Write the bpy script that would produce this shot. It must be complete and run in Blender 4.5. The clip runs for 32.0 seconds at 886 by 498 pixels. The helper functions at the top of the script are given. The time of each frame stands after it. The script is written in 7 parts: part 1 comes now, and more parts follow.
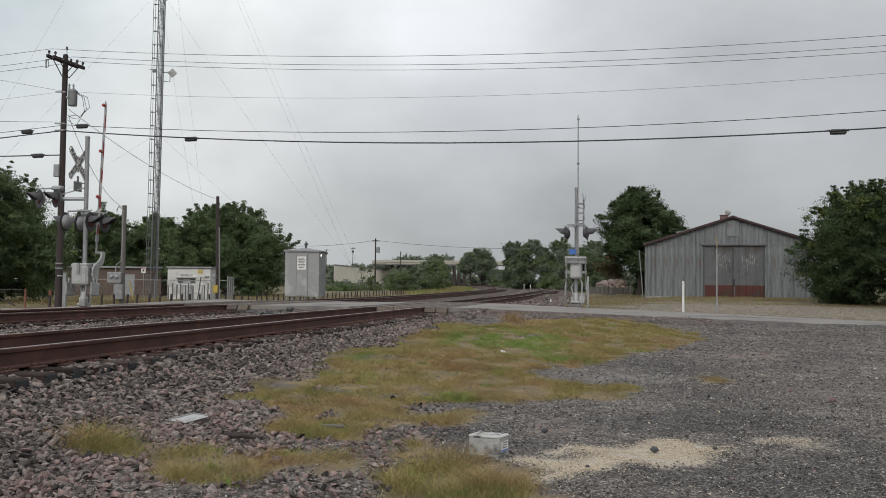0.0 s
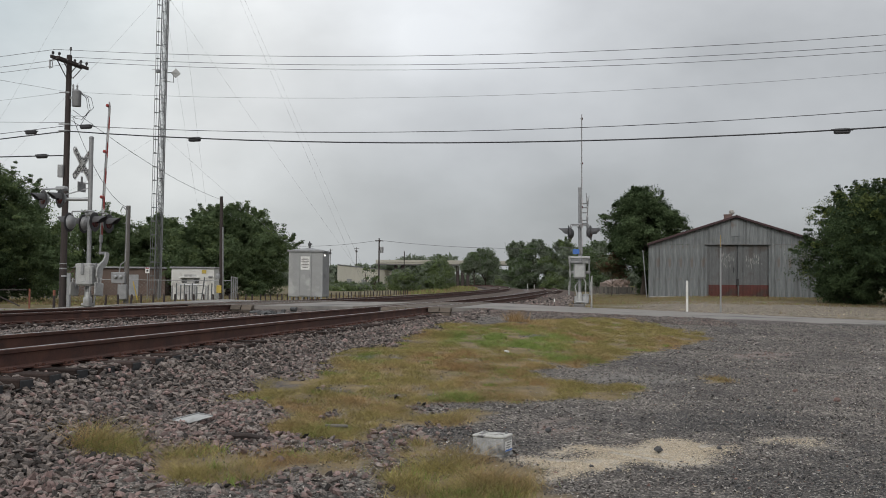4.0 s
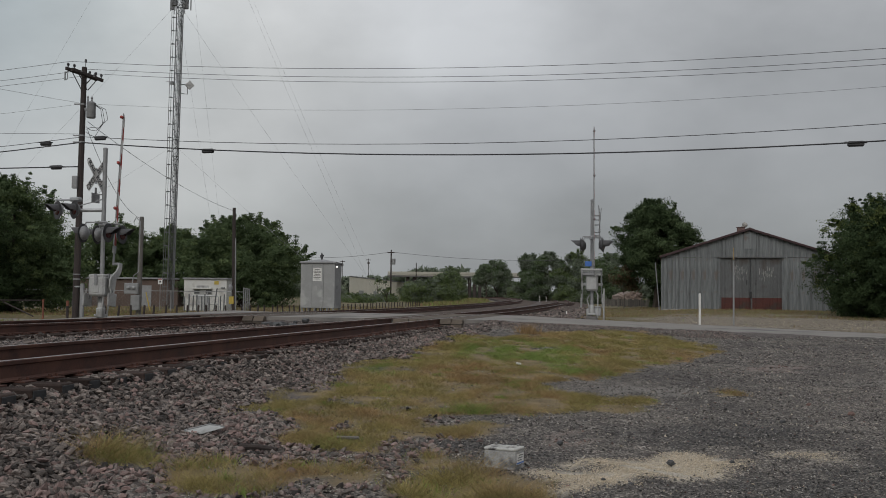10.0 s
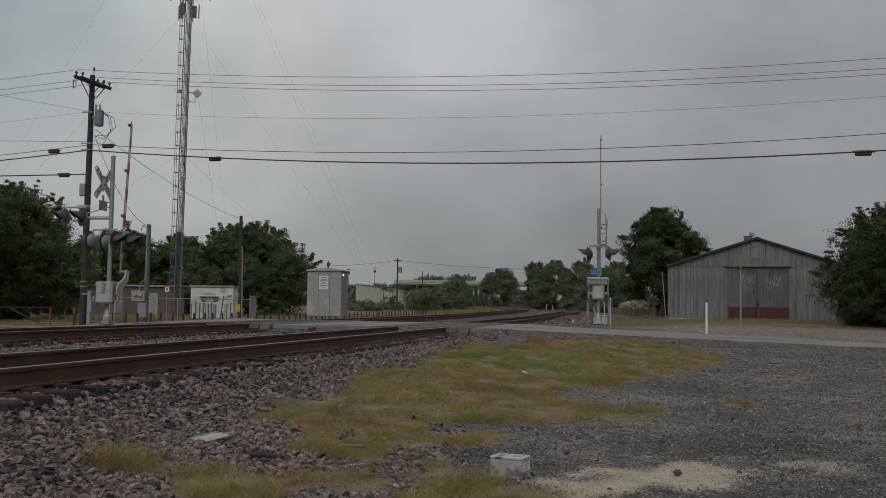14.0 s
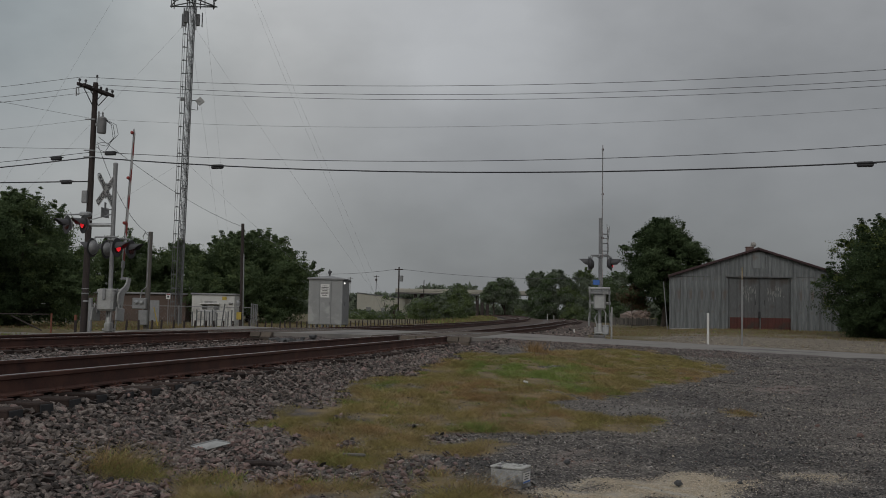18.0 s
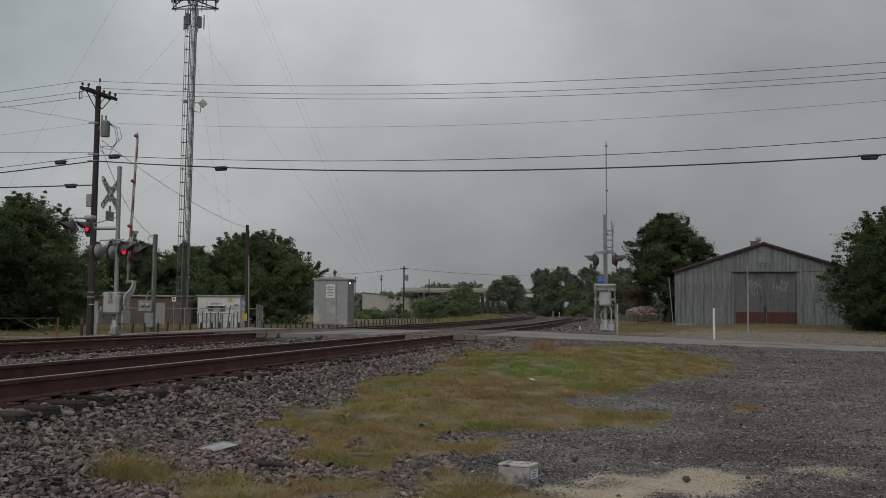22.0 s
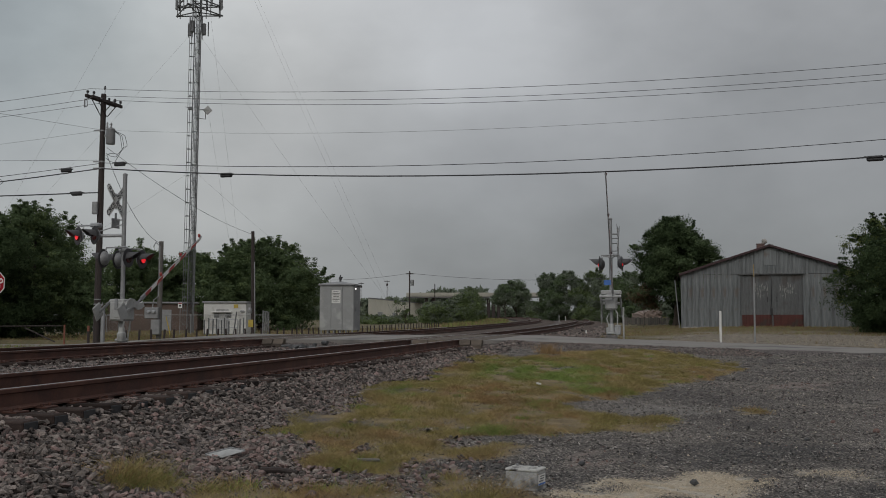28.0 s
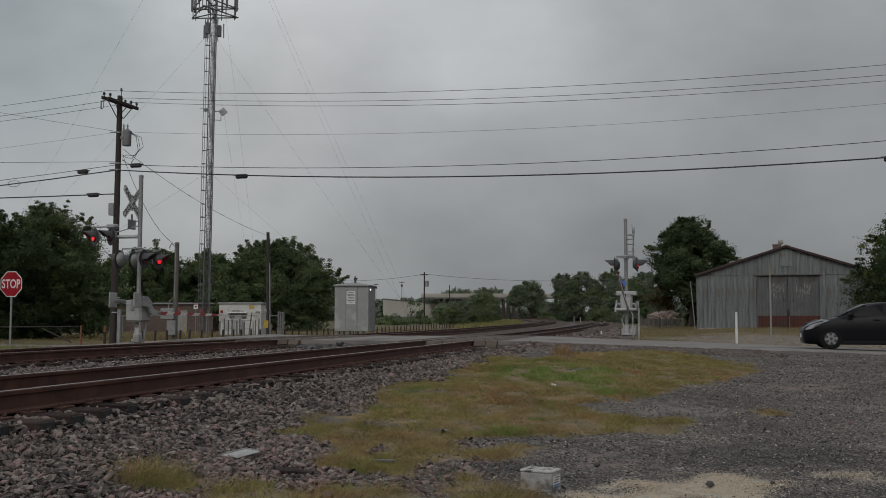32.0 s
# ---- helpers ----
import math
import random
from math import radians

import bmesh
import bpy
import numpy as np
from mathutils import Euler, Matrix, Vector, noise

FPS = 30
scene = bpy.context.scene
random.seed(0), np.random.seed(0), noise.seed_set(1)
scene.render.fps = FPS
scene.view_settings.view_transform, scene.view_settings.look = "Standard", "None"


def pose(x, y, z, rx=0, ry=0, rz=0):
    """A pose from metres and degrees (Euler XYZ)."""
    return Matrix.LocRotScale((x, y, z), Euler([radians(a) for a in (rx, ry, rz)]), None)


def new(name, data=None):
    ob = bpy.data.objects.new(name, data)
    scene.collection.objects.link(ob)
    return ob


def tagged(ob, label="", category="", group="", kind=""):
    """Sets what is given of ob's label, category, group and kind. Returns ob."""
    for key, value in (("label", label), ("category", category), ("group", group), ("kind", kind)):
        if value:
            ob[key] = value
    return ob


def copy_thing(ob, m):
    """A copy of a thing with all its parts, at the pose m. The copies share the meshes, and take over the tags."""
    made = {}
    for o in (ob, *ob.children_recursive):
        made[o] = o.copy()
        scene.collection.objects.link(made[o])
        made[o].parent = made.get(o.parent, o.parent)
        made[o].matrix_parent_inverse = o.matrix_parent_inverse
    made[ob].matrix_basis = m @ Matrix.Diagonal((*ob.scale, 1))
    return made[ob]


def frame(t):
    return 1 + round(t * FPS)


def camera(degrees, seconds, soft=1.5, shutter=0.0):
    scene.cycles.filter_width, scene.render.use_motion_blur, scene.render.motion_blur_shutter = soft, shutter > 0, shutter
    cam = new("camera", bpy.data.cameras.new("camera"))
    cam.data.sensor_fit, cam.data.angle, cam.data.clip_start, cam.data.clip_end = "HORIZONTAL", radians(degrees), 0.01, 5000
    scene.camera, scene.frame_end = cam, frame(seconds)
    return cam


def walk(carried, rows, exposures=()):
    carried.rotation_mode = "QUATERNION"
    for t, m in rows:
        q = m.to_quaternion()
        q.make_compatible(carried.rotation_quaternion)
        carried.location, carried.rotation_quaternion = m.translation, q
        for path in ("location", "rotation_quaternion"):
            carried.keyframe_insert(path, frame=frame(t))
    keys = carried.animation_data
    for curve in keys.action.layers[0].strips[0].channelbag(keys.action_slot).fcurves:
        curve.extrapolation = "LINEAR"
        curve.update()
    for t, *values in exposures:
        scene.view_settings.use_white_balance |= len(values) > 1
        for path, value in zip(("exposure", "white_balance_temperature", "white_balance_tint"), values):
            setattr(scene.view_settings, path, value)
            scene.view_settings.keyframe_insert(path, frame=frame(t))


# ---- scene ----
cam = camera(47.54, 32.0, soft=0.92)
EYE = 1.35
# seconds, yaw, pitch, roll of the held camera, which turns on the spot
TURNS = [
    (0.0, -0.021, 2.197, -0.544),
    (0.5, 0.041, 2.139, -0.414),
    (1.0, 0.126, 2.167, -0.339),
    (1.5, 0.184, 2.259, -0.299),
    (2.0, 0.171, 2.207, -0.274),
    (2.5, 0.165, 2.107, -0.234),
    (3.0, 0.200, 1.995, -0.199),
    (3.5, 0.177, 2.041, -0.506),
    (5.5, 0.223, 2.624, -0.403),
    (6.0, 0.196, 2.522, -0.470),
    (6.5, 0.225, 2.466, -0.435),
    (7.0, 0.300, 2.513, -0.468),
    (7.5, 0.435, 2.661, -0.331),
    (8.0, 0.606, 2.834, -0.436),
    (8.5, 0.730, 2.937, -0.689),
    (9.0, 0.776, 2.916, -0.817),
    (9.5, 0.805, 2.837, -0.680),
    (10.0, 0.859, 2.856, -0.691),
    (10.5, 0.923, 2.934, -0.612),
    (11.0, 1.038, 3.073, -0.517),
    (11.5, 1.138, 3.205, -0.598),
    (12.0, 1.175, 3.282, -0.676),
    (12.5, 1.161, 3.238, -0.752),
    (13.0, 1.153, 3.180, -0.742),
    (13.5, 1.176, 3.216, -0.830),
    (14.0, 1.219, 3.328, -0.857),
    (14.5, 1.248, 3.476, -0.912),
    (15.0, 1.506, 3.716, -0.818),
    (15.5, 2.232, 4.300, -0.618),
    (17.5, 2.352, 4.645, -1.294),
    (18.0, 1.284, 3.835, -1.165),
    (18.5, 0.476, 3.233, -0.825),
    (19.0, 0.389, 3.224, -0.760),
    (19.5, 0.679, 3.412, -0.644),
    (20.0, 0.915, 3.556, -0.664),
    (20.5, 1.183, 3.631, -0.492),
    (21.0, 1.419, 3.783, -0.560),
    (21.5, 1.543, 3.834, -0.528),
    (22.0, 1.599, 3.758, -0.407),
    (22.5, 1.558, 3.670, -0.464),
    (23.0, 1.525, 3.711, -0.426),
    (23.5, 1.570, 3.815, -0.187),
    (24.0, 1.710, 3.820, 0.129),
    (24.5, 1.771, 3.848, 0.156),
    (25.0, 1.773, 3.895, 0.049),
    (25.5, 1.754, 3.916, -0.135),
    (27.5, 1.959, 4.065, -0.032),
    (28.0, 1.939, 4.027, 0.004),
    (28.5, 1.939, 3.963, -0.007),
    (29.0, 1.975, 3.953, 0.047),
    (29.5, 2.019, 4.013, -0.052),
    (30.0, 2.067, 4.093, 0.036),
    (30.5, 2.117, 4.102, 0.070),
    (31.0, 2.222, 4.032, -0.029),
    (31.5, 2.362, 3.956, 0.004),
    (32.0, 2.776, 4.080, -0.028),
]
EXPOSURES = [(0.0, 0.2), (3.5, 0.18), (6.0, -0.1), (8.0, -0.14), (9.0, -0.3), (11.0, -0.38), (12.0, -0.51), (14.0, -0.58), (15.0, -0.55), (17.5, -0.83), (18.1, -0.83), (18.9, -0.66), (21.0, -0.56), (25.0, -0.57), (32.0, -0.63)]
walk(cam, [(t, pose(0, 0, EYE, 90 + p, r, y)) for t, y, p, r in TURNS], EXPOSURES)

# ---- light: overcast sky, broad weak sun behind the cloud ----
world = bpy.data.worlds.new("overcast")
scene.world = world
world.use_nodes = True
wt = world.node_tree
wt.nodes.clear()
W = wt.nodes.new
sky = W("ShaderNodeTexSky")
sky.sky_type, sky.sun_disc = "NISHITA", False
sky.sun_elevation, sky.sun_rotation = radians(36), radians(168)
sky.air_density, sky.dust_density = 1.0, 4.0
coord = W("ShaderNodeTexCoord")
sep = W("ShaderNodeSeparateXYZ")
wt.links.new(coord.outputs["Generated"], sep.inputs[0])
# grey cloud deck: brighter overhead, darker and bluer low down
cloud = W("ShaderNodeValToRGB")
e = cloud.color_ramp.elements
e[0].position, e[0].color = 0.0, (0.386, 0.405, 0.419, 1)
e[1].position, e[1].color = 1.0, (0.752, 0.770, 0.797, 1)
for p, c in ((0.07, (0.416, 0.435, 0.450, 1)), (0.15, (0.525, 0.540, 0.559, 1)), (0.24, (0.643, 0.660, 0.678, 1)), (0.36, (0.713, 0.730, 0.750, 1))):
    x = e.new(p)
    x.color = c
wt.links.new(sep.outputs["Z"], cloud.inputs[0])
stretch = W("ShaderNodeMapping")
stretch.inputs["Scale"].default_value = (1.0, 1.0, 1.7)
wt.links.new(coord.outputs["Generated"], stretch.inputs[0])
puff = W("ShaderNodeTexNoise")
puff.inputs["Scale"].default_value, puff.inputs["Detail"].default_value = 3.4, 6.0
puff.inputs["Roughness"].default_value = 0.5
wt.links.new(stretch.outputs[0], puff.inputs["Vector"])
swing = W("ShaderNodeMapRange")
swing.inputs["From Min"].default_value, swing.inputs["From Max"].default_value = 0.3, 0.7
swing.inputs["To Min"].default_value, swing.inputs["To Max"].default_value = 0.76, 1.22
wt.links.new(puff.outputs["Fac"], swing.inputs["Value"])
mul = W("ShaderNodeMix")
mul.data_type, mul.blend_type = "RGBA", "MULTIPLY"
mul.inputs["Factor"].default_value = 1.0
wt.links.new(cloud.outputs[0], mul.inputs["A"])
wt.links.new(swing.outputs[0], mul.inputs["B"])
bg_deck, bg_sky, both = W("ShaderNodeBackground"), W("ShaderNodeBackground"), W("ShaderNodeAddShader")
bg_deck.inputs["Strength"].default_value = 0.95
bg_sky.inputs["Strength"].default_value = 0.01
# the hidden sun makes the cloud brighter on one side
glow_side = W("ShaderNodeMapRange")
glow_side.interpolation_type = "SMOOTHSTEP"
glow_side.inputs["From Min"].default_value, glow_side.inputs["From Max"].default_value = -0.48, 0.5
glow_side.inputs["To Min"].default_value, glow_side.inputs["To Max"].default_value = 1.19, 0.73
wt.links.new(sep.outputs["X"], glow_side.inputs["Value"])
lit_deck = W("ShaderNodeMix")
lit_deck.data_type, lit_deck.blend_type = "RGBA", "MULTIPLY"
lit_deck.inputs["Factor"].default_value = 1.0
wt.links.new(mul.outputs["Result"], lit_deck.inputs["A"])
wt.links.new(glow_side.outputs[0], lit_deck.inputs["B"])
# a darker bluish cloud and a thin bright one, with ragged edges
ragged = W("ShaderNodeMix")
ragged.data_type = "VECTOR"
ragged.inputs["Factor"].default_value = 0.12
wt.links.new(coord.outputs["Generated"], ragged.inputs["A"])
wt.links.new(puff.outputs["Color"], ragged.inputs["B"])
tone_sky = lit_deck.outputs["Result"]
for centre, reach, tint in (((-0.419, 0.865, 0.277), 0.24, (0.66, 0.715, 0.735, 1)), ((-0.292, 0.941, 0.172), 0.3, (1.17, 1.155, 1.11, 1))):
    far = W("ShaderNodeVectorMath")
    far.operation = "DISTANCE"
    wt.links.new(ragged.outputs["Result"], far.inputs[0])
    far.inputs[1].default_value = [0.88 * c + 0.06 for c in centre]
    fade = W("ShaderNodeMapRange")
    fade.interpolation_type = "SMOOTHSTEP"
    fade.inputs["From Max"].default_value = reach
    fade.inputs["To Min"].default_value, fade.inputs["To Max"].default_value = 1.0, 0.0
    wt.links.new(far.outputs["Value"], fade.inputs["Value"])
    shade_mix = W("ShaderNodeMix")
    shade_mix.data_type, shade_mix.blend_type = "RGBA", "MULTIPLY"
    wt.links.new(fade.outputs[0], shade_mix.inputs["Factor"])
    wt.links.new(tone_sky, shade_mix.inputs["A"])
    shade_mix.inputs["B"].default_value = tint
    tone_sky = shade_mix.outputs["Result"]
wt.links.new(tone_sky, bg_deck.inputs["Color"])
wt.links.new(sky.outputs[0], bg_sky.inputs["Color"])
wt.links.new(bg_deck.outputs[0], both.inputs[0])
wt.links.new(bg_sky.outputs[0], both.inputs[1])
out = W("ShaderNodeOutputWorld")
wt.links.new(both.outputs[0], out.inputs["Surface"])
sun = new("sun", bpy.data.lights.new("sun", "SUN"))
sun.data.energy, sun.data.angle, sun.data.color = 1.2, radians(40), (1.0, 0.97, 0.93)
sun.matrix_world = pose(0, 0, 60, 54, 0, -12)


# ---- materials ----
def mat(name, a, b=None, rough=0.7, metal=0.0, scale=6.0, fine=60.0, bump=0.2, detail=6.0, island=0.0, obj=0.0, stain=None, amount=0.0, stretch=(1, 1, 1), emit=0.0, dist=0.01, spec=0.5, trans=0.0):
    """A surface of two tones a and b mixed by broad and fine grain, with relief; stain adds patches of wear."""
    m = bpy.data.materials.new(name)
    m.use_nodes = True
    nt = m.node_tree
    N, L = nt.nodes.new, nt.links.new
    bs = nt.nodes["Principled BSDF"]
    bs.inputs["Roughness"].default_value, bs.inputs["Metallic"].default_value = rough, metal
    bs.inputs["Specular IOR Level"].default_value = spec
    b = b or tuple(c * 0.75 for c in a)
    tc, mp = N("ShaderNodeTexCoord"), N("ShaderNodeMapping")
    mp.inputs["Scale"].default_value = stretch
    L(tc.outputs["Object"], mp.inputs[0])
    n1, n2 = N("ShaderNodeTexNoise"), N("ShaderNodeTexNoise")
    for n, s in ((n1, scale), (n2, fine)):
        n.inputs["Scale"].default_value, n.inputs["Detail"].default_value = s, detail
        L(mp.outputs[0], n.inputs["Vector"])
    add = N("ShaderNodeMath")
    add.operation = "ADD"
    half = N("ShaderNodeMath")
    half.operation, half.inputs[1].default_value = "MULTIPLY", 0.5
    L(n1.outputs["Fac"], add.inputs[0])
    L(n2.outputs["Fac"], add.inputs[1])
    L(add.outputs[0], half.inputs[0])
    rng = N("ShaderNodeMapRange")
    rng.inputs["From Min"].default_value, rng.inputs["From Max"].default_value = 0.36, 0.64
    L(half.outputs[0], rng.inputs["Value"])
    mx = N("ShaderNodeMix")
    mx.data_type = "RGBA"
    mx.inputs["A"].default_value, mx.inputs["B"].default_value = (*a, 1), (*b, 1)
    L(rng.outputs[0], mx.inputs["Factor"])
    col = mx.outputs["Result"]
    if stain:
        n3 = N("ShaderNodeTexNoise")
        n3.inputs["Scale"].default_value, n3.inputs["Detail"].default_value = scale * 0.7, 8.0
        L(tc.outputs["Object"], n3.inputs["Vector"])
        r3 = N("ShaderNodeMapRange")
        r3.inputs["From Min"].default_value, r3.inputs["From Max"].default_value = 0.62 - 0.25 * amount, 0.72 - 0.2 * amount
        L(n3.outputs["Fac"], r3.inputs["Value"])
        m3 = N("ShaderNodeMix")
        m3.data_type = "RGBA"
        m3.inputs["B"].default_value = (*stain, 1)
        L(r3.outputs[0], m3.inputs["Factor"])
        L(col, m3.inputs["A"])
        col = m3.outputs["Result"]
    for on, kind, outp in ((island, "ShaderNodeNewGeometry", "Random Per Island"), (obj, "ShaderNodeObjectInfo", "Random")):
        if on:
            g = N(kind)
            r = N("ShaderNodeMapRange")
            r.inputs["To Min"].default_value, r.inputs["To Max"].default_value = 1 - on, 1 + on
            L(g.outputs[outp], r.inputs["Value"])
            hm = N("ShaderNodeMix")
            hm.data_type, hm.blend_type = "RGBA", "MULTIPLY"
            hm.inputs["Factor"].default_value = 1.0
            L(col, hm.inputs["A"])
            L(r.outputs[0], hm.inputs["B"])
            col = hm.outputs["Result"]
    L(col, bs.inputs["Base Color"])
    if bump:
        bp = N("ShaderNodeBump")
        bp.inputs["Strength"].default_value, bp.inputs["Distance"].default_value = bump, dist
        L(half.outputs[0], bp.inputs["Height"])
        L(bp.outputs[0], bs.inputs["Normal"])
    if trans:
        tl, ms = N("ShaderNodeBsdfTranslucent"), N("ShaderNodeMixShader")
        ms.inputs["Fac"].default_value = trans
        L(col, tl.inputs["Color"])
        L(bs.outputs[0], ms.inputs[1])
        L(tl.outputs[0], ms.inputs[2])
        L(ms.outputs[0], nt.nodes["Material Output"].inputs["Surface"])
    if emit:
        bs.inputs["Emission Color"].default_value, bs.inputs["Emission Strength"].default_value = (*a, 1), emit
    return m


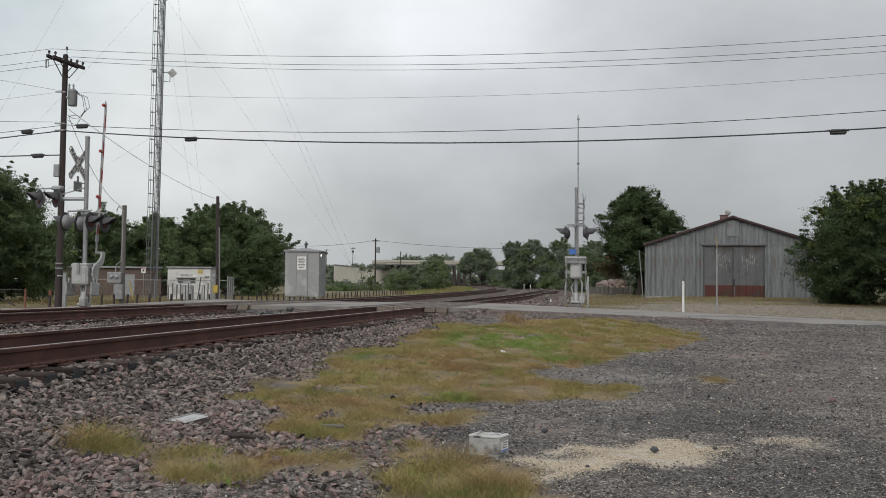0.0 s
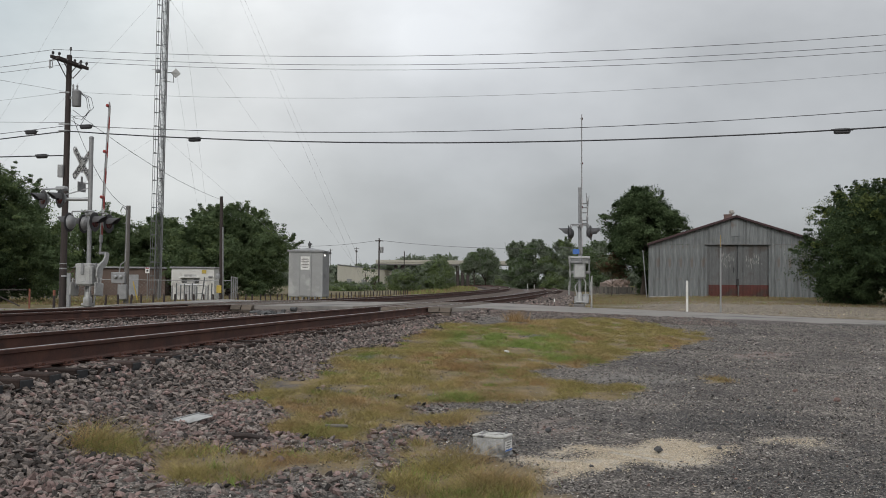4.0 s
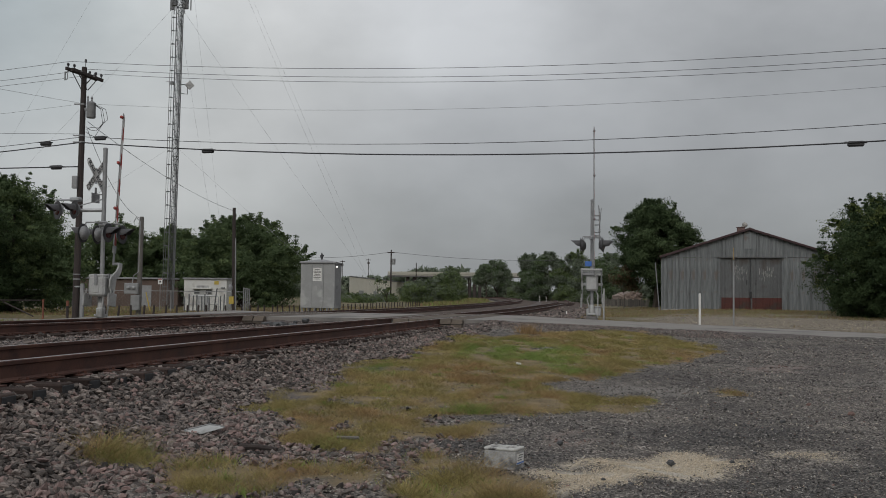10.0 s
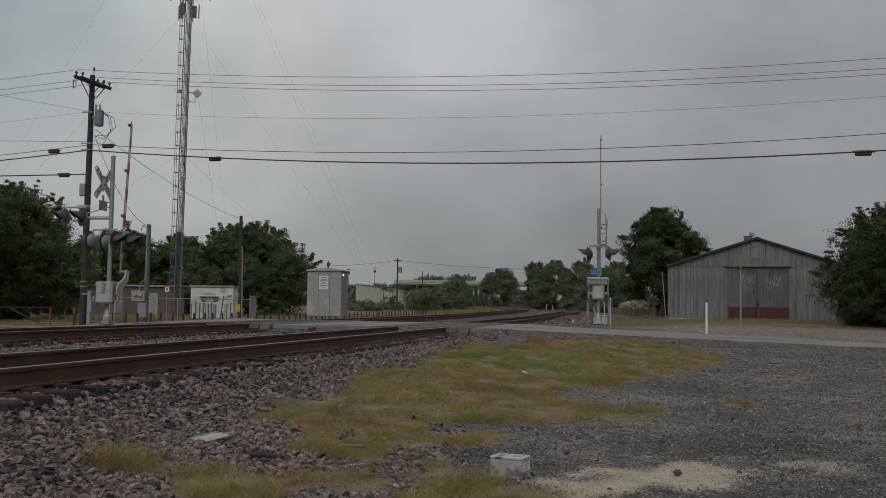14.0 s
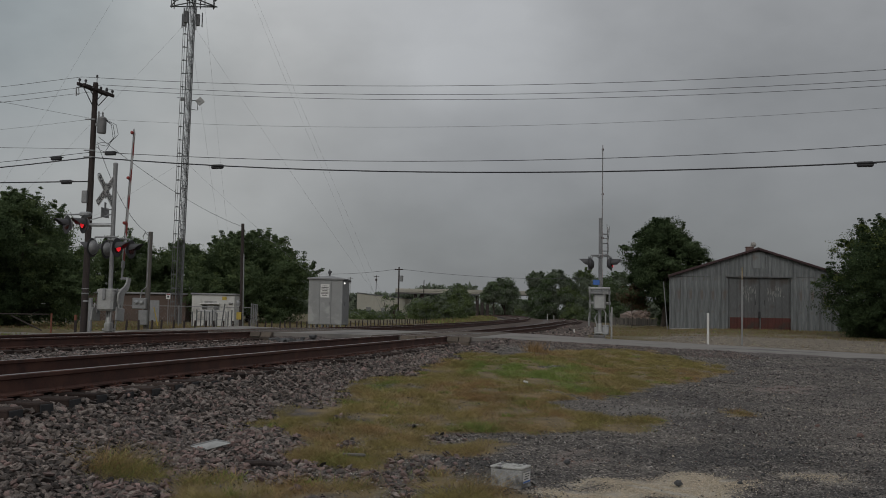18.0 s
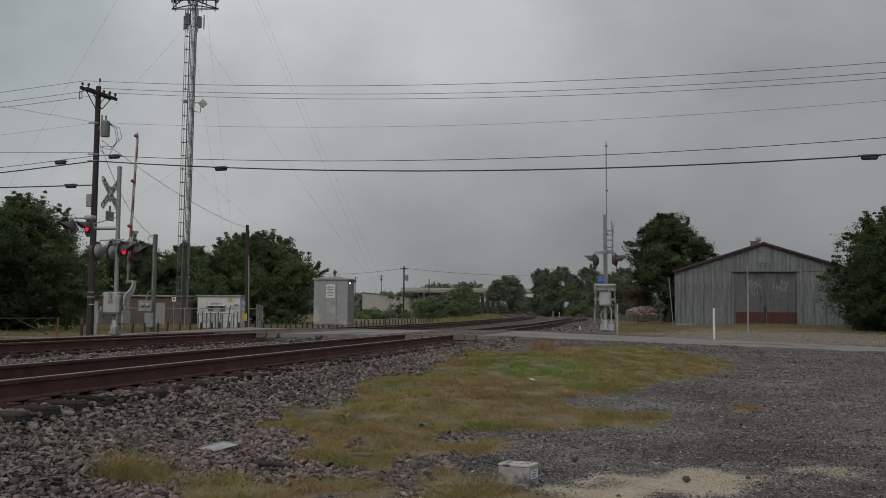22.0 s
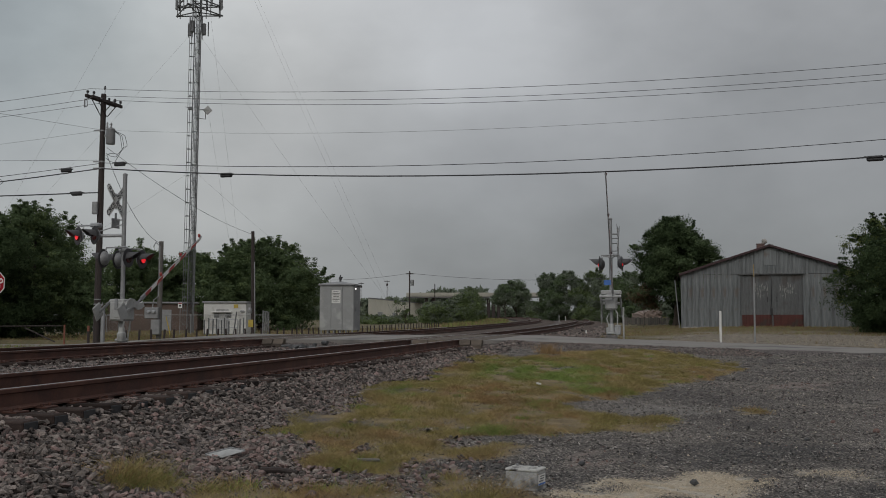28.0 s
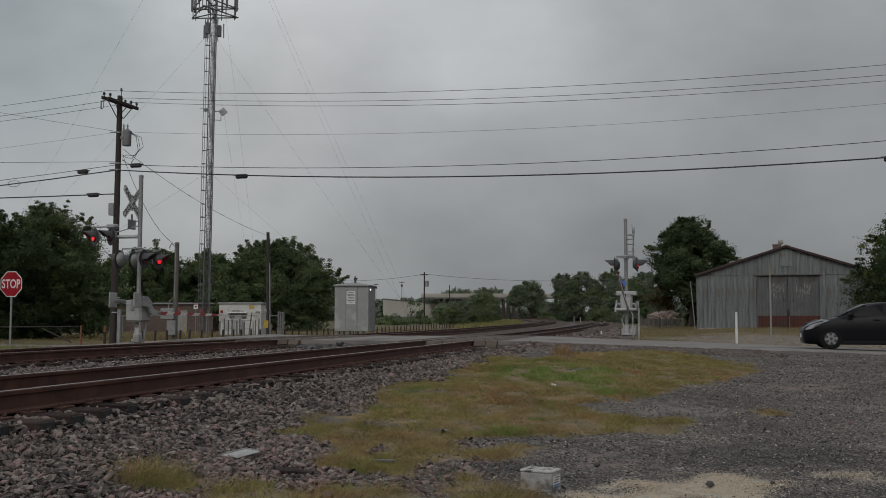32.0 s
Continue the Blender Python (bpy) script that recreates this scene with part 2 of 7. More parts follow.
M = dict(
    rail=mat("rusty_rail", (0.10, 0.042, 0.03), (0.05, 0.026, 0.022), 0.75, 0.2, 3, 50, 0.25, stain=(0.11, 0.05, 0.035), amount=0.4),
    shine=mat("worn_rail_top", (0.34, 0.32, 0.31), (0.22, 0.2, 0.19), 0.38, 0.9, 4, 90, 0.05),
    tie=mat("creosoted_timber", (0.062, 0.044, 0.038), (0.024, 0.019, 0.018), 0.95, 0, 4, 40, 0.6, stretch=(1, 8, 8), obj=0.4, spec=0.15),
    stone=mat("ballast_stone", (0.19, 0.16, 0.143), (0.046, 0.04, 0.038), 0.85, 0, 9, 70, 0.4, island=0.9, obj=0.7),
    pink=mat("pink_granite_stone", (0.235, 0.165, 0.15), (0.105, 0.078, 0.074), 0.85, 0, 9, 70, 0.4, island=0.5, obj=0.45),
    chip=mat("dark_gravel_chip", (0.155, 0.141, 0.13), (0.05, 0.048, 0.048), 0.8, 0, 0.7, 30, 0.3, island=0.85),
    greychip=mat("light_grey_chip", (0.42, 0.395, 0.365), (0.24, 0.228, 0.215), 0.85, 0, 12, 60, 0.3, island=0.45),
    darkchip=mat("tarry_dark_chip", (0.085, 0.086, 0.088), (0.036, 0.037, 0.039), 0.75, 0, 12, 60, 0.3, island=0.6),
    redchip=mat("crushed_brick_chip", (0.2, 0.12, 0.1), (0.11, 0.075, 0.066), 0.9, 0, 12, 60, 0.3, island=0.5),
    pale=mat("limestone_chip", (0.6, 0.52, 0.4), (0.44, 0.38, 0.29), 0.9, 0, 30, 120, 0.3, island=0.35),
    asphalt=mat("worn_asphalt", (0.235, 0.219, 0.203), (0.165, 0.154, 0.143), 0.88, 0, 0.8, 45, 0.25, stain=(0.1, 0.098, 0.095), amount=0.3),
    concrete=mat("weathered_concrete", (0.4, 0.385, 0.36), (0.26, 0.25, 0.235), 0.9, 0, 3, 50, 0.3, stain=(0.2, 0.19, 0.175), amount=0.3),
    bedstone=mat("packed_brown_stone", (0.13, 0.096, 0.08), (0.035, 0.029, 0.027), 0.9, 0, 2.5, 22, 0.9, dist=0.04, spec=0.2),
    plank=mat("weathered_crossing_timber", (0.125, 0.1, 0.078), (0.06, 0.05, 0.041), 0.9, 0, 3, 40, 0.5, stretch=(1, 8, 8), obj=0.35),
    pole=mat("old_pole_timber", (0.05, 0.038, 0.035), (0.026, 0.021, 0.02), 0.9, 0, 5, 40, 0.5, stretch=(5, 5, 0.4)),
    zinc=mat("galvanised_steel", (0.42, 0.43, 0.44), (0.3, 0.31, 0.32), 0.5, 0.55, 4, 40, 0.06),
    dullzinc=mat("weathered_zinc", (0.3, 0.305, 0.31), (0.2, 0.205, 0.21), 0.6, 0.4, 4, 40, 0.06),
    alu=mat("painted_silver", (0.42, 0.425, 0.42), (0.3, 0.305, 0.3), 0.55, 0.2, 3, 30, 0.05, stain=(0.22, 0.22, 0.21), amount=0.3),
    black=mat("black_paint", (0.03, 0.03, 0.032), (0.018, 0.018, 0.02), 0.5, 0, 6, 60, 0.05),
    wire=mat("cable_sheath", (0.035, 0.035, 0.038), (0.02, 0.02, 0.022), 0.6, 0, 6, 60, 0.0),
    guysteel=mat("galvanised_guy_strand", (0.3, 0.305, 0.31), (0.24, 0.245, 0.25), 0.6, 0.1, 6, 60, 0.0),
    thinwire=mat("weathered_conductor", (0.12, 0.125, 0.13), (0.08, 0.08, 0.085), 0.6, 0.2, 6, 60, 0.0),
    white=mat("white_paint", (0.72, 0.72, 0.7), (0.56, 0.56, 0.54), 0.6, 0, 3, 40, 0.05, stain=(0.45, 0.44, 0.41), amount=0.2),
    cab=mat("silver_cabinet_sheet", (0.3, 0.307, 0.305), (0.25, 0.256, 0.255), 0.6, 0.2, 2.2, 24, 0.04, stain=(0.37, 0.375, 0.37), amount=0.3),
    red=mat("sign_red", (0.3, 0.012, 0.022), (0.24, 0.01, 0.018), 0.7, 0, 4, 30, 0.02, spec=0.15),
    armred=mat("faded_red_band", (0.38, 0.06, 0.05), (0.28, 0.045, 0.038), 0.5, 0, 4, 30, 0.02),
    lens=mat("dark_red_lens", (0.06, 0.006, 0.009), (0.04, 0.005, 0.007), 0.15, 0, 6, 60, 0.0),
    glow=mat("lit_red_lamp", (1.0, 0.02, 0.03), (0.9, 0.02, 0.03), 0.3, 0, 6, 60, 0.0, emit=1.0),
    greyboard=mat("silvered_board", (0.14, 0.13, 0.115), (0.08, 0.075, 0.068), 0.9, 0, 4, 40, 0.4, stretch=(8, 8, 0.6), obj=0.35),
    tin=mat("grey_shed_sheet", (0.2, 0.216, 0.22), (0.088, 0.094, 0.097), 0.6, 0.15, 1.3, 8, 0.05, stain=(0.125, 0.1, 0.086), amount=0.22, obj=0.1, stretch=(3, 3, 0.16)),
    tindoor=mat("dull_door_sheet", (0.125, 0.132, 0.135), (0.085, 0.088, 0.09), 0.65, 0.15, 1.0, 14, 0.05, stain=(0.075, 0.066, 0.06), amount=0.3, stretch=(1, 1, 0.25)),
    shedred=mat("faded_red_sheet", (0.095, 0.024, 0.017), (0.055, 0.018, 0.014), 0.7, 0.1, 1.5, 20, 0.05, stain=(0.05, 0.03, 0.024), amount=0.3),
    maroon=mat("maroon_trim", (0.036, 0.01, 0.013), (0.024, 0.008, 0.01), 0.6, 0, 3, 30, 0.05),
    roof=mat("old_roof_sheet", (0.14, 0.085, 0.075), (0.09, 0.056, 0.05), 0.7, 0.1, 1.2, 20, 0.05),
    brick=mat("brown_siding", (0.125, 0.086, 0.07), (0.08, 0.06, 0.05), 0.85, 0, 1.5, 20, 0.2),
    beige=mat("pale_overpass_concrete", (0.4, 0.385, 0.33), (0.32, 0.31, 0.27), 0.9, 0, 0.3, 4, 0.1),
    pier=mat("dark_pier_concrete", (0.16, 0.15, 0.145), (0.1, 0.1, 0.1), 0.9, 0, 0.6, 4, 0.1),
    yellow=mat("yellow_plate", (0.46, 0.34, 0.06), (0.36, 0.27, 0.05), 0.6, 0, 4, 30, 0.02),
    blue=mat("blue_plate", (0.05, 0.16, 0.5), (0.04, 0.13, 0.4), 0.5, 0, 4, 30, 0.02),
    orange=mat("rusty_orange_paint", (0.22, 0.075, 0.04), (0.12, 0.05, 0.03), 0.7, 0, 6, 40, 0.1),
    ink=mat("print_ink", (0.05, 0.05, 0.055), (0.035, 0.035, 0.04), 0.6, 0, 6, 60, 0.0),
    bark=mat("tree_bark", (0.09, 0.07, 0.055), (0.045, 0.036, 0.03), 0.95, 0, 5, 30, 0.6, stretch=(3, 3, 0.5)),
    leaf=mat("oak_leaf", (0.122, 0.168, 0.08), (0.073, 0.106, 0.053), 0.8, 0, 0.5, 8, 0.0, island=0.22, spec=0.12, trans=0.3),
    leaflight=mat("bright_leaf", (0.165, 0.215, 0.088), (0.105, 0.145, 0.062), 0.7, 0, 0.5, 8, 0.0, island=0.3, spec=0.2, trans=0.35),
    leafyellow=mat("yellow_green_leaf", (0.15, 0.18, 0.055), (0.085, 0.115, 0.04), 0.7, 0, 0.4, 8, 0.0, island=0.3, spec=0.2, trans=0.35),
    leafdry=mat("dry_brown_leaf", (0.17, 0.115, 0.072), (0.1, 0.073, 0.048), 0.8, 0, 0.5, 8, 0.0, island=0.4, spec=0.1, trans=0.3),
    # distance haze is put into this pale, greyed leaf colour
    leaffar=mat("hazed_far_leaf", (0.215, 0.25, 0.185), (0.155, 0.185, 0.138), 0.9, 0, 0.3, 4, 0.0, island=0.1, spec=0.05, trans=0.4),
    grass=mat("green_grass_blade", (0.235, 0.31, 0.085), (0.14, 0.19, 0.055), 0.7, 0, 1.2, 9, 0.0, island=0.45, spec=0.1, trans=0.3),
    olive=mat("olive_grass_blade", (0.335, 0.283, 0.115), (0.2, 0.17, 0.07), 0.8, 0, 1.2, 9, 0.0, island=0.45, spec=0.1, trans=0.3),
    straw=mat("dry_grass_blade", (0.42, 0.33, 0.165), (0.25, 0.195, 0.1), 0.8, 0, 1.2, 9, 0.0, island=0.45, spec=0.1, trans=0.25),
    russet=mat("russet_grass_blade", (0.37, 0.245, 0.12), (0.2, 0.14, 0.074), 0.8, 0, 1.2, 9, 0.0, island=0.4, spec=0.1, trans=0.25),
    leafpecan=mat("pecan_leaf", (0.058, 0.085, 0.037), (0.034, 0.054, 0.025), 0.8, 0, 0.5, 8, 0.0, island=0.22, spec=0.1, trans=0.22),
    ochre=mat("faded_ochre_plate", (0.3, 0.22, 0.1), (0.2, 0.15, 0.075), 0.7, 0, 4, 30, 0.02),
    shelter=mat("chalky_shelter_paint", (0.56, 0.56, 0.54), (0.45, 0.45, 0.43), 0.7, 0, 2, 30, 0.05, stain=(0.36, 0.35, 0.33), amount=0.2),
    ruin=mat("broken_pinkish_board", (0.34, 0.265, 0.225), (0.2, 0.155, 0.135), 0.9, 0, 1.5, 20, 0.1, obj=0.4),
    maststeel=mat("weathered_mast_steel", (0.17, 0.175, 0.18), (0.11, 0.114, 0.118), 0.6, 0.3, 4, 40, 0.05),
    peel=mat("old_whitewash", (0.3, 0.3, 0.288), (0.19, 0.19, 0.182), 0.8, 0, 5, 30, 0.1, stain=(0.16, 0.16, 0.16), amount=0.5),
    hood=mat("weathered_black_hood", (0.07, 0.07, 0.074), (0.04, 0.04, 0.043), 0.6, 0, 5, 40, 0.05),
    dry=mat("tan_dry_blade", (0.28, 0.213, 0.12), (0.17, 0.128, 0.073), 0.85, 0, 1.2, 9, 0.0, island=0.4, spec=0.1, trans=0.25),
    car=mat("black_car_paint", (0.008, 0.008, 0.01), (0.007, 0.007, 0.009), 0.28, 0, 6, 60, 0.0, spec=0.13),
    glass=mat("tinted_car_glass", (0.012, 0.012, 0.014), (0.01, 0.01, 0.011), 0.1, 0, 6, 60, 0.0, spec=0.16),
    tyre=mat("tyre_rubber", (0.014, 0.014, 0.015), (0.01, 0.01, 0.01), 0.9, 0, 20, 80, 0.2, spec=0.15),
    hub=mat("silver_wheel_cover", (0.3, 0.31, 0.32), (0.23, 0.24, 0.25), 0.35, 0.5, 6, 60, 0.0),
    lampglass=mat("headlamp_glass", (0.3, 0.31, 0.32), (0.2, 0.21, 0.22), 0.15, 0.2, 8, 30, 0.0),
    grime=mat("grimy_grey_plastic", (0.4, 0.405, 0.4), (0.24, 0.243, 0.24), 0.75, 0, 14, 90, 0.25, stain=(0.11, 0.11, 0.11), amount=0.5),
)


# ---- mesh building ----
class Shape:
    """Collects vertices and faces of one mesh."""

    def __init__(self):
        self.v, self.f, self.m = [], [], []

    def add(self, verts, faces, at=None, slot=0):
        n = len(self.v)
        self.v += [tuple(at @ Vector(p)) if at else tuple(p) for p in verts]
        self.f += [tuple(i + n for i in f) for f in faces]
        self.m += [slot] * len(faces)
        return self

    def box(self, x, y, z, sx, sy, sz, c=0.01, at=None, slot=0):
        """A box centred at x, y, z with chamfered edges."""
        c = min(c, 0.45 * min(sx, sy, sz))
        hx, hy, hz = sx / 2, sy / 2, sz / 2
        vs, ids = [], {}
        for i in (-1, 1):
            for j in (-1, 1):
                for k in (-1, 1):
                    for ax in range(3):
                        d = [hx - c, hy - c, hz - c]
                        d[ax] += c
                        ids[i, j, k, ax] = len(vs)
                        vs.append((x + i * d[0], y + j * d[1], z + k * d[2]))
        fs = []
        I = ids
        for s in (-1, 1):
            q = [(s, a, b) for a, b in ((-1, -1), (1, -1), (1, 1), (-1, 1))]
            fs.append([I[s, a, b, 0] for _, a, b in q][::s])
            fs.append([I[a, s, b, 1] for _, a, b in q][::-s])
            fs.append([I[a, b, s, 2] for _, a, b in q][::s])
        for s in (-1, 1):
            for r in (-1, 1):
                fs.append([I[s, r, -1, 0], I[s, r, 1, 0], I[s, r, 1, 1], I[s, r, -1, 1]][:: -s * r])
                fs.append([I[s, -1, r, 0], I[s, 1, r, 0], I[s, 1, r, 2], I[s, -1, r, 2]][:: s * r])
                fs.append([I[-1, s, r, 1], I[1, s, r, 1], I[1, s, r, 2], I[-1, s, r, 2]][:: -s * r])
                for k in (-1, 1):
                    fs.append([I[s, r, k, 0], I[s, r, k, 1], I[s, r, k, 2]][:: s * r * k])
        return self.add(vs, fs, at, slot)

    def tube(self, pts, r, seg=8, slot=0, r1=None, cap=True, at=None):
        """A round bar along points, tapering from r to r1."""
        pts = [Vector(p) for p in pts]
        r1 = r if r1 is None else r1
        n, vs, fs = len(pts), [], []
        side = None
        for i, p in enumerate(pts):
            d = (pts[min(i + 1, n - 1)] - pts[max(i - 1, 0)]).normalized()
            if side is None:
                side = d.cross(Vector((0, 0, 1)) if abs(d.z) < 0.9 else Vector((1, 0, 0))).normalized()
            else:
                side = (side - d * side.dot(d)).normalized()
            up = side.cross(d)
            rad = r + (r1 - r) * i / max(1, n - 1)
            for k in range(seg):
                a = 2 * math.pi * k / seg
                vs.append(p + (side * math.cos(a) + up * math.sin(a)) * rad)
        for i in range(n - 1):
            for k in range(seg):
                q = (k + 1) % seg
                fs.append((i * seg + k, i * seg + q, (i + 1) * seg + q, (i + 1) * seg + k))
        if cap:
            fs.append(tuple(range(seg))[::-1])
            fs.append(tuple((n - 1) * seg + k for k in range(seg)))
        return self.add(vs, fs, at, slot)

    def lathe(self, prof, seg=20, at=None, slot=0):
        """A turned body: profile of (radius, height) round z."""
        vs, fs = [], []
        for r, z in prof:
            for k in range(seg):
                a = 2 * math.pi * k / seg
                vs.append((r * math.cos(a), r * math.sin(a), z))
        for i in range(len(prof) - 1):
            for k in range(seg):
                q = (k + 1) % seg
                fs.append((i * seg + k, i * seg + q, (i + 1) * seg + q, (i + 1) * seg + k))
        fs.append(tuple(range(seg))[::-1])
        fs.append(tuple((len(prof) - 1) * seg + k for k in range(seg)))
        return self.add(vs, fs, at, slot)

    def prism(self, outline, depth, at=None, slot=0):
        """An outline in x and z given depth along y, centred on y = 0."""
        n = len(outline)
        vs = [(x, -depth / 2, z) for x, z in outline] + [(x, depth / 2, z) for x, z in outline]
        fs = [tuple(range(n)), tuple(range(2 * n - 1, n - 1, -1))] + [(i, i + n, (i + 1) % n + n, (i + 1) % n) for i in range(n)]
        return self.add(vs, fs, at, slot)

    def mesh(self, name, mats, smooth=False):
        me = bpy.data.meshes.new(name)
        me.from_pydata(self.v, [], self.f)
        for m in mats if isinstance(mats, (list, tuple)) else [mats]:
            me.materials.append(m)
        me.polygons.foreach_set("material_index", self.m)
        bm = bmesh.new()
        bm.from_mesh(me)
        bmesh.ops.recalc_face_normals(bm, faces=bm.faces)
        bm.to_mesh(me)
        bm.free()
        if smooth:
            me.polygons.foreach_set("use_smooth", [True] * len(me.polygons))
            me.set_sharp_from_angle(angle=radians(38))
        return me


def S():
    return Shape()


def thing(name, label, category, at=None, group="", kind=""):
    ob = new(name)
    ob.empty_display_size = 0.2
    if at is not None:
        ob.matrix_world = at
    return tagged(ob, label, category, group, kind)


def part(name, shape, material, parent, label="", at=None, smooth=False):
    ob = new(name, shape if isinstance(shape, bpy.types.Mesh) else shape.mesh(name, material, smooth))
    ob.parent = parent
    if at is not None:
        ob.matrix_basis = at
    if label:
        ob["label"] = label
    return ob


def single(name, shape, material, label, category, at=None, group="", kind="", smooth=False):
    ob = new(name, shape.mesh(name, material, smooth))
    if at is not None:
        ob.matrix_world = at
    return tagged(ob, label, category, group, kind)


def raw(name, verts, faces, mats, index=None, smooth=False):
    me = bpy.data.meshes.new(name)
    me.vertices.add(len(verts))
    me.vertices.foreach_set("co", np.asarray(verts, np.float32).ravel())
    faces = np.asarray(faces, np.int32)
    k = faces.shape[1]
    me.loops.add(faces.size)
    me.loops.foreach_set("vertex_index", faces.ravel())
    me.polygons.add(len(faces))
    me.polygons.foreach_set("loop_start", np.arange(0, faces.size, k, dtype=np.int32))
    for m in mats:
        me.materials.append(m)
    if index is not None:
        me.polygons.foreach_set("material_index", np.asarray(index, np.int32))
    me.polygons.foreach_set("use_smooth", np.full(len(faces), smooth))
    me.update(calc_edges=True)
    return me


# ---- lie of the land ----
TRACK = 0.16          # the tracks run off at this slope before they bend
C_NEAR, C_FAR = -6.19, -12.57


def bend(y):
    return -0.0011 * np.maximum(0, np.asarray(y, float) - 100.0) ** 2


def rise(y):
    """The land climbs gently beyond the crossing."""
    y = np.minimum(np.asarray(y, float), 205.0)
    return np.maximum(0, 0.0085 * ((y - 66) + np.sqrt((y - 66) ** 2 + 400)) / 2 - 0.03)


def track_x(y, c):
    return TRACK * np.asarray(y, float) + c + bend(y)


def road_edge(x):
    return 30.3 - 0.2 * np.asarray(x, float)


def road_z(x):
    x = np.asarray(x, float)
    return np.where(x > 0, 0.75 - 0.0335 * np.minimum(x, 16) - 0.008 * np.clip(x - 16, 0, 40), 0.75 - 0.06 * np.clip(-9 - x, 0, 9))


def smoothstep(a, b, x):
    k = np.clip((x - a) / (b - a), 0, 1)
    return k * k * (3 - 2 * k)


def deck(u):
    """1 where the road lies level with the rails."""
    return smoothstep(-16.5, -14.8, u) * (1 - smoothstep(-4.3, -2.6, u))


def road_top(x, y):
    """Height of the asphalt: a slight crown, flat over the tracks."""
    d = np.clip(np.asarray(y, float) - road_edge(x), 0, 10.4)
    k = (d - 5.2) / 5.2
    w = deck((np.asarray(x, float) - TRACK * np.asarray(y, float)) * 0.987)
    return road_z(x) * (1 - w) + 0.738 * w + (0.03 * (1 - k * k) + 0.05 * d / 10.4) * (1 - w)


def ground_z(x, y):
    x, y = np.asarray(x, float), np.asarray(y, float)
    near = 0.04 + 0.0314 * (np.clip(y, 0, 30.5) - 7.9) - 0.021 * np.clip(x, -4, 24)
    u = (x - TRACK * y - bend(y)) * 0.987
    right = 0.40 + 0.35 * smoothstep(42, 75, y) * smoothstep(-1, 6, u) - 0.012 * np.clip(x - 12, 0, 15) * (1 - smoothstep(45, 70, y))
    left = 0.42 - 0.15 * smoothstep(40, 70, y)
    edge = road_edge(x)
    past = smoothstep(-1.5, 1.5, y - edge - 5)
    rt = np.where(u > -9, right, left)
    side = smoothstep(-4.9, -3.7, u)
    near = near * side + 0.3 * (1 - side)
    z = near * (1 - past) + rt * past
    z = np.where(u < -14, left + (near * 0 + 0.05) * (1 - past), z)
    bed = np.minimum(0.485 - 0.42 * (u + 4.75), 0.485 + 0.5 * (u + 14.1))
    bed = np.minimum(bed, 0.485)
    # the stones have slid from the tie ends on the lot side
    bed = bed - 0.06 * np.exp(-((u + 4.55) / 0.3) ** 2) * (1 - smoothstep(9.0, 13.0, y))
    # shallow drain between the tracks
    bed = bed - 0.1 * np.exp(-((u + 9.2) / 0.9) ** 2)
    z = np.maximum(z, bed)
    # the road bank
    d = np.maximum(edge - y, y - (edge + 10.4))
    w = deck(u)
    top = road_top(x, np.clip(y, edge, edge + 10.4))
    bank = top - 0.07 - (0.2 + 0.7 * w) * np.maximum(0, d)
    z = np.where(d < 0, top - 0.09, np.maximum(z, bank)) + rise(y)
    return z


# ---- ground: one sheet to the horizon ----
def ranks(lo, a, b, hi, step, grow=1.16):
    mid = list(np.arange(a, b + step / 2, step))
    up, d = [], step
    while (mid + up)[-1] < hi:
        d *= grow
        up.append((mid + up)[-1] + d)
    dn, d = [], step
    while (dn or mid)[0] > lo:
        d *= grow
        dn.insert(0, (dn or mid)[0] - d)
    return np.array(dn + mid + up)


def inside(poly, x, y):
    x, y = np.asarray(x, float), np.asarray(y, float)
    hit = np.zeros(x.shape, bool)
    for (x0, y0), (x1, y1) in zip(poly, poly[1:] + poly[:1]):
        if y0 != y1:
            hit ^= ((y0 > y) != (y1 > y)) & (x < (x1 - x0) * (y - y0) / (y1 - y0) + x0)
    return hit


def wobble(x, y, s, seed=0.0):
    """Cheap smooth noise in -1..1."""
    return (np.sin(x * s + 1.7 * np.sin(y * s * 0.63 + seed)) + np.sin(y * s * 1.17 + 1.3 * np.sin(x * s * 0.71 + seed * 2.1) + seed)) * 0.5


# outlines of the grass, the spilt limestone and the bare dirt on the lot
MEADOW = [
    (-0.22, 21.0), (-0.73, 18.8), (-0.74, 17.0), (-1.19, 17.0), (-1.98, 15.6), (-1.63, 13.4), (-1.6, 12.7), (-2.16, 11.8), (-2.13, 10.9), (-2.29, 9.9), (-1.97, 10.2),
    (-1.41, 9.8), (-1.56, 8.8), (-1.55, 8.5), (-1.17, 8.5), (-0.83, 8.3), (-0.63, 8.5), (-0.62, 9.05), (-0.21, 9.25), (0.59, 9.9), (0.22, 10.15), (-0.42, 9.8), (-0.45, 10.5),
    (0.23, 10.85), (0.93, 11.1), (1.84, 11.3), (2.57, 12.25), (1.69, 12.8), (0.98, 13.2), (1.83, 14.65), (2.34, 15.3), (3.25, 17.0), (5.13, 20.2), (5.55, 21.6), (5.2, 24.7),
    (4.9, 27.2), (3.9, 27.2), (2.0, 24.7), (1.0, 22.9), (-0.13, 23.8),
]
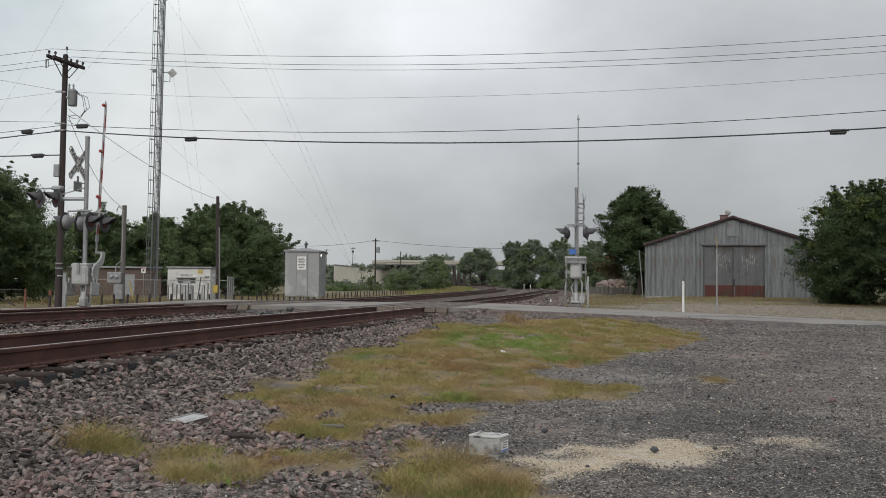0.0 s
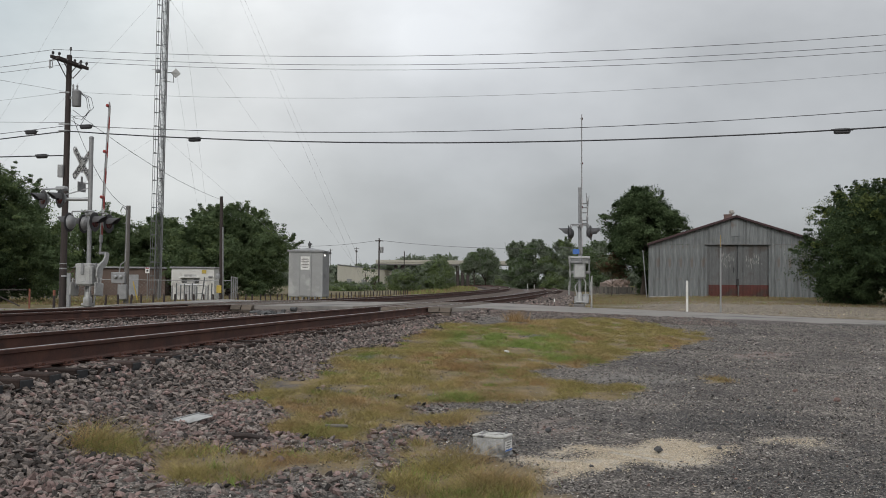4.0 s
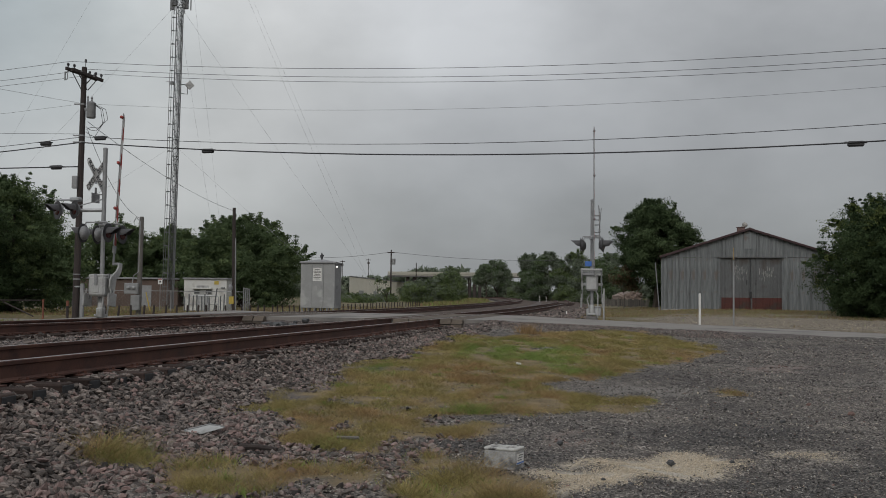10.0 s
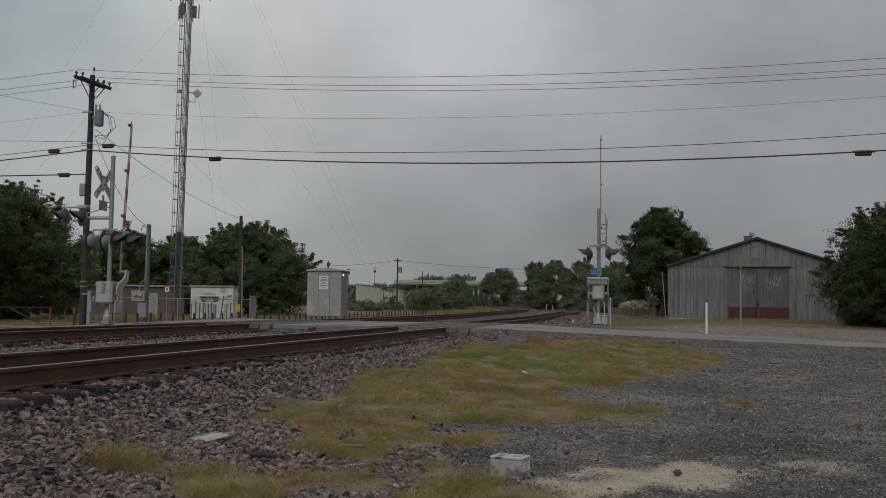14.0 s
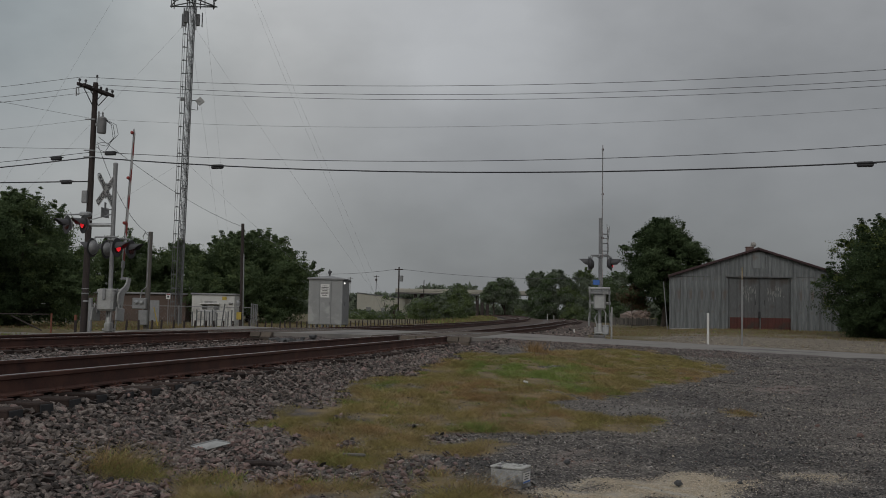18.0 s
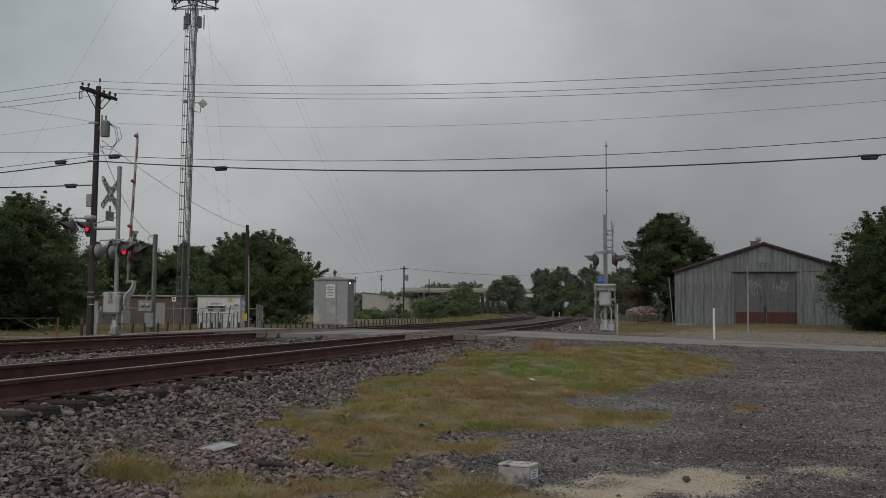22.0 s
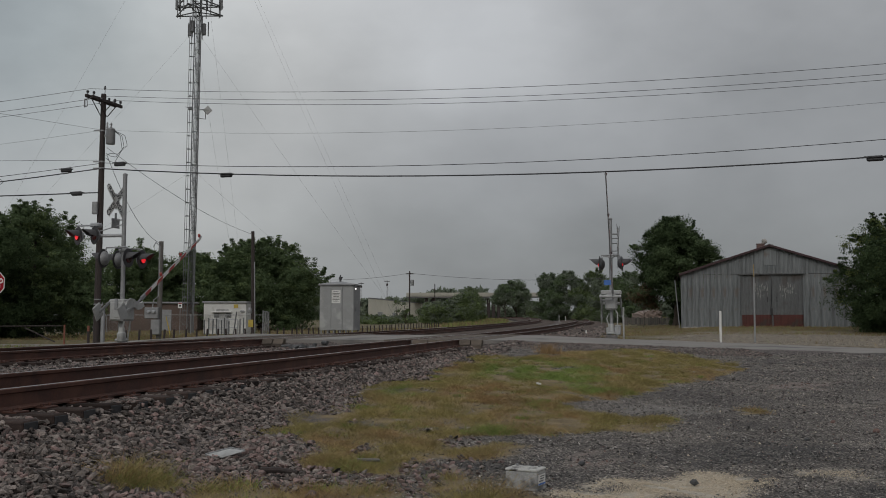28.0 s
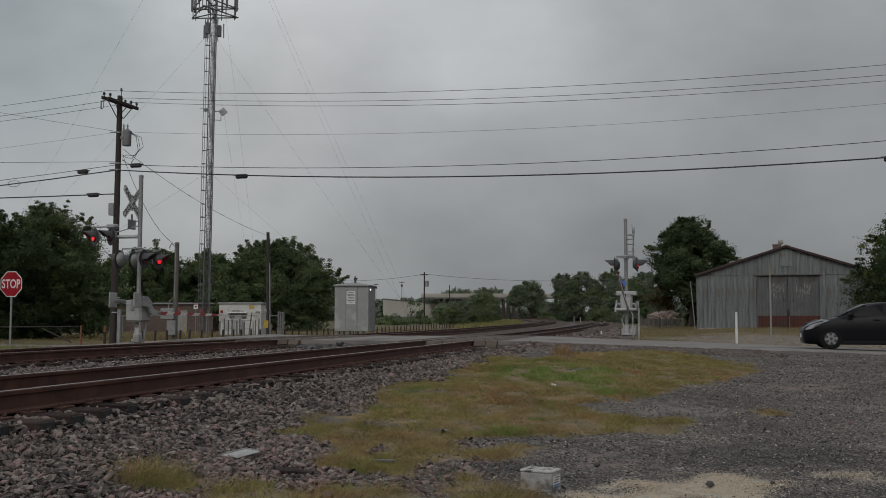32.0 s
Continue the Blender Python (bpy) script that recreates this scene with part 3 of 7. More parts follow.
TUFTS = [
    [(-2.79, 7.2), (-2.83, 7.5), (-2.66, 8.2), (-2.33, 8.15), (-2.11, 7.55), (-2.3, 7.25), (-2.6, 7.25)],
    [(-2.04, 7.05), (-1.97, 7.8), (-1.74, 7.8), (-1.33, 7.5), (-1.07, 8.0), (-0.9, 7.95), (-0.51, 7.5), (-0.49, 7.2), (-0.84, 7.0), (-1.15, 7.3), (-1.21, 7.05), (-1.26, 6.8), (-1.5, 6.65), (-1.86, 6.75)],
    [(-0.46, 7.8), (-0.27, 8.25), (-0.08, 8.3), (0.05, 7.9), (-0.25, 7.75)],
    [(-0.4, 6.8), (-0.4, 7.2), (0.03, 7.55), (0.4, 7.7), (0.63, 7.35), (0.77, 6.85), (0.62, 6.3), (-0.28, 6.2)],
    [(3.3, 13.5), (3.55, 13.8), (3.7, 13.65), (3.44, 13.3)],
]
BARE = [[(-1.56, 11.7), (-1.13, 11.6), (-1.13, 11.1), (-1.46, 11.1)], [(0.9, 13.5), (1.35, 14.1), (1.6, 14.6), (1.75, 14.3), (1.5, 13.3)]]
# trampled, oil-darkened gravel and a pinkish scatter of crushed brick
WORN = [[(1.7, 6.0), (1.9, 7.3), (2.6, 8.0), (3.6, 8.6), (4.6, 10.0), (6.0, 11.4), (8.5, 13.0), (9.5, 9.0), (8.0, 5.0)], [(1.5, 9.4), (2.0, 10.6), (3.4, 11.2), (3.9, 10.2), (2.6, 9.4)], [(-0.5, 8.4), (-0.3, 9.2), (0.6, 9.6), (0.7, 8.6)]]
SPILL = [[(0.67, 7.8), (1.0, 8.2), (1.5, 8.65), (1.98, 8.85), (2.5, 8.8), (2.45, 8.45), (1.87, 8.0), (1.32, 7.65), (0.9, 7.3), (0.68, 7.2)], [(2.8, 8.9), (3.0, 9.1), (3.4, 9.2), (3.27, 8.95), (2.81, 8.7)]]
DIRT = [[(1.8, 13.9), (2.5, 14.1), (3.6, 14.0), (3.2, 13.05), (2.4, 12.95), (1.76, 13.2)], [(5.6, 15.2), (6.4, 16.0), (7.4, 16.0), (6.6, 14.9)]]
CLAY = [[(0.82, 8.95), (0.94, 9.8), (1.08, 10.0), (1.13, 9.6), (1.0, 9.0)], [(4.6, 17.0), (5.6, 18.0), (6.4, 18.2), (5.6, 16.8)]]


def grass_here(x, y):
    k = 0.05 + 0.012 * np.asarray(y, float)
    wx, wy = x + k * (0.6 * wobble(x, y, 5.0, 1.0) + 0.5 * wobble(x, y, 13.0, 4.0)), y + 1.6 * k * (0.6 * wobble(x, y, 4.0, 2.0) + 0.5 * wobble(x, y, 11.0, 6.0))
    hit = inside(MEADOW, wx, wy)
    for p in TUFTS:
        hit |= inside(p, wx, wy)
    for p in BARE:
        hit &= ~inside(p, wx, wy)
    yl = 6.0 * np.log(np.maximum(y, 1.0))
    thin = wobble(x, yl, 2.6, 5.0) + 0.6 * wobble(x, yl, 6.0, 3.0) + 0.5 * wobble(x, yl, 12.0, 9.0) > -1.3
    return hit & thin


def any_of(polys, x, y, k=0.12):
    wx, wy = x + k * wobble(x, y, 9.0, 1.0), y + k * wobble(x, y, 8.0, 2.0)
    hit = np.zeros(np.shape(x), bool)
    for p in polys:
        hit |= inside(p, wx, wy)
    return hit


def beside_tracks(x, y):
    return (np.asarray(x) - TRACK * np.asarray(y) - bend(y)) * 0.987


xs, ys = ranks(-1800, -13, 17, 1800, 0.16), ranks(-60, 3.0, 44, 3500, 0.2)
gx, gy = np.meshgrid(xs, ys)
rough_near = 0.012 * wobble(gx, gy, 6.0, 0.4) + 0.012 * wobble(gx, gy, 2.1, 2.4)
gz = ground_z(gx, gy) + np.where(np.hypot(gx, gy) < 60, rough_near, 0)
nx, ny = len(xs), len(ys)
idx = np.arange(nx * ny).reshape(ny, nx)
quads = np.stack([idx[:-1, :-1], idx[:-1, 1:], idx[1:, 1:], idx[1:, :-1]], -1).reshape(-1, 4)


def ground_material():
    m = bpy.data.materials.new("lot_ground")
    m.use_nodes = True
    nt = m.node_tree
    N, L = nt.nodes.new, nt.links.new
    bs = nt.nodes["Principled BSDF"]
    bs.inputs["Roughness"].default_value = 0.9
    bs.inputs["Specular IOR Level"].default_value = 0.3
    tc = N("ShaderNodeTexCoord")

    def tex(kind, scale, detail=6.0):
        n = N(kind)
        n.inputs["Scale"].default_value = scale
        if kind == "ShaderNodeTexNoise":
            n.inputs["Detail"].default_value = detail
        L(tc.outputs["Object"], n.inputs["Vector"])
        return n

    def ramp(sock, *stops):
        r = N("ShaderNodeValToRGB")
        el = r.color_ramp.elements
        el[0].position, el[0].color = stops[0][0], (*stops[0][1], 1)
        el[1].position, el[1].color = stops[-1][0], (*stops[-1][1], 1)
        for p, c in stops[1:-1]:
            q = el.new(p)
            q.color = (*c, 1)
        L(sock, r.inputs[0])
        return r.outputs[0]

    def mix(f, a, b, mode="MIX"):
        x = N("ShaderNodeMix")
        x.data_type, x.blend_type = "RGBA", mode
        if isinstance(f, float):
            x.inputs["Factor"].default_value = f
        else:
            L(f, x.inputs["Factor"])
        L(a, x.inputs["A"])
        L(b, x.inputs["B"])
        return x.outputs["Result"]

    big, mid, fine = tex("ShaderNodeTexNoise", 0.5), tex("ShaderNodeTexNoise", 4.0), tex("ShaderNodeTexNoise", 40.0)
    pebble = tex("ShaderNodeTexVoronoi", 62.0)
    pc = N("ShaderNodeSeparateColor")
    L(pebble.outputs["Color"], pc.inputs[0])
    gravel = ramp(pc.outputs[0], (0.0, (0.04, 0.037, 0.036)), (0.45, (0.1, 0.091, 0.085)), (0.8, (0.185, 0.169, 0.156)), (1.0, (0.41, 0.38, 0.345)))
    tone = ramp(mid.outputs["Fac"], (0.3, (0.7, 0.7, 0.7)), (0.7, (1.15, 1.14, 1.12)))
    gravel = mix(1.0, gravel, tone, "MULTIPLY")
    dust = ramp(big.outputs["Fac"], (0.35, (0.7, 0.7, 0.71)), (0.7, (1.3, 1.28, 1.24)))
    gravel = mix(1.0, gravel, dust, "MULTIPLY")
    worn = mix(1.0, gravel, ramp(fine.outputs["Fac"], (0.3, (0.46, 0.48, 0.5)), (0.7, (0.66, 0.67, 0.69))), "MULTIPLY")
    clay = ramp(fine.outputs["Fac"], (0.3, (0.2, 0.16, 0.145)), (0.7, (0.32, 0.265, 0.24)))
    soil = ramp(mid.outputs["Fac"], (0.3, (0.14, 0.108, 0.062)), (0.7, (0.25, 0.188, 0.105)))
    sand = ramp(fine.outputs["Fac"], (0.35, (0.36, 0.33, 0.28)), (0.65, (0.55, 0.5, 0.42)))
    dirt = ramp(mid.outputs["Fac"], (0.3, (0.17, 0.16, 0.15)), (0.7, (0.25, 0.235, 0.215)))
    rock = ramp(pc.outputs[1], (0.0, (0.04, 0.036, 0.035)), (0.6, (0.1, 0.088, 0.085)), (1.0, (0.23, 0.19, 0.175)))
    bedding = ramp(pc.outputs[0], (0.0, (0.03, 0.024, 0.022)), (0.6, (0.075, 0.06, 0.054)), (1.0, (0.17, 0.14, 0.125)))
    field = ramp(mid.outputs["Fac"], (0.3, (0.15, 0.115, 0.068)), (0.5, (0.11, 0.1, 0.052)), (0.7, (0.2, 0.156, 0.096)))
    yard = ramp(mid.outputs["Fac"], (0.3, (0.15, 0.128, 0.1)), (0.7, (0.3, 0.262, 0.208)))
    yard = mix(1.0, yard, ramp(pc.outputs[2], (0.0, (0.55, 0.55, 0.55)), (1.0, (1.2, 1.19, 1.17))), "MULTIPLY")

    def mask(name):
        a = N("ShaderNodeAttribute")
        a.attribute_name = name
        return a.outputs["Fac"]

    col = gravel
    for name, c in (("worn", worn), ("clay", clay), ("soil", soil), ("rock", rock), ("bedding", bedding), ("field", field), ("yard", yard), ("dirt", dirt), ("sand", sand)):
        col = mix(mask(name), col, c)
    L(col, bs.inputs["Base Color"])
    bp = N("ShaderNodeBump")
    bp.inputs["Strength"].default_value, bp.inputs["Distance"].default_value = 0.7, 0.012
    L(pebble.outputs["Distance"], bp.inputs["Height"])
    L(bp.outputs[0], bs.inputs["Normal"])
    return m


ground_mesh = raw("ground", np.stack([gx, gy, gz], -1).reshape(-1, 3), quads, [ground_material()], smooth=True)
gu = beside_tracks(gx, gy)
edge_d = gy - road_edge(gx)
on_bed = ((gu < -3.6 + 0.2 * wobble(gx, gy, 3.0)) & (gu > -15.6)) | ((edge_d > -1.6 + 0.4 * wobble(gx, gy, 2.0)) & (edge_d < 0.5) & (gu < 6))
past_road = edge_d > 10.4
zones = dict(
    soil=grass_here(gx, gy) & ~on_bed,
    rock=on_bed | ((gu < -0.4 - 1.8 * smoothstep(50, 75, gy)) & (gu > -16) & past_road),
    bedding=0.85 * ((np.minimum(np.abs(gu - C_NEAR * 0.987), np.abs(gu - C_FAR * 0.987)) < 1.9) & past_road),
    field=(past_road | (gu < -15.4)) & ~on_bed,
    yard=past_road & (gx > 7.0 + 0.25 * (gy - 42) + wobble(gx, gy, 0.7)) & (gy < 62 + 3 * wobble(gx, gy, 0.4)),
    dirt=0.6 * any_of(DIRT, gx, gy, 0.3),
    clay=0.55 * any_of(CLAY, gx, gy, 0.25),
    # the strip along the road is dark gravel with the edge's shadow painted in
    worn=np.maximum(0.8 * any_of(WORN, gx, gy, 0.5), 0.9 * ((edge_d > -1.0 + 0.25 * wobble(gx, gy, 3.0, 1.0)) & (edge_d < 0.3))),
    sand=np.where(gx < 2.55, 0.85, 0.35) * any_of(SPILL, gx, gy, 0.22),
)
for key, hit in zones.items():
    a = ground_mesh.attributes.new(key, "FLOAT", "POINT")
    a.data.foreach_set("value", np.asarray(hit, np.float32).ravel())
ground = tagged(new("ground", ground_mesh), "dark gravel lot with worn grass, running out to dry fields", "ground", kind="structure")

# ---- road over the tracks ----
ROAD_LEN = np.concatenate([np.arange(-60, -14, 2.0), np.arange(-14, 24, 0.5), np.arange(24, 90, 3.0)])


def road_strip(d0, d1, lift, steps=12):
    v = []
    for x in ROAD_LEN:
        for d in np.linspace(d0, d1, steps):
            y = float(road_edge(x)) + d
            v.append((x, y, float(road_top(x, y)) + lift - 0.02))
    f = [(i * steps + j, (i + 1) * steps + j, (i + 1) * steps + j + 1, i * steps + j + 1) for i in range(len(ROAD_LEN) - 1) for j in range(steps - 1)]
    n = len(v)
    v += [(a, b, c - 0.12) for a, b, c in v]
    f += [(a + n, d + n, c + n, b + n) for a, b, c, d in f[: (len(ROAD_LEN) - 1) * (steps - 1)]]
    for i in range(len(ROAD_LEN) - 1):
        for j in (0, steps - 1):
            f.append((i * steps + j, (i + 1) * steps + j, (i + 1) * steps + j + n, i * steps + j + n))
    return S().add(v, f)


road = single("road", road_strip(0.0, 10.4, 0.02), M["asphalt"], "worn grey asphalt road crossing the railway tracks", "road", kind="structure")

# ---- tracks ----
RAIL_TOP = 0.76
RAIL_PROFILE = [(-0.07, -0.186), (0.07, -0.186), (0.07, -0.172), (0.012, -0.155), (0.009, -0.05), (0.034, -0.038), (0.036, -0.008), (0.028, 0.0), (-0.028, 0.0), (-0.036, -0.008), (-0.034, -0.038), (-0.009, -0.05), (-0.012, -0.155), (-0.07, -0.172)]


def rail_shape(c, side):
    yy = np.concatenate([np.arange(-12, 34, 2.0), np.arange(34, 90, 4.0), np.arange(90, 330, 5.0)])
    s, n = S(), len(RAIL_PROFILE)
    v, f, slot = [], [], []
    for y in yy:
        x0 = float(track_x(y, c))
        d = Vector((float(track_x(y + 0.1, c)) - x0, 0.1, 0)).normalized()
        r = Vector((d.y, -d.x, 0))
        o = Vector((x0, y, RAIL_TOP + float(rise(y)))) + r * (side * 0.7535)
        for px_, pz_ in RAIL_PROFILE:
            v.append(o + r * px_ + Vector((0, 0, pz_)))
    for i in range(len(yy) - 1):
        for k in range(n):
            q = (k + 1) % n
            f.append((i * n + k, i * n + q, (i + 1) * n + q, (i + 1) * n + k))
            slot.append(1 if k == 7 else 0)
    s.add(v, f)
    s.m = slot
    return s


tie_mesh = S().box(0, 0, -0.09, 2.59, 0.23, 0.18, 0.012).mesh("tie", M["tie"])
plate_shape = S().box(0, 0, 0.008, 0.36, 0.19, 0.016, 0.003)
for a in (-0.115, 0.115):
    for b in (-0.06, 0.06):
        plate_shape.box(a, b, 0.03, 0.03, 0.025, 0.03, 0.005)
plate_mesh = plate_shape.mesh("tie_plate", M["rail"])
end_mesh = S().box(0, 0, 0, 0.008, 0.19, 0.145, 0.003).mesh("end_plate", mat("dark_end_plate", (0.055, 0.058, 0.064), (0.03, 0.031, 0.035), 0.6, 0.4, 14, 60, 0.2))


TIES = {}


def track(c, label, n0, seed):
    rnd = random.Random(seed)
    t = thing("railway_track", label, "railway track", pose(0, 0, 0), group="railway tracks")
    for side in (-1, 1):
        part("rail", rail_shape(c, side), [M["rail"], M["shine"]], t, "rusty brown steel rail with a worn bright top" if side == 1 else "")
    y = n0
    while y < 125:
        edge = float(road_edge(track_x(y, c)))
        if not (edge + 0.6 < y < edge + 9.8):
            a = -math.degrees(math.atan(TRACK + float(bend(y + 1) - bend(y)))) + rnd.uniform(-1.2, 1.2)
            m = pose(float(track_x(y, c)) + rnd.uniform(-0.04, 0.04), y, RAIL_TOP + float(rise(y)) - 0.205 + rnd.uniform(-0.008, 0.008), rnd.uniform(-1, 1), rnd.uniform(-0.4, 0.4), a)
            TIES.setdefault(c, []).append(y)
            tie = part("tie", tie_mesh, None, t, at=m)
            if y < 32:
                for sgn in (-1, 1):
                    part("tie_plate", plate_mesh, None, tie, at=pose(sgn * 0.7535, 0, 0))
            if c == C_NEAR and y < 13:
                part("end_plate", end_mesh, None, tie, at=pose(1.298, 0, -0.085))
        y += 0.505 * math.cos(math.atan(TRACK)) + rnd.uniform(-0.02, 0.02)
    return t


track(C_NEAR, "rusty railway track on timber ties in grey ballast", 2.65, 3)
track(C_FAR, "second rusty railway track beside the first one", 2.5, 5)

def crib_strip(c):
    """Dark stones packed round the ties, from the far side of the road to the bend."""
    yy = np.concatenate([np.arange(38.5, 90, 1.5), np.arange(90, 215, 4.0)])
    cross = ((-2.7, 0.44), (-1.75, 0.528), (-0.8, 0.538), (0.8, 0.538), (1.75, 0.528), (2.7, 0.44))
    v, f, n = [], [], len(cross)
    for y in yy:
        for dx, z in cross:
            x0 = float(track_x(y, c)) + dx * 1.013
            y0 = max(y, float(road_edge(x0)) + 10.3)
            v.append((x0 + TRACK * (y0 - y), y0, z + float(rise(y0))))
    for i in range(len(yy) - 1):
        f += [(i * n + k, i * n + k + 1, (i + 1) * n + k + 1, (i + 1) * n + k) for k in range(n - 1)]
    m = len(v)
    v += [(a, b, z - 0.2) for a, b, z in v]
    f += [tuple(q + m for q in g[::-1]) for g in list(f)]
    return S().add(v, f)


for c in (C_NEAR, C_FAR):
    part("crib_ballast", crib_strip(c), M["bedstone"], ground, "dark brown stones packed round the ties")

# crossing planks between and beside the rails
for c in (C_NEAR, C_FAR):
    for k, (off, wide) in enumerate(((0, 1.26), (-1.17, 0.68), (1.17, 0.68))):
        y0 = float(road_edge(track_x(32.0, c) + off)) + 5.2
        x0 = float(track_x(y0, c)) + off * 1.013
        n = 5 if k == 0 else 2
        a = -math.degrees(math.atan(TRACK))
        pan = part("crossing_panel", S().box(0, 0.2, -0.12, wide - 0.02, 10.6, 0.2, 0.01), M["pier"], road, "weathered timber crossing planks", pose(x0, y0, RAIL_TOP - 0.03, 0, 0, a))
        for i in range(n):
            w = wide / n
            e0 = -5.5 - 0.05 * ((i * 7 + k * 3) % 4)
            s = S()
            s.add([(px_, py_, pz_) for px_ in (-w / 2 + 0.008, w / 2 - 0.008) for py_, pz_ in ((e0 - 0.02, -0.13), (e0 + 0.1, 0.01), (5.6, 0.015), (5.75, -0.2))], [(0, 1, 2, 3), (4, 7, 6, 5), (0, 4, 5, 1), (1, 5, 6, 2), (2, 6, 7, 3), (3, 7, 4, 0)])
            if i == 0:
                part("bearer", S().box(0, e0 + 0.16, -0.2, wide * 0.96, 0.3, 0.13, 0.012), M["plank"], pan)
            part("plank", s, M["plank"], pan, at=pose((i - (n - 1) / 2) * w, 0, 0.004 + 0.004 * ((i * 5 + k) % 3)))


# ---- trees ----
def leaves(centres, size, rnd, per, spread, facing=None):
    """Leaf blades, per of them round each clump centre, turned outwards and to the light where facing is given."""
    c = np.repeat(np.asarray(centres), per, 0)
    n = len(c)
    c = c + np.clip(rnd.normal(0, 1, (n, 3)), -1.5, 1.5) * np.repeat(np.asarray(spread).reshape(-1, 1), per, 0) * np.array([1, 1, 0.62])
    a = rnd.normal(0, 0.55, (n, 3)) + np.array([0, 0, 0.42])
    if facing is not None:
        a += np.repeat(facing, per, 0) * 0.75
    a /= np.linalg.norm(a, axis=1, keepdims=True) + 1e-6
    b = rnd.normal(0, 1, (n, 3))
    b -= a * (a * b).sum(1, keepdims=True)
    b /= np.linalg.norm(b, axis=1, keepdims=True) + 1e-6
    d = np.cross(a, b)
    s = size * rnd.uniform(0.6, 1.35, (n, 1))
    v = np.stack([c - b * s - d * s * 0.55, c - b * s * 0.7 + d * s * 0.65, c + b * s * 1.2], 1)
    return v.reshape(-1, 3), np.arange(n * 3).reshape(n, 3)


def tree(name, label, x, y, z0, high, wide, crown_low, seed, size=0.2, clumps=900, per=26, lobes=14, mats=("leaf", "leaflight"), share=0.25, trunk=0.22, category="tree", deep=None, flat=1.0):
    rnd = np.random.RandomState(seed)
    t = thing(name, label, category, pose(x, y, z0), group="")
    r = wide / 2
    deep = deep or wide
    # lobes of foliage round the stem
    lo = []
    for i in range(int(lobes * 1.7)):
        h = rnd.uniform(0, 1)
        out = math.sqrt(max(0.05, 1 - (1.8 * h - 0.75) ** 2)) * rnd.uniform(0.35, 0.86)
        a = rnd.uniform(0, 6.283)
        rad = r * rnd.uniform(0.17, 0.36)
        zc = crown_low + rad * 0.5 + h * max(0.2, (high - crown_low - rad * 1.4))
        lo.append((math.cos(a) * out * r, math.sin(a) * out * deep / 2, zc, rad))
    lo.append((0, 0, high - r * 0.42, r * 0.4))
    lo = np.array(lo)
    pick = rnd.randint(0, len(lo), clumps)
    d = rnd.normal(0, 1, (clumps, 3))
    d /= np.linalg.norm(d, axis=1, keepdims=True)
    k = rnd.uniform(0.2, 1.12, (clumps, 1)) ** 0.6
    c = lo[pick, :3] + d * lo[pick, 3:4] * k * np.array([1, deep / wide, 0.85 * flat])
    # sprigs that stand out of the outline
    ns = max(12, clumps // 9)
    q = rnd.randint(0, len(lo), ns)
    sd = rnd.normal(0, 1, (ns, 3)) + np.array([0, 0, 0.7])
    sd /= np.linalg.norm(sd, axis=1, keepdims=True)
    reach = rnd.uniform(0.9, 1.3, (ns, 1))
    for j in range(4):
        c[j * ns:(j + 1) * ns] = lo[q, :3] + sd * lo[q, 3:4] * (0.8 + (reach - 0.8) * j / 3.0)
    c[:, 2] = np.maximum(c[:, 2], crown_low * 0.9 + 0.1)
    sp = rnd.uniform(0.6, 1.5, clumps) * size * 2.1
    sp[: 4 * ns] *= 0.36
    facing = c - lo[pick, :3]
    facing[: 4 * ns] = np.tile(sd, (4, 1))
    facing /= np.linalg.norm(facing, axis=1, keepdims=True) + 1e-6
    per = int(per * 1.9)
    v, f = leaves(c, size * 0.62, rnd, per, sp, facing)
    # second, mostly lighter leaf in drifts; its bias to upper clumps paints top light
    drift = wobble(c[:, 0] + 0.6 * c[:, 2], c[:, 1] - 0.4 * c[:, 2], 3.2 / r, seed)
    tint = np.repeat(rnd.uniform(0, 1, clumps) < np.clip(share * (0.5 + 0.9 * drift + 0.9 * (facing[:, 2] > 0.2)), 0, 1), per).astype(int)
    s = S()
    top = Vector((rnd.uniform(-0.2, 0.2), rnd.uniform(-0.2, 0.2), high * 0.72))
    s.tube([(0, 0, -0.2), (0.05 * r, 0, crown_low * 0.6), top * 0.6 + Vector((0.1, 0, 0)), top], trunk, 9, 0, trunk * 0.25)
    part("trunk", s, M["bark"], t, smooth=True)
    lim = S()
    for q in lo[: min(len(lo), 12)]:
        h0 = min(q[2] * 0.55, high * 0.5)
        lim.tube([(0, 0, h0), (q[0] * 0.5, q[1] * 0.5, (h0 + q[2]) * 0.5 + 0.1), (q[0], q[1], q[2])], trunk * 0.42, 6, 0, trunk * 0.1)
    part("limbs", lim, M["bark"], t, smooth=True)
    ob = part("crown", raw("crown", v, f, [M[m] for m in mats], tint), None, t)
    return t


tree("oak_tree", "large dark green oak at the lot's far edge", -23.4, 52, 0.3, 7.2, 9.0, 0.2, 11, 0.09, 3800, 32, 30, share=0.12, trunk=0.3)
# dark-leaved shrub added to stand for the deep shade below the oak's crown
tree("shrub", "dark-leaved shrub standing in for the shade under the large oak", -23.5, 48.6, 0.3, 4.5, 4.6, 0.0, 73, 0.085, 1500, 26, 14, ("leafpecan", "leaf"), 0.04, 0.06, "shrub")
# extra crown added here to keep sky and sun off that shrub
tree("oak_tree", "added oak crown that blocks light from the shrub below", -25.2, 46.2, 0.3, 6.5, 8.0, 3.0, 74, 0.085, 1900, 30, 20, ("leafpecan", "leaf"), 0.3, 0.2)
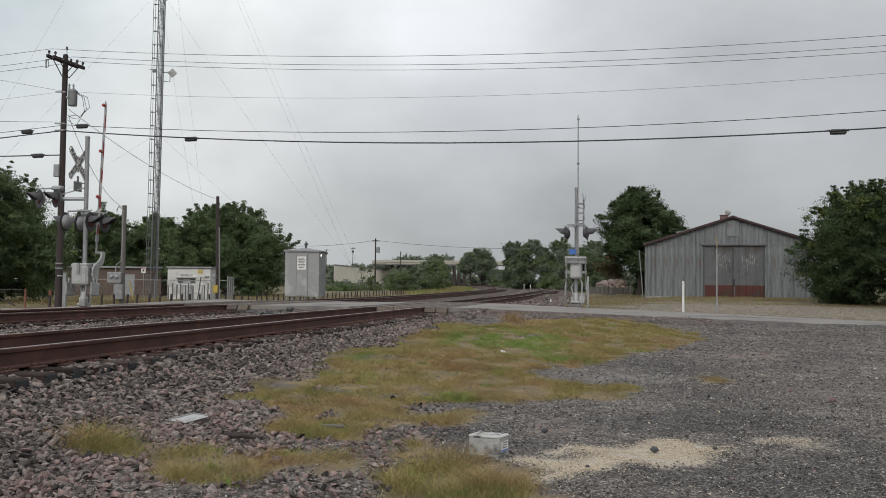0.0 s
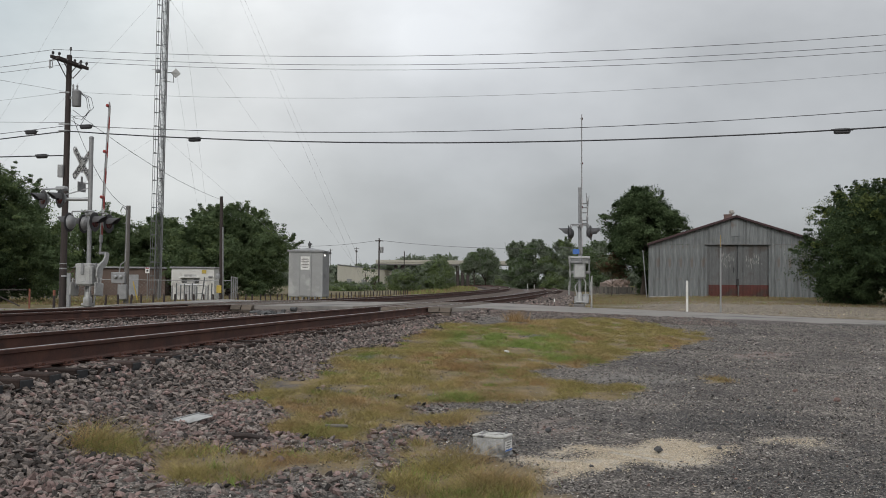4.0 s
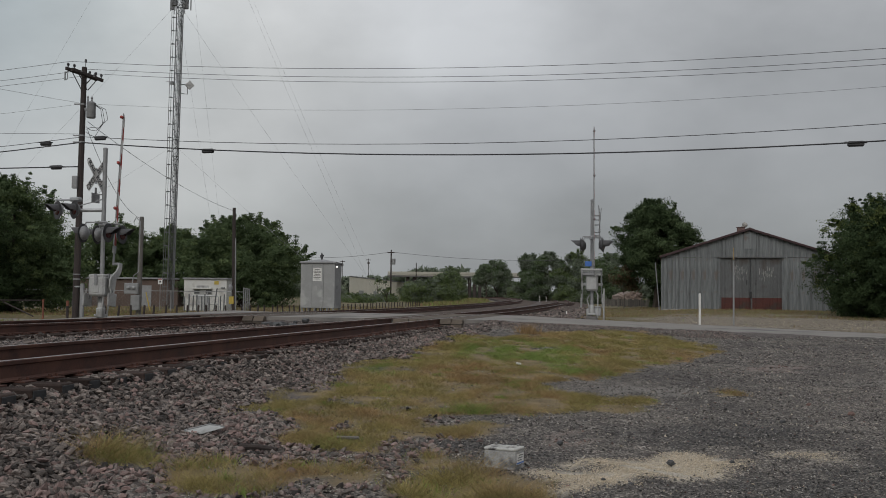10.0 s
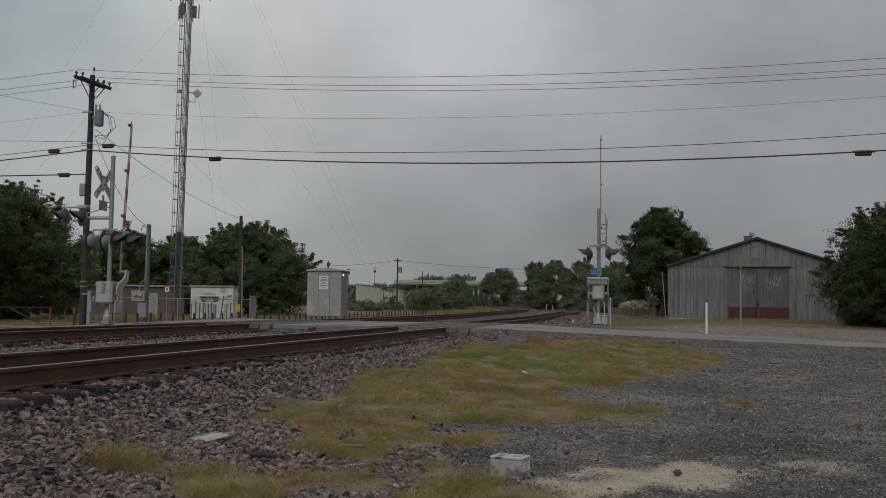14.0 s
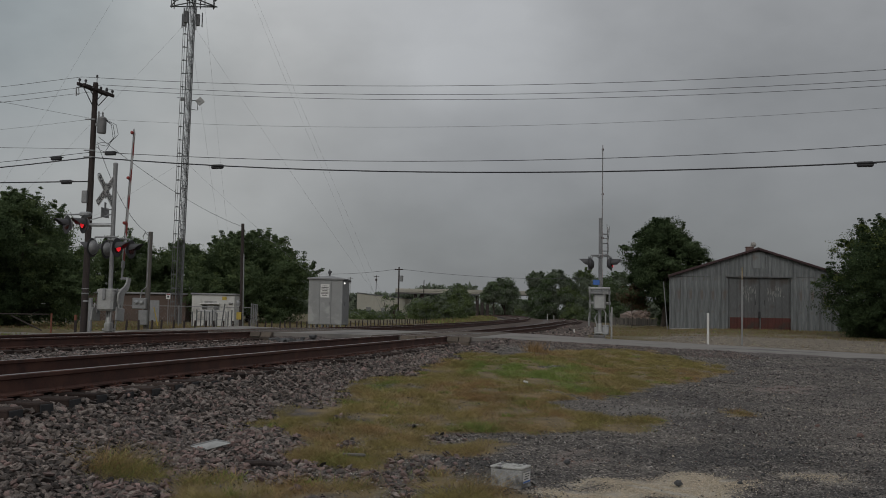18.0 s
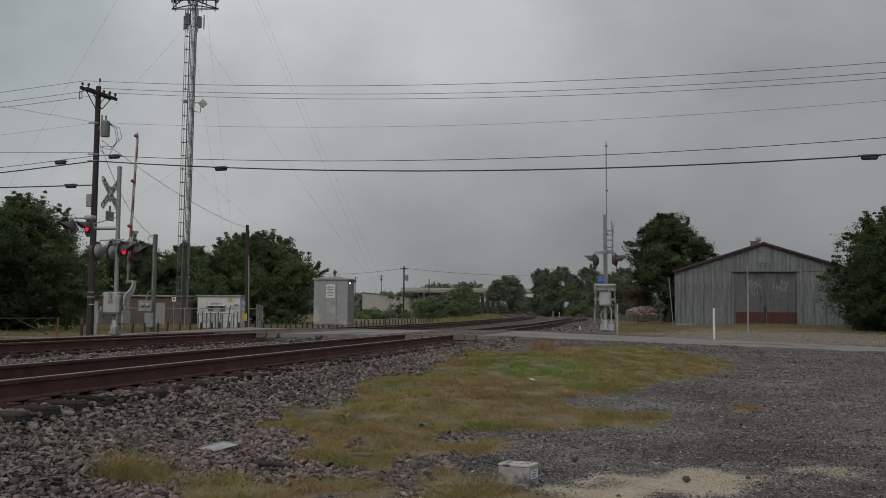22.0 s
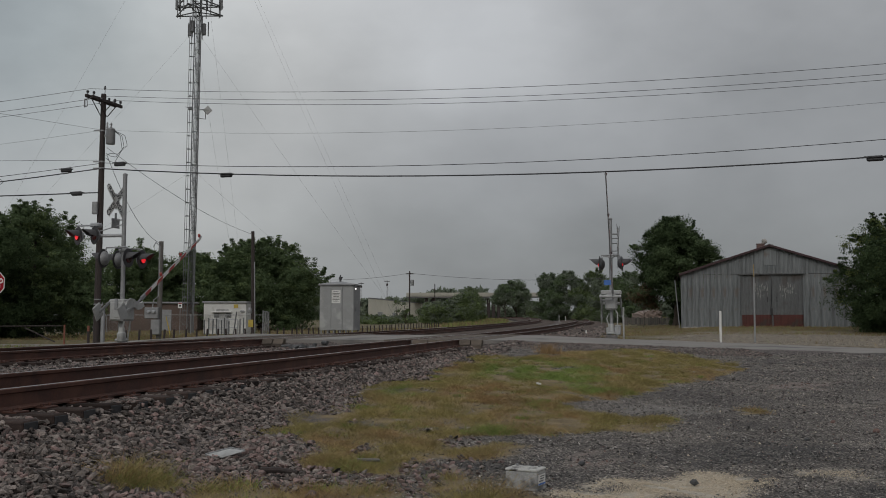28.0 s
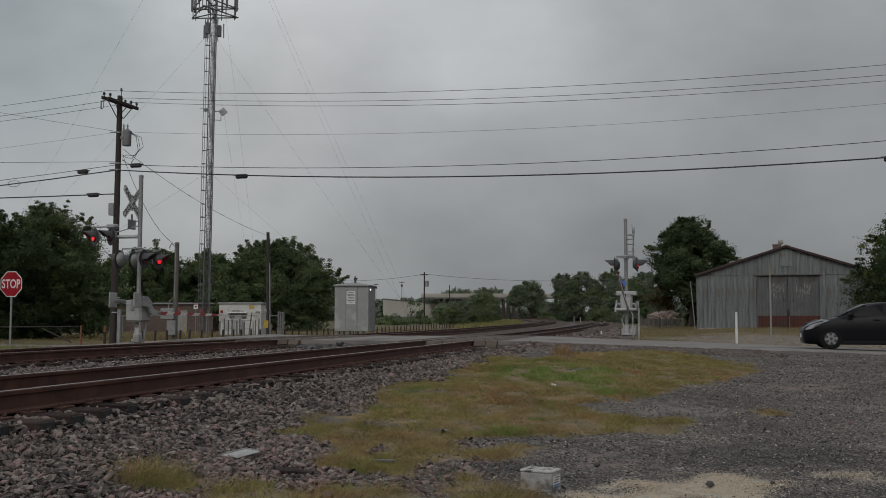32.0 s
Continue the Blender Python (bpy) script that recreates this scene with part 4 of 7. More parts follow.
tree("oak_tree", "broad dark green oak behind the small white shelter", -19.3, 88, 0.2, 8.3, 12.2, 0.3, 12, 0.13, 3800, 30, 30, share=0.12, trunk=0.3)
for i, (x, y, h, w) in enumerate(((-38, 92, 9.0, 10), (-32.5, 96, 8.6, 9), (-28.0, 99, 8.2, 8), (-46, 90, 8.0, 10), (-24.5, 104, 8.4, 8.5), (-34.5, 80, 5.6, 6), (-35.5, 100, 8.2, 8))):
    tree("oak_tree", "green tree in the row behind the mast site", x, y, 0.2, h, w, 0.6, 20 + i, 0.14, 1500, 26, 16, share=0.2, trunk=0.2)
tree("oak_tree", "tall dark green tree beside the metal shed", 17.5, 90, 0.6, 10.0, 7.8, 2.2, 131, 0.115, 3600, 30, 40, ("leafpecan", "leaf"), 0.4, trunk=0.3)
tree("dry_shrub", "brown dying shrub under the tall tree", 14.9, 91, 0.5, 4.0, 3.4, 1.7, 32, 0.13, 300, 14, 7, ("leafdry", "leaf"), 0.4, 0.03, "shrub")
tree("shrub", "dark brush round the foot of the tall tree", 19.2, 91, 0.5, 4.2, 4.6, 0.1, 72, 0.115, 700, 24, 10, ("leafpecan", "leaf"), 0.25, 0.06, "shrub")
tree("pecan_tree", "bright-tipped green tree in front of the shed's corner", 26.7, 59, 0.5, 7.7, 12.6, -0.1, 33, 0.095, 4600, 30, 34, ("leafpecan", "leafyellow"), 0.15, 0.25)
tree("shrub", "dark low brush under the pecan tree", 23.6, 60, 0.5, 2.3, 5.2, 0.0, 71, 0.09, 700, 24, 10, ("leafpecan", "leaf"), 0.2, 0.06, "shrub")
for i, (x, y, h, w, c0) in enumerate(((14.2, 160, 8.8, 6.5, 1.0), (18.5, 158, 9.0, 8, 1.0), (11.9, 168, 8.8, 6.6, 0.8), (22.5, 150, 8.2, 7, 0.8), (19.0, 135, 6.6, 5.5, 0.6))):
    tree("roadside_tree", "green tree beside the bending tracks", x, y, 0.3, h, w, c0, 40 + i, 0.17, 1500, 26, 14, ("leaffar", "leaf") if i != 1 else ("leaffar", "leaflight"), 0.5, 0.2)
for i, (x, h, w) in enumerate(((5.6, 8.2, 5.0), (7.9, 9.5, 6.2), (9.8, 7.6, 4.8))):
    tree("roadside_tree", "green tree by the overpass, its leaves paled for haze", x, 205 + 2 * i, 0.3, h, w, 3.6 - 0.9 * i, 50 + i, 0.19, 800, 24, 10, ("leaffar", "leaf"), 0.4, 0.16)
for i, (x, y, h, w) in enumerate(((-2.6, 138, 4.6, 7.0), (-5.6, 135, 3.4, 4.5), (-1.3, 150, 5.2, 4.4), (-1.0, 175, 6.6, 5), (-9.4, 132, 3.6, 1.5), (-11.2, 140, 3.9, 1.7), (-10.5, 138, 1.6, 5.0), (-7.2, 150, 3.6, 3), (-14.6, 142, 1.7, 5.2), (-12.6, 128, 1.2, 4.5), (16.6, 152, 3.2, 5.5), (10.8, 196, 3.6, 5.0))):
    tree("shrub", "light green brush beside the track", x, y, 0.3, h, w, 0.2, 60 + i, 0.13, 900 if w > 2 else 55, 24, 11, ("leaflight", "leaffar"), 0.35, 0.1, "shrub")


def far_woods(y, x0, x1, low, high, seed, size):
    rnd = np.random.RandomState(seed)
    n = int((x1 - x0) / (size * 0.45))
    x = rnd.uniform(x0, x1, n * 5)
    top = low + (high - low) * (0.5 + 0.5 * wobble(x, x * 0, 0.13, seed)) * (0.75 + 0.25 * wobble(x, x * 0, 0.47, seed + 1))
    z = top * rnd.uniform(0.02, 1, n * 5) ** 0.7
    c = np.stack([x, y + rnd.uniform(-4, 4, n * 5), z], 1)
    # the woods' haze comes from the paled leaf colour alone
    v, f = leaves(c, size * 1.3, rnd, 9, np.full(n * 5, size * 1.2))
    return tagged(new("far_woods", raw("far_woods", v, f, [M["leaffar"]])), "line of distant woods with haze put into its leaf colour", "woods", kind="stuff")


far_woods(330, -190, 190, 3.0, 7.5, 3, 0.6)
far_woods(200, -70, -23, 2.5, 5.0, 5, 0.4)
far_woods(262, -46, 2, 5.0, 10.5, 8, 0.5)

# ---- railway signals ----
LEAN = -13.0
SIGNAL_A, SIGNAL_B = (-10.86, 30.5, 0.62), (5.3, 40.0, 0.70)


def lamp(parent, at, lit, shell="dullzinc"):
    """A flashing lamp that shines along its own x."""
    at = at @ Matrix.Diagonal((1.08, 1.08, 1.08, 1))
    lm = part("flasher_lamp", S().lathe([(0.05, -0.15), (0.12, -0.135), (0.18, -0.08), (0.205, -0.015)], 20, pose(0, 0, 0, 0, 90, 0)), M[shell], parent, "round signal lamp with a black hood", at, True)
    part("background_disc", S().lathe([(0.2, -0.018), (0.26, -0.012), (0.27, 0.0), (0.26, 0.006), (0.15, 0.006)], 28, pose(0, 0, 0, 0, 90, 0)), M["black"], lm)
    part("lens", S().lathe([(0.15, 0.004), (0.145, 0.02), (0.09, 0.035), (0.02, 0.04)], 22, pose(0, 0, 0, 0, 90, 0)), M["lens"], lm, "dark red lens", smooth=True)
    h, seg = S(), 14
    v = []
    for r in (0.165, 0.158):
        for k in range(seg + 1):
            a = math.pi * (-0.06 + 1.12 * k / seg)
            reach = 0.2 + 0.17 * max(0.0, math.sin(a))
            for q in (0.0, reach):
                k_ = 0.8 if q else 1.0
                v.append((q, r * k_ * math.cos(a), r * k_ * math.sin(a) + (0.03 if q else 0)))
    o = 2 * (seg + 1)
    f = []
    for k in range(seg):
        a = 2 * k
        f += [(a, a + 1, a + 3, a + 2), (o + a, o + a + 2, o + a + 3, o + a + 1), (a + 1, o + a + 1, o + a + 3, a + 3)]
    f += [(0, o, o + 1, 1), (2 * seg, 2 * seg + 1, o + 2 * seg + 1, o + 2 * seg)]
    part("hood", h.add(v, f), M["hood"], lm, smooth=True)
    glow = part("glowing_bulb", S().lathe([(0.11, -0.004), (0.107, 0.004), (0.02, 0.008)], 20, pose(0, 0, 0, 0, 90, 0)), M["glow"], lm, "lit red bulb disc")
    lit.append(glow)
    return lm


def words(parent, text, size, at, material, name="lettering"):
    cu = bpy.data.curves.new(name, "FONT")
    cu.offset = 0.012 * size
    cu.body, cu.size, cu.align_x, cu.align_y, cu.extrude = text, size, "CENTER", "CENTER", 0.002
    tmp = bpy.data.objects.new(name, cu)
    me = bpy.data.meshes.new_from_object(tmp)
    bpy.data.objects.remove(tmp)
    me.materials.clear()
    me.materials.append(material)
    ob = new(name, me)
    ob.parent = parent
    ob.matrix_basis = at
    return ob


def crossbuck(parent, z, off):
    cb = part("crossbuck", S().box(0, 0, 0, 0.02, 0.06, 0.5, 0.004), M["zinc"], parent, "white crossbuck with black lettering", pose(off, 0, z))
    for k, (word_a, word_b, tilt) in enumerate((("RAIL", "ROAD", 1), ("CROS", "SING", -1))):
        bl = part("blade", S().box(0, 0, 0, 0.006, 1.22, 0.225, 0.002), M["white"], cb, at=pose(0.014 - 0.012 * k, 0, 0, -tilt * 45, 0, 0))
        for side in (1, -1):
            for q, wd in ((-0.34, word_a), (0.34, word_b)):
                words(bl, wd, 0.235, pose(side * 0.0045, side * q, 0) @ pose(0, 0, 0, 90, 0, 90 * side), M["ink"])
    for dz in (-0.16, 0.2):
        part("bracket", S().tube([(0, 0, dz), (-off, 0, dz)], 0.022, 8), M["dullzinc"], cb)
    return cb


ARMS, LAMPS_ONE, LAMPS_TWO = [], [], []


def signal(base, turn, high, arm_len, pivot_z, label, side_pair, off, zl=2.6, drop=0.36):
    x, y, z = base
    t = thing("crossing_signal", label, "railway signal", pose(x, y, z, 0, 0, turn), group="crossing signals")
    part("foundation", S().box(0, 0, -0.04, 0.44, 0.44, 0.16, 0.03), M["pier"], t)
    part("base_casting", S().box(0, 0, 0.12, 0.32, 0.32, 0.08, 0.03).lathe([(0.12, 0.14), (0.1, 0.4), (0.085, 0.5)], 14), M["alu"], t, smooth=True)
    part("mast", S().tube([(0, 0, 0.2), (0, 0, high)], 0.067, 16).lathe([(0.075, high - 0.03), (0.075, high + 0.02), (0.03, high + 0.05)], 14), M["dullzinc"], t, "grey steel tube mast", smooth=True)
    crossbuck(t, high - 0.82, -0.3)
    # plate for the number of tracks
    plate = part("track_count_plate", S().box(0, 0, 0, 0.02, 0.42, 0.3, 0.004), M["dullzinc"], t, at=pose(-0.3, 0, high - 1.5))
    part("stem", S().box(0, 0, 0.22, 0.02, 0.1, 0.2, 0.004).tube([(0, 0, 0.1), (0.3, 0, 0.1)], 0.02, 6), M["dullzinc"], plate)
    bar = part("lamp_crossarm", S().tube([(0, -0.45, zl + 0.32), (0, 0.45, zl + 0.32)], 0.03, 8).box(0, 0, zl + 0.3, 0.24, 0.22, 0.16, 0.03), M["zinc"], t)
    for fx, turn_l, lit in ((-0.44, 180, 0), (0.42, 0, 1)):
        for k, yy in enumerate((-0.38, 0.38)):
            lamp(t, pose(fx, yy, zl, 0, 0, turn_l), LAMPS_ONE if (k == 0) else LAMPS_TWO, "dullzinc" if side_pair else "hood")
            part("lamp_stem", S().tube([(0, yy, zl + 0.32), (fx * 0.8, yy, zl + 0.32), (fx * 0.85, yy, zl + 0.2)], 0.024, 7), M["dullzinc"], t)
    if side_pair:
        zc = 3.32
        part("side_arm", S().tube([(0, 0, zc), (-0.95, -0.1, zc)], 0.055, 10), M["zinc"], t)
        part("side_brace", S().tube([(0, 0, zc + 0.35), (-0.95, -0.1, zc + 0.1)], 0.02, 7), M["zinc"], t)
        part("side_bar", S().tube([(-0.8, -0.02, zc + 0.34), (-1.7, 0.06, zc + 0.34)], 0.026, 8).box(-0.98, 0.0, zc + 0.34, 0.34, 0.24, 0.14, 0.04), M["zinc"], t)
        for k, (a, b) in enumerate(((-0.95, -0.12), (-1.62, 0.0))):
            lamp(t, pose(a, b, zc + 0.02, 0, 0, -122), LAMPS_ONE if k == 0 else LAMPS_TWO)
    # gate mechanism
    mech = part("gate_mechanism", S().box(0, 0, pivot_z + 0.06 - drop, 0.54 if side_pair else 0.46, 0.6, 0.62, 0.06).box(0.0, -0.29, pivot_z + 0.08 - drop, 0.2, 0.04, 0.44, 0.01), M["alu"], t, "silver gate motor box")
    part("lid", S().box(0, 0, pivot_z + 0.43 - 1.15 * drop, 0.8 - 0.8 * drop, 0.5, 0.17 - 0.2 * drop, 0.03).box(0, -0.26, pivot_z + 0.36 - drop, 0.46, 0.04, 0.1, 0.01), M["alu"], mech)
    part("latch", S().box(0.31, -0.1, pivot_z - 0.02, 0.02, 0.06, 0.2, 0.006), M["dullzinc"], mech)
    part("hinge_plate", S().box(0, -0.34, pivot_z - 0.1, 0.1, 0.02, 0.34, 0.006), M["dullzinc"], mech)
    part("conduit", S().tube([(0.1, -0.18, pivot_z - 0.4), (0.2, -0.2, pivot_z - 0.6), (0.12, -0.12, pivot_z - 0.85), (0.1, -0.1, 0.1)], 0.028, 8), M["alu"], t, smooth=True)
    for q in (-0.15, 0.16) if side_pair else ():
        part("conduit", S().tube([(q, 0.1, pivot_z - 0.1 - drop), (q * 1.3, 0.14, pivot_z - 0.5), (q * 0.8, 0.1, 0.05)], 0.024, 8), M["alu"], t, smooth=True)
    part("junction_box", S().box(0.12, -0.2, 0.2, 0.2, 0.24, 0.3, 0.03), M["alu"], t)
    # the arm lies along its own y, a little below the pivot, which is its origin
    low = -0.33
    arm = part("gate_arm", S().tube([(-0.42, 0, 0), (0.42, 0, 0)], 0.06, 12), M["alu"], t, "red and white striped barrier arm with counterweights", pose(0, 0, pivot_z))
    for sx in (-0.38, 0.38):
        if sx > 0:
            part("arm_support", S().prism([(-0.2, -0.12), (-0.22, 0.1), (-0.1, 0.17), (0.12, 0.16), (0.26, 0.05), (0.38, -0.14), (0.52, -0.24), (0.66, -0.25), (0.66, low - 0.1), (0.46, low - 0.09), (0.28, -0.34), (0.16, -0.16)], 0.05, pose(sx, -0.22 if side_pair else 0, 0, 0, 0, 90)), M["alu"], arm)
        elif not side_pair:
            part("arm_support", S().box(sx, 0.26, low * 0.6, 0.05, 0.62, 0.14, 0.02).box(sx, 0.0, 0, 0.05, 0.26, 0.26, 0.03), M["dullzinc"], arm)
        part("counterweight_arm", S().box(sx, -0.4, 0.02, 0.04, 0.6, 0.1, 0.02), M["dullzinc"], arm)
        part("counterweight", S().box(sx * 1.1, -0.72, 0.04, 0.05, 0.4, 0.46, 0.03).box(sx * 1.1, -0.46, 0.12, 0.035, 0.16, 0.05, 0.01).box(sx * 1.1, -0.46, -0.04, 0.035, 0.16, 0.05, 0.01), M["alu"], arm)
    if not side_pair:
        part("arm_crossbar", S().tube([(min(off, 0.1) if side_pair else -0.42, 0.6, low), (0.42, 0.6, low)], 0.05, 10), M["alu"], arm)
    part("arm_channel", S().box(off, 0.7, low, 0.04, 0.66, 0.08, 0.015).box(off, 0.86, low, 0.08, 0.24, 0.13, 0.02).box((off + 0.4) / 2, 0.42, low, abs(0.4 - off), 0.08, 0.08, 0.02), M["dullzinc"], arm)
    n = int((arm_len - 0.95) / 0.38)
    for i in range(n):
        y0 = 0.95 + i * (arm_len - 0.95) / n
        y1 = 0.95 + (i + 1) * (arm_len - 0.95) / n
        w0, w1 = 0.115 - 0.04 * i / n, 0.115 - 0.04 * (i + 1) / n
        sk = 0.07
        v = []
        for xx in (off - 0.02, off + 0.02):
            v += [(xx, y0 - sk, low - w0 / 2), (xx, y1 - sk, low - w1 / 2), (xx, y1 + sk, low + w1 / 2), (xx, y0 + sk, low + w0 / 2)]
        band = S().add(v[:4] + v[4:], [(0, 1, 2, 3), (7, 6, 5, 4), (0, 4, 5, 1), (1, 5, 6, 2), (2, 6, 7, 3), (3, 7, 4, 0)])
        band.m = [0, 0, 1, 1, 1, 1]
        part("arm_band", band, [M["armred" if i % 2 == 0 else "white"], M["dullzinc"]], arm)
    for q in (0.42, 0.7, 0.985):
        part("arm_lamp", S().box(off, arm_len * q, low + 0.09, 0.06, 0.1, 0.05, 0.015).lathe([(0.045, 0.1), (0.05, 0.15), (0.03, 0.18)], 12, pose(off, arm_len * q, low)), M["armred" if side_pair else "lens"], arm, "small red arm lamp")
    ARMS.append((arm, pivot_z))
    return t


sig_a = signal(SIGNAL_A, LEAN, 5.2, 5.1, 1.3, "silver railway crossing signal with crossbuck, six lamps and gate", True, 0.15)
sig_b = signal(SIGNAL_B, 169.0, 4.65, 6.15, 1.3, "silver railway crossing signal with its gate beyond the road", False, -0.1, 2.86, 0.0)
for zz in (3.37, 3.87, 4.05):
    part("wand_bracket", S().tube([(0, 0, zz), (-0.3, 0, zz)], 0.02, 7), M["dullzinc"], sig_b)
part("wand", S().tube([(-0.27, 0, 2.7), (-0.28, 0, 3.9), (-0.25, 0, 4.45)], 0.014, 6).tube([(-0.28, 0, 3.5), (-0.33, 0, 4.0), (-0.36, 0, 4.35)], 0.012, 6), M["dullzinc"], sig_b)
part("cable_riser", S().tube([(-0.47, 0.05, -0.1), (-0.47, 0.05, 1.15)], 0.035, 8).tube([(-0.24, 0.1, 0.0), (-0.24, 0.1, 0.9), (-0.1, 0.06, 1.15)], 0.026, 7), M["alu"], sig_b, smooth=True)
part("connection_box", S().box(-0.24, -0.05, 0.22, 0.26, 0.26, 0.34, 0.04).lathe([(0.12, 0.38), (0.13, 0.42), (0.06, 0.45)], 12, pose(-0.24, -0.05, 0)), M["zinc"], sig_b, "bright silver connection box", smooth=True)
part("notice_plate", S().box(0.14, 0.09, 2.12, 0.26, 0.02, 0.2, 0.004), M["blue"], sig_b, "small blue notice plate")


# ---- poles and wires ----
def insulator(parent, at):
    return part("insulator", S().lathe([(0.018, 0), (0.018, 0.06), (0.055, 0.07), (0.04, 0.1), (0.06, 0.12), (0.045, 0.16), (0.025, 0.18)], 10, at), M["hood"], parent, smooth=True)


POLE = Vector((-15.2, 40.0, 0.4))
LINE = Vector((1, -0.3, 0)).normalized()
pole = thing("utility_pole", "dark timber utility pole with crossarm and transformer", "utility pole", pose(*POLE))
part("shaft", S().tube([(-0.07, 0, -0.3), (-0.03, 0, 5.0), (0, 0, 10.1)], 0.14, 14, 0, 0.105).lathe([(0.105, 10.1), (0.09, 10.14)], 14), M["pole"], pole, smooth=True)
for dx, zz in ((-0.12, 9.87), (0.13, 9.83)):
    ca = part("crossarm", S().box(0, 0, 0, 0.1, 2.1, 0.13, 0.015), M["pole"], pole, at=pose(dx, 0.05, zz, 0, 0, -13))
    for q in (-0.92, 0.55, 0.95):
        insulator(ca, pose(0, q, 0.06))
    for q in (-0.62, 0.62):
        part("arm_brace", S().box(0, 0, 0, 0.03, 0.86, 0.03, 0.004, pose(0, q * 0.55, -0.33, 42 if q > 0 else -42, 0, 0)), M["pole"], ca)
    for q in (-0.55, 0.3):
        part("spacer_bolt", S().tube([(-0.13, q, 0), (0.13, q, 0)], 0.012, 6), M["dullzinc"], ca)
part("top_pin", S().tube([(0.05, 0, 9.9), (0.05, 0, 10.36)], 0.014, 6).lathe([(0.02, 10.32), (0.055, 10.34), (0.035, 10.46)], 10, pose(0.05, 0, 0)), M["hood"], pole)
for zz, rr_ in ((7.35, 0.125), (7.08, 0.127), (8.62, 0.12)):
    part("cable_bracket", S().tube([(-0.02, 0, zz - 0.03), (-0.02, 0, zz + 0.03)], rr_, 12).box(-0.24, -0.05, zz, 0.22, 0.05, 0.05, 0.01), M["dullzinc"], pole)
for z0, z1 in ((1.55, 1.6), (1.75, 1.79)):
    part("step_strap", S().tube([(-0.06, 0, z0), (-0.06, 0, z1)], 0.145, 12), M["dullzinc"], pole)
tf = part("transformer", S().lathe([(0.16, 8.05), (0.18, 8.08), (0.18, 8.62), (0.19, 8.65), (0.13, 8.71)], 18, pose(0.36, -0.1, 0)), M["dullzinc"], pole, "grey can transformer", smooth=True)
for a in (-0.06, 0.06):
    part("bushing", S().lathe([(0.035, 8.68), (0.045, 8.76), (0.03, 8.82), (0.045, 8.88), (0.02, 8.94)], 8, pose(0.3 + a, -0.1 + a, 0)), M["dullzinc"], tf)
part("bracket", S().box(0.2, -0.05, 8.4, 0.24, 0.08, 0.1, 0.01), M["dullzinc"], tf)
part("fuse_cutout", S().box(-0.5, -0.7, 9.62, 0.05, 0.05, 0.36, 0.015).tube([(-0.5, -0.7, 9.76), (-0.2, -0.75, 9.84)], 0.018, 6).tube([(-0.48, -0.7, 9.46), (-0.38, -0.72, 9.5), (-0.4, -0.72, 9.72), (-0.48, -0.7, 9.78)], 0.016, 6), M["dullzinc"], pole)
part("meter_box", S().box(-0.18, -0.14, 5.45, 0.22, 0.2, 0.5, 0.02), M["dullzinc"], pole)
part("ground_guard", S().box(0.2, -0.05, 0.7, 0.14, 0.14, 1.4, 0.02), M["dullzinc"], pole)
part("strap", S().tube([(0.19, 0, 1.25), (0.19, 0, 1.3)], 0.158, 14), M["zinc"], pole, at=pose(-0.19, 0, 0))


def sagging(a, b, sag, n=26):
    a, b = Vector(a), Vector(b)
    return [a.lerp(b, k / n) - Vector((0, 0, sag * 4 * (k / n) * (1 - k / n))) for k in range(n + 1)]


def cable(points, r, material, label, name="overhead_wire"):
    return single(name, S().tube(points, r, 5), material, label, "overhead wire", group="overhead wires")


SPAN = 52.0
FAR_POLE = POLE + LINE * SPAN
BACK_POLE = POLE - Vector((1, -0.12, 0)).normalized() * 40


def run(z0, sag, off, r, material, label, zb=None, back_sag=0.8, back=True):
    side = Vector((0.225, 0.974, 0)) * off
    cable(sagging(POLE + Vector((0, 0, z0)) + side, FAR_POLE + Vector((0, 0, zb or z0)) + side, sag), r, material, label)
    if back:
        cable(sagging(POLE + Vector((0, 0, z0)) + side, BACK_POLE + Vector((0, 0, z0 - 1.25)) + side, back_sag, 14), r, material, label)


for off, z in ((-0.95, 10.15), (0.45, 10.15), (1.0, 10.08)):
    run(z, 1.36, off, 0.009, M["thinwire"], "thin bare power line strung along the road", z - 0.1)
run(8.65, 1.45, 0, 0.005, M["thinwire"], "thin neutral wire below the power lines", 9.6)
run(7.32, 1.4, 0.1, 0.012, M["wire"], "black telephone cable along the road", 8.49)
run(7.06, 1.44, -0.1, 0.024, M["wire"], "thick black telephone cable along the road", 7.76)
cable(sagging(POLE + Vector((0, 0, 7.42)), BACK_POLE + Vector((0, 0, 8.5)), 0.1, 12), 0.008, M["wire"], "thin black telephone wire beyond the pole")
cable(sagging(POLE + Vector((0, 0, 6.1)), BACK_POLE + Vector((0, 0, 6.6)), 0.3, 12), 0.025, M["wire"], "black cable ending at the pole")
cable(sagging(POLE + Vector((0, 0, 8.65)), (-32, 12, 9.3), 0.3, 14), 0.006, M["thinwire"], "thin wire leaving the pole towards the lot")
for k, (dx, dz) in enumerate(((0.62, 0.9), (0.75, 0.75), (0.55, 1.2))):
    cable([POLE + Vector(p) for p in ((0.42, -0.1, 8.65), (0.2 + dx, -0.1, 8.4), (0.3 + dx, -0.1, 8.3 - dz * 0.4), (0.1 + dx * 0.8, -0.1, 8.25 - dz * 0.8), (0.35, -0.08, 8.2 - dz * 0.7), (0.16, -0.05, 7.7 - 0.1 * k))], 0.011, M["wire"], "black drip loop below the transformer", "drip_loop")
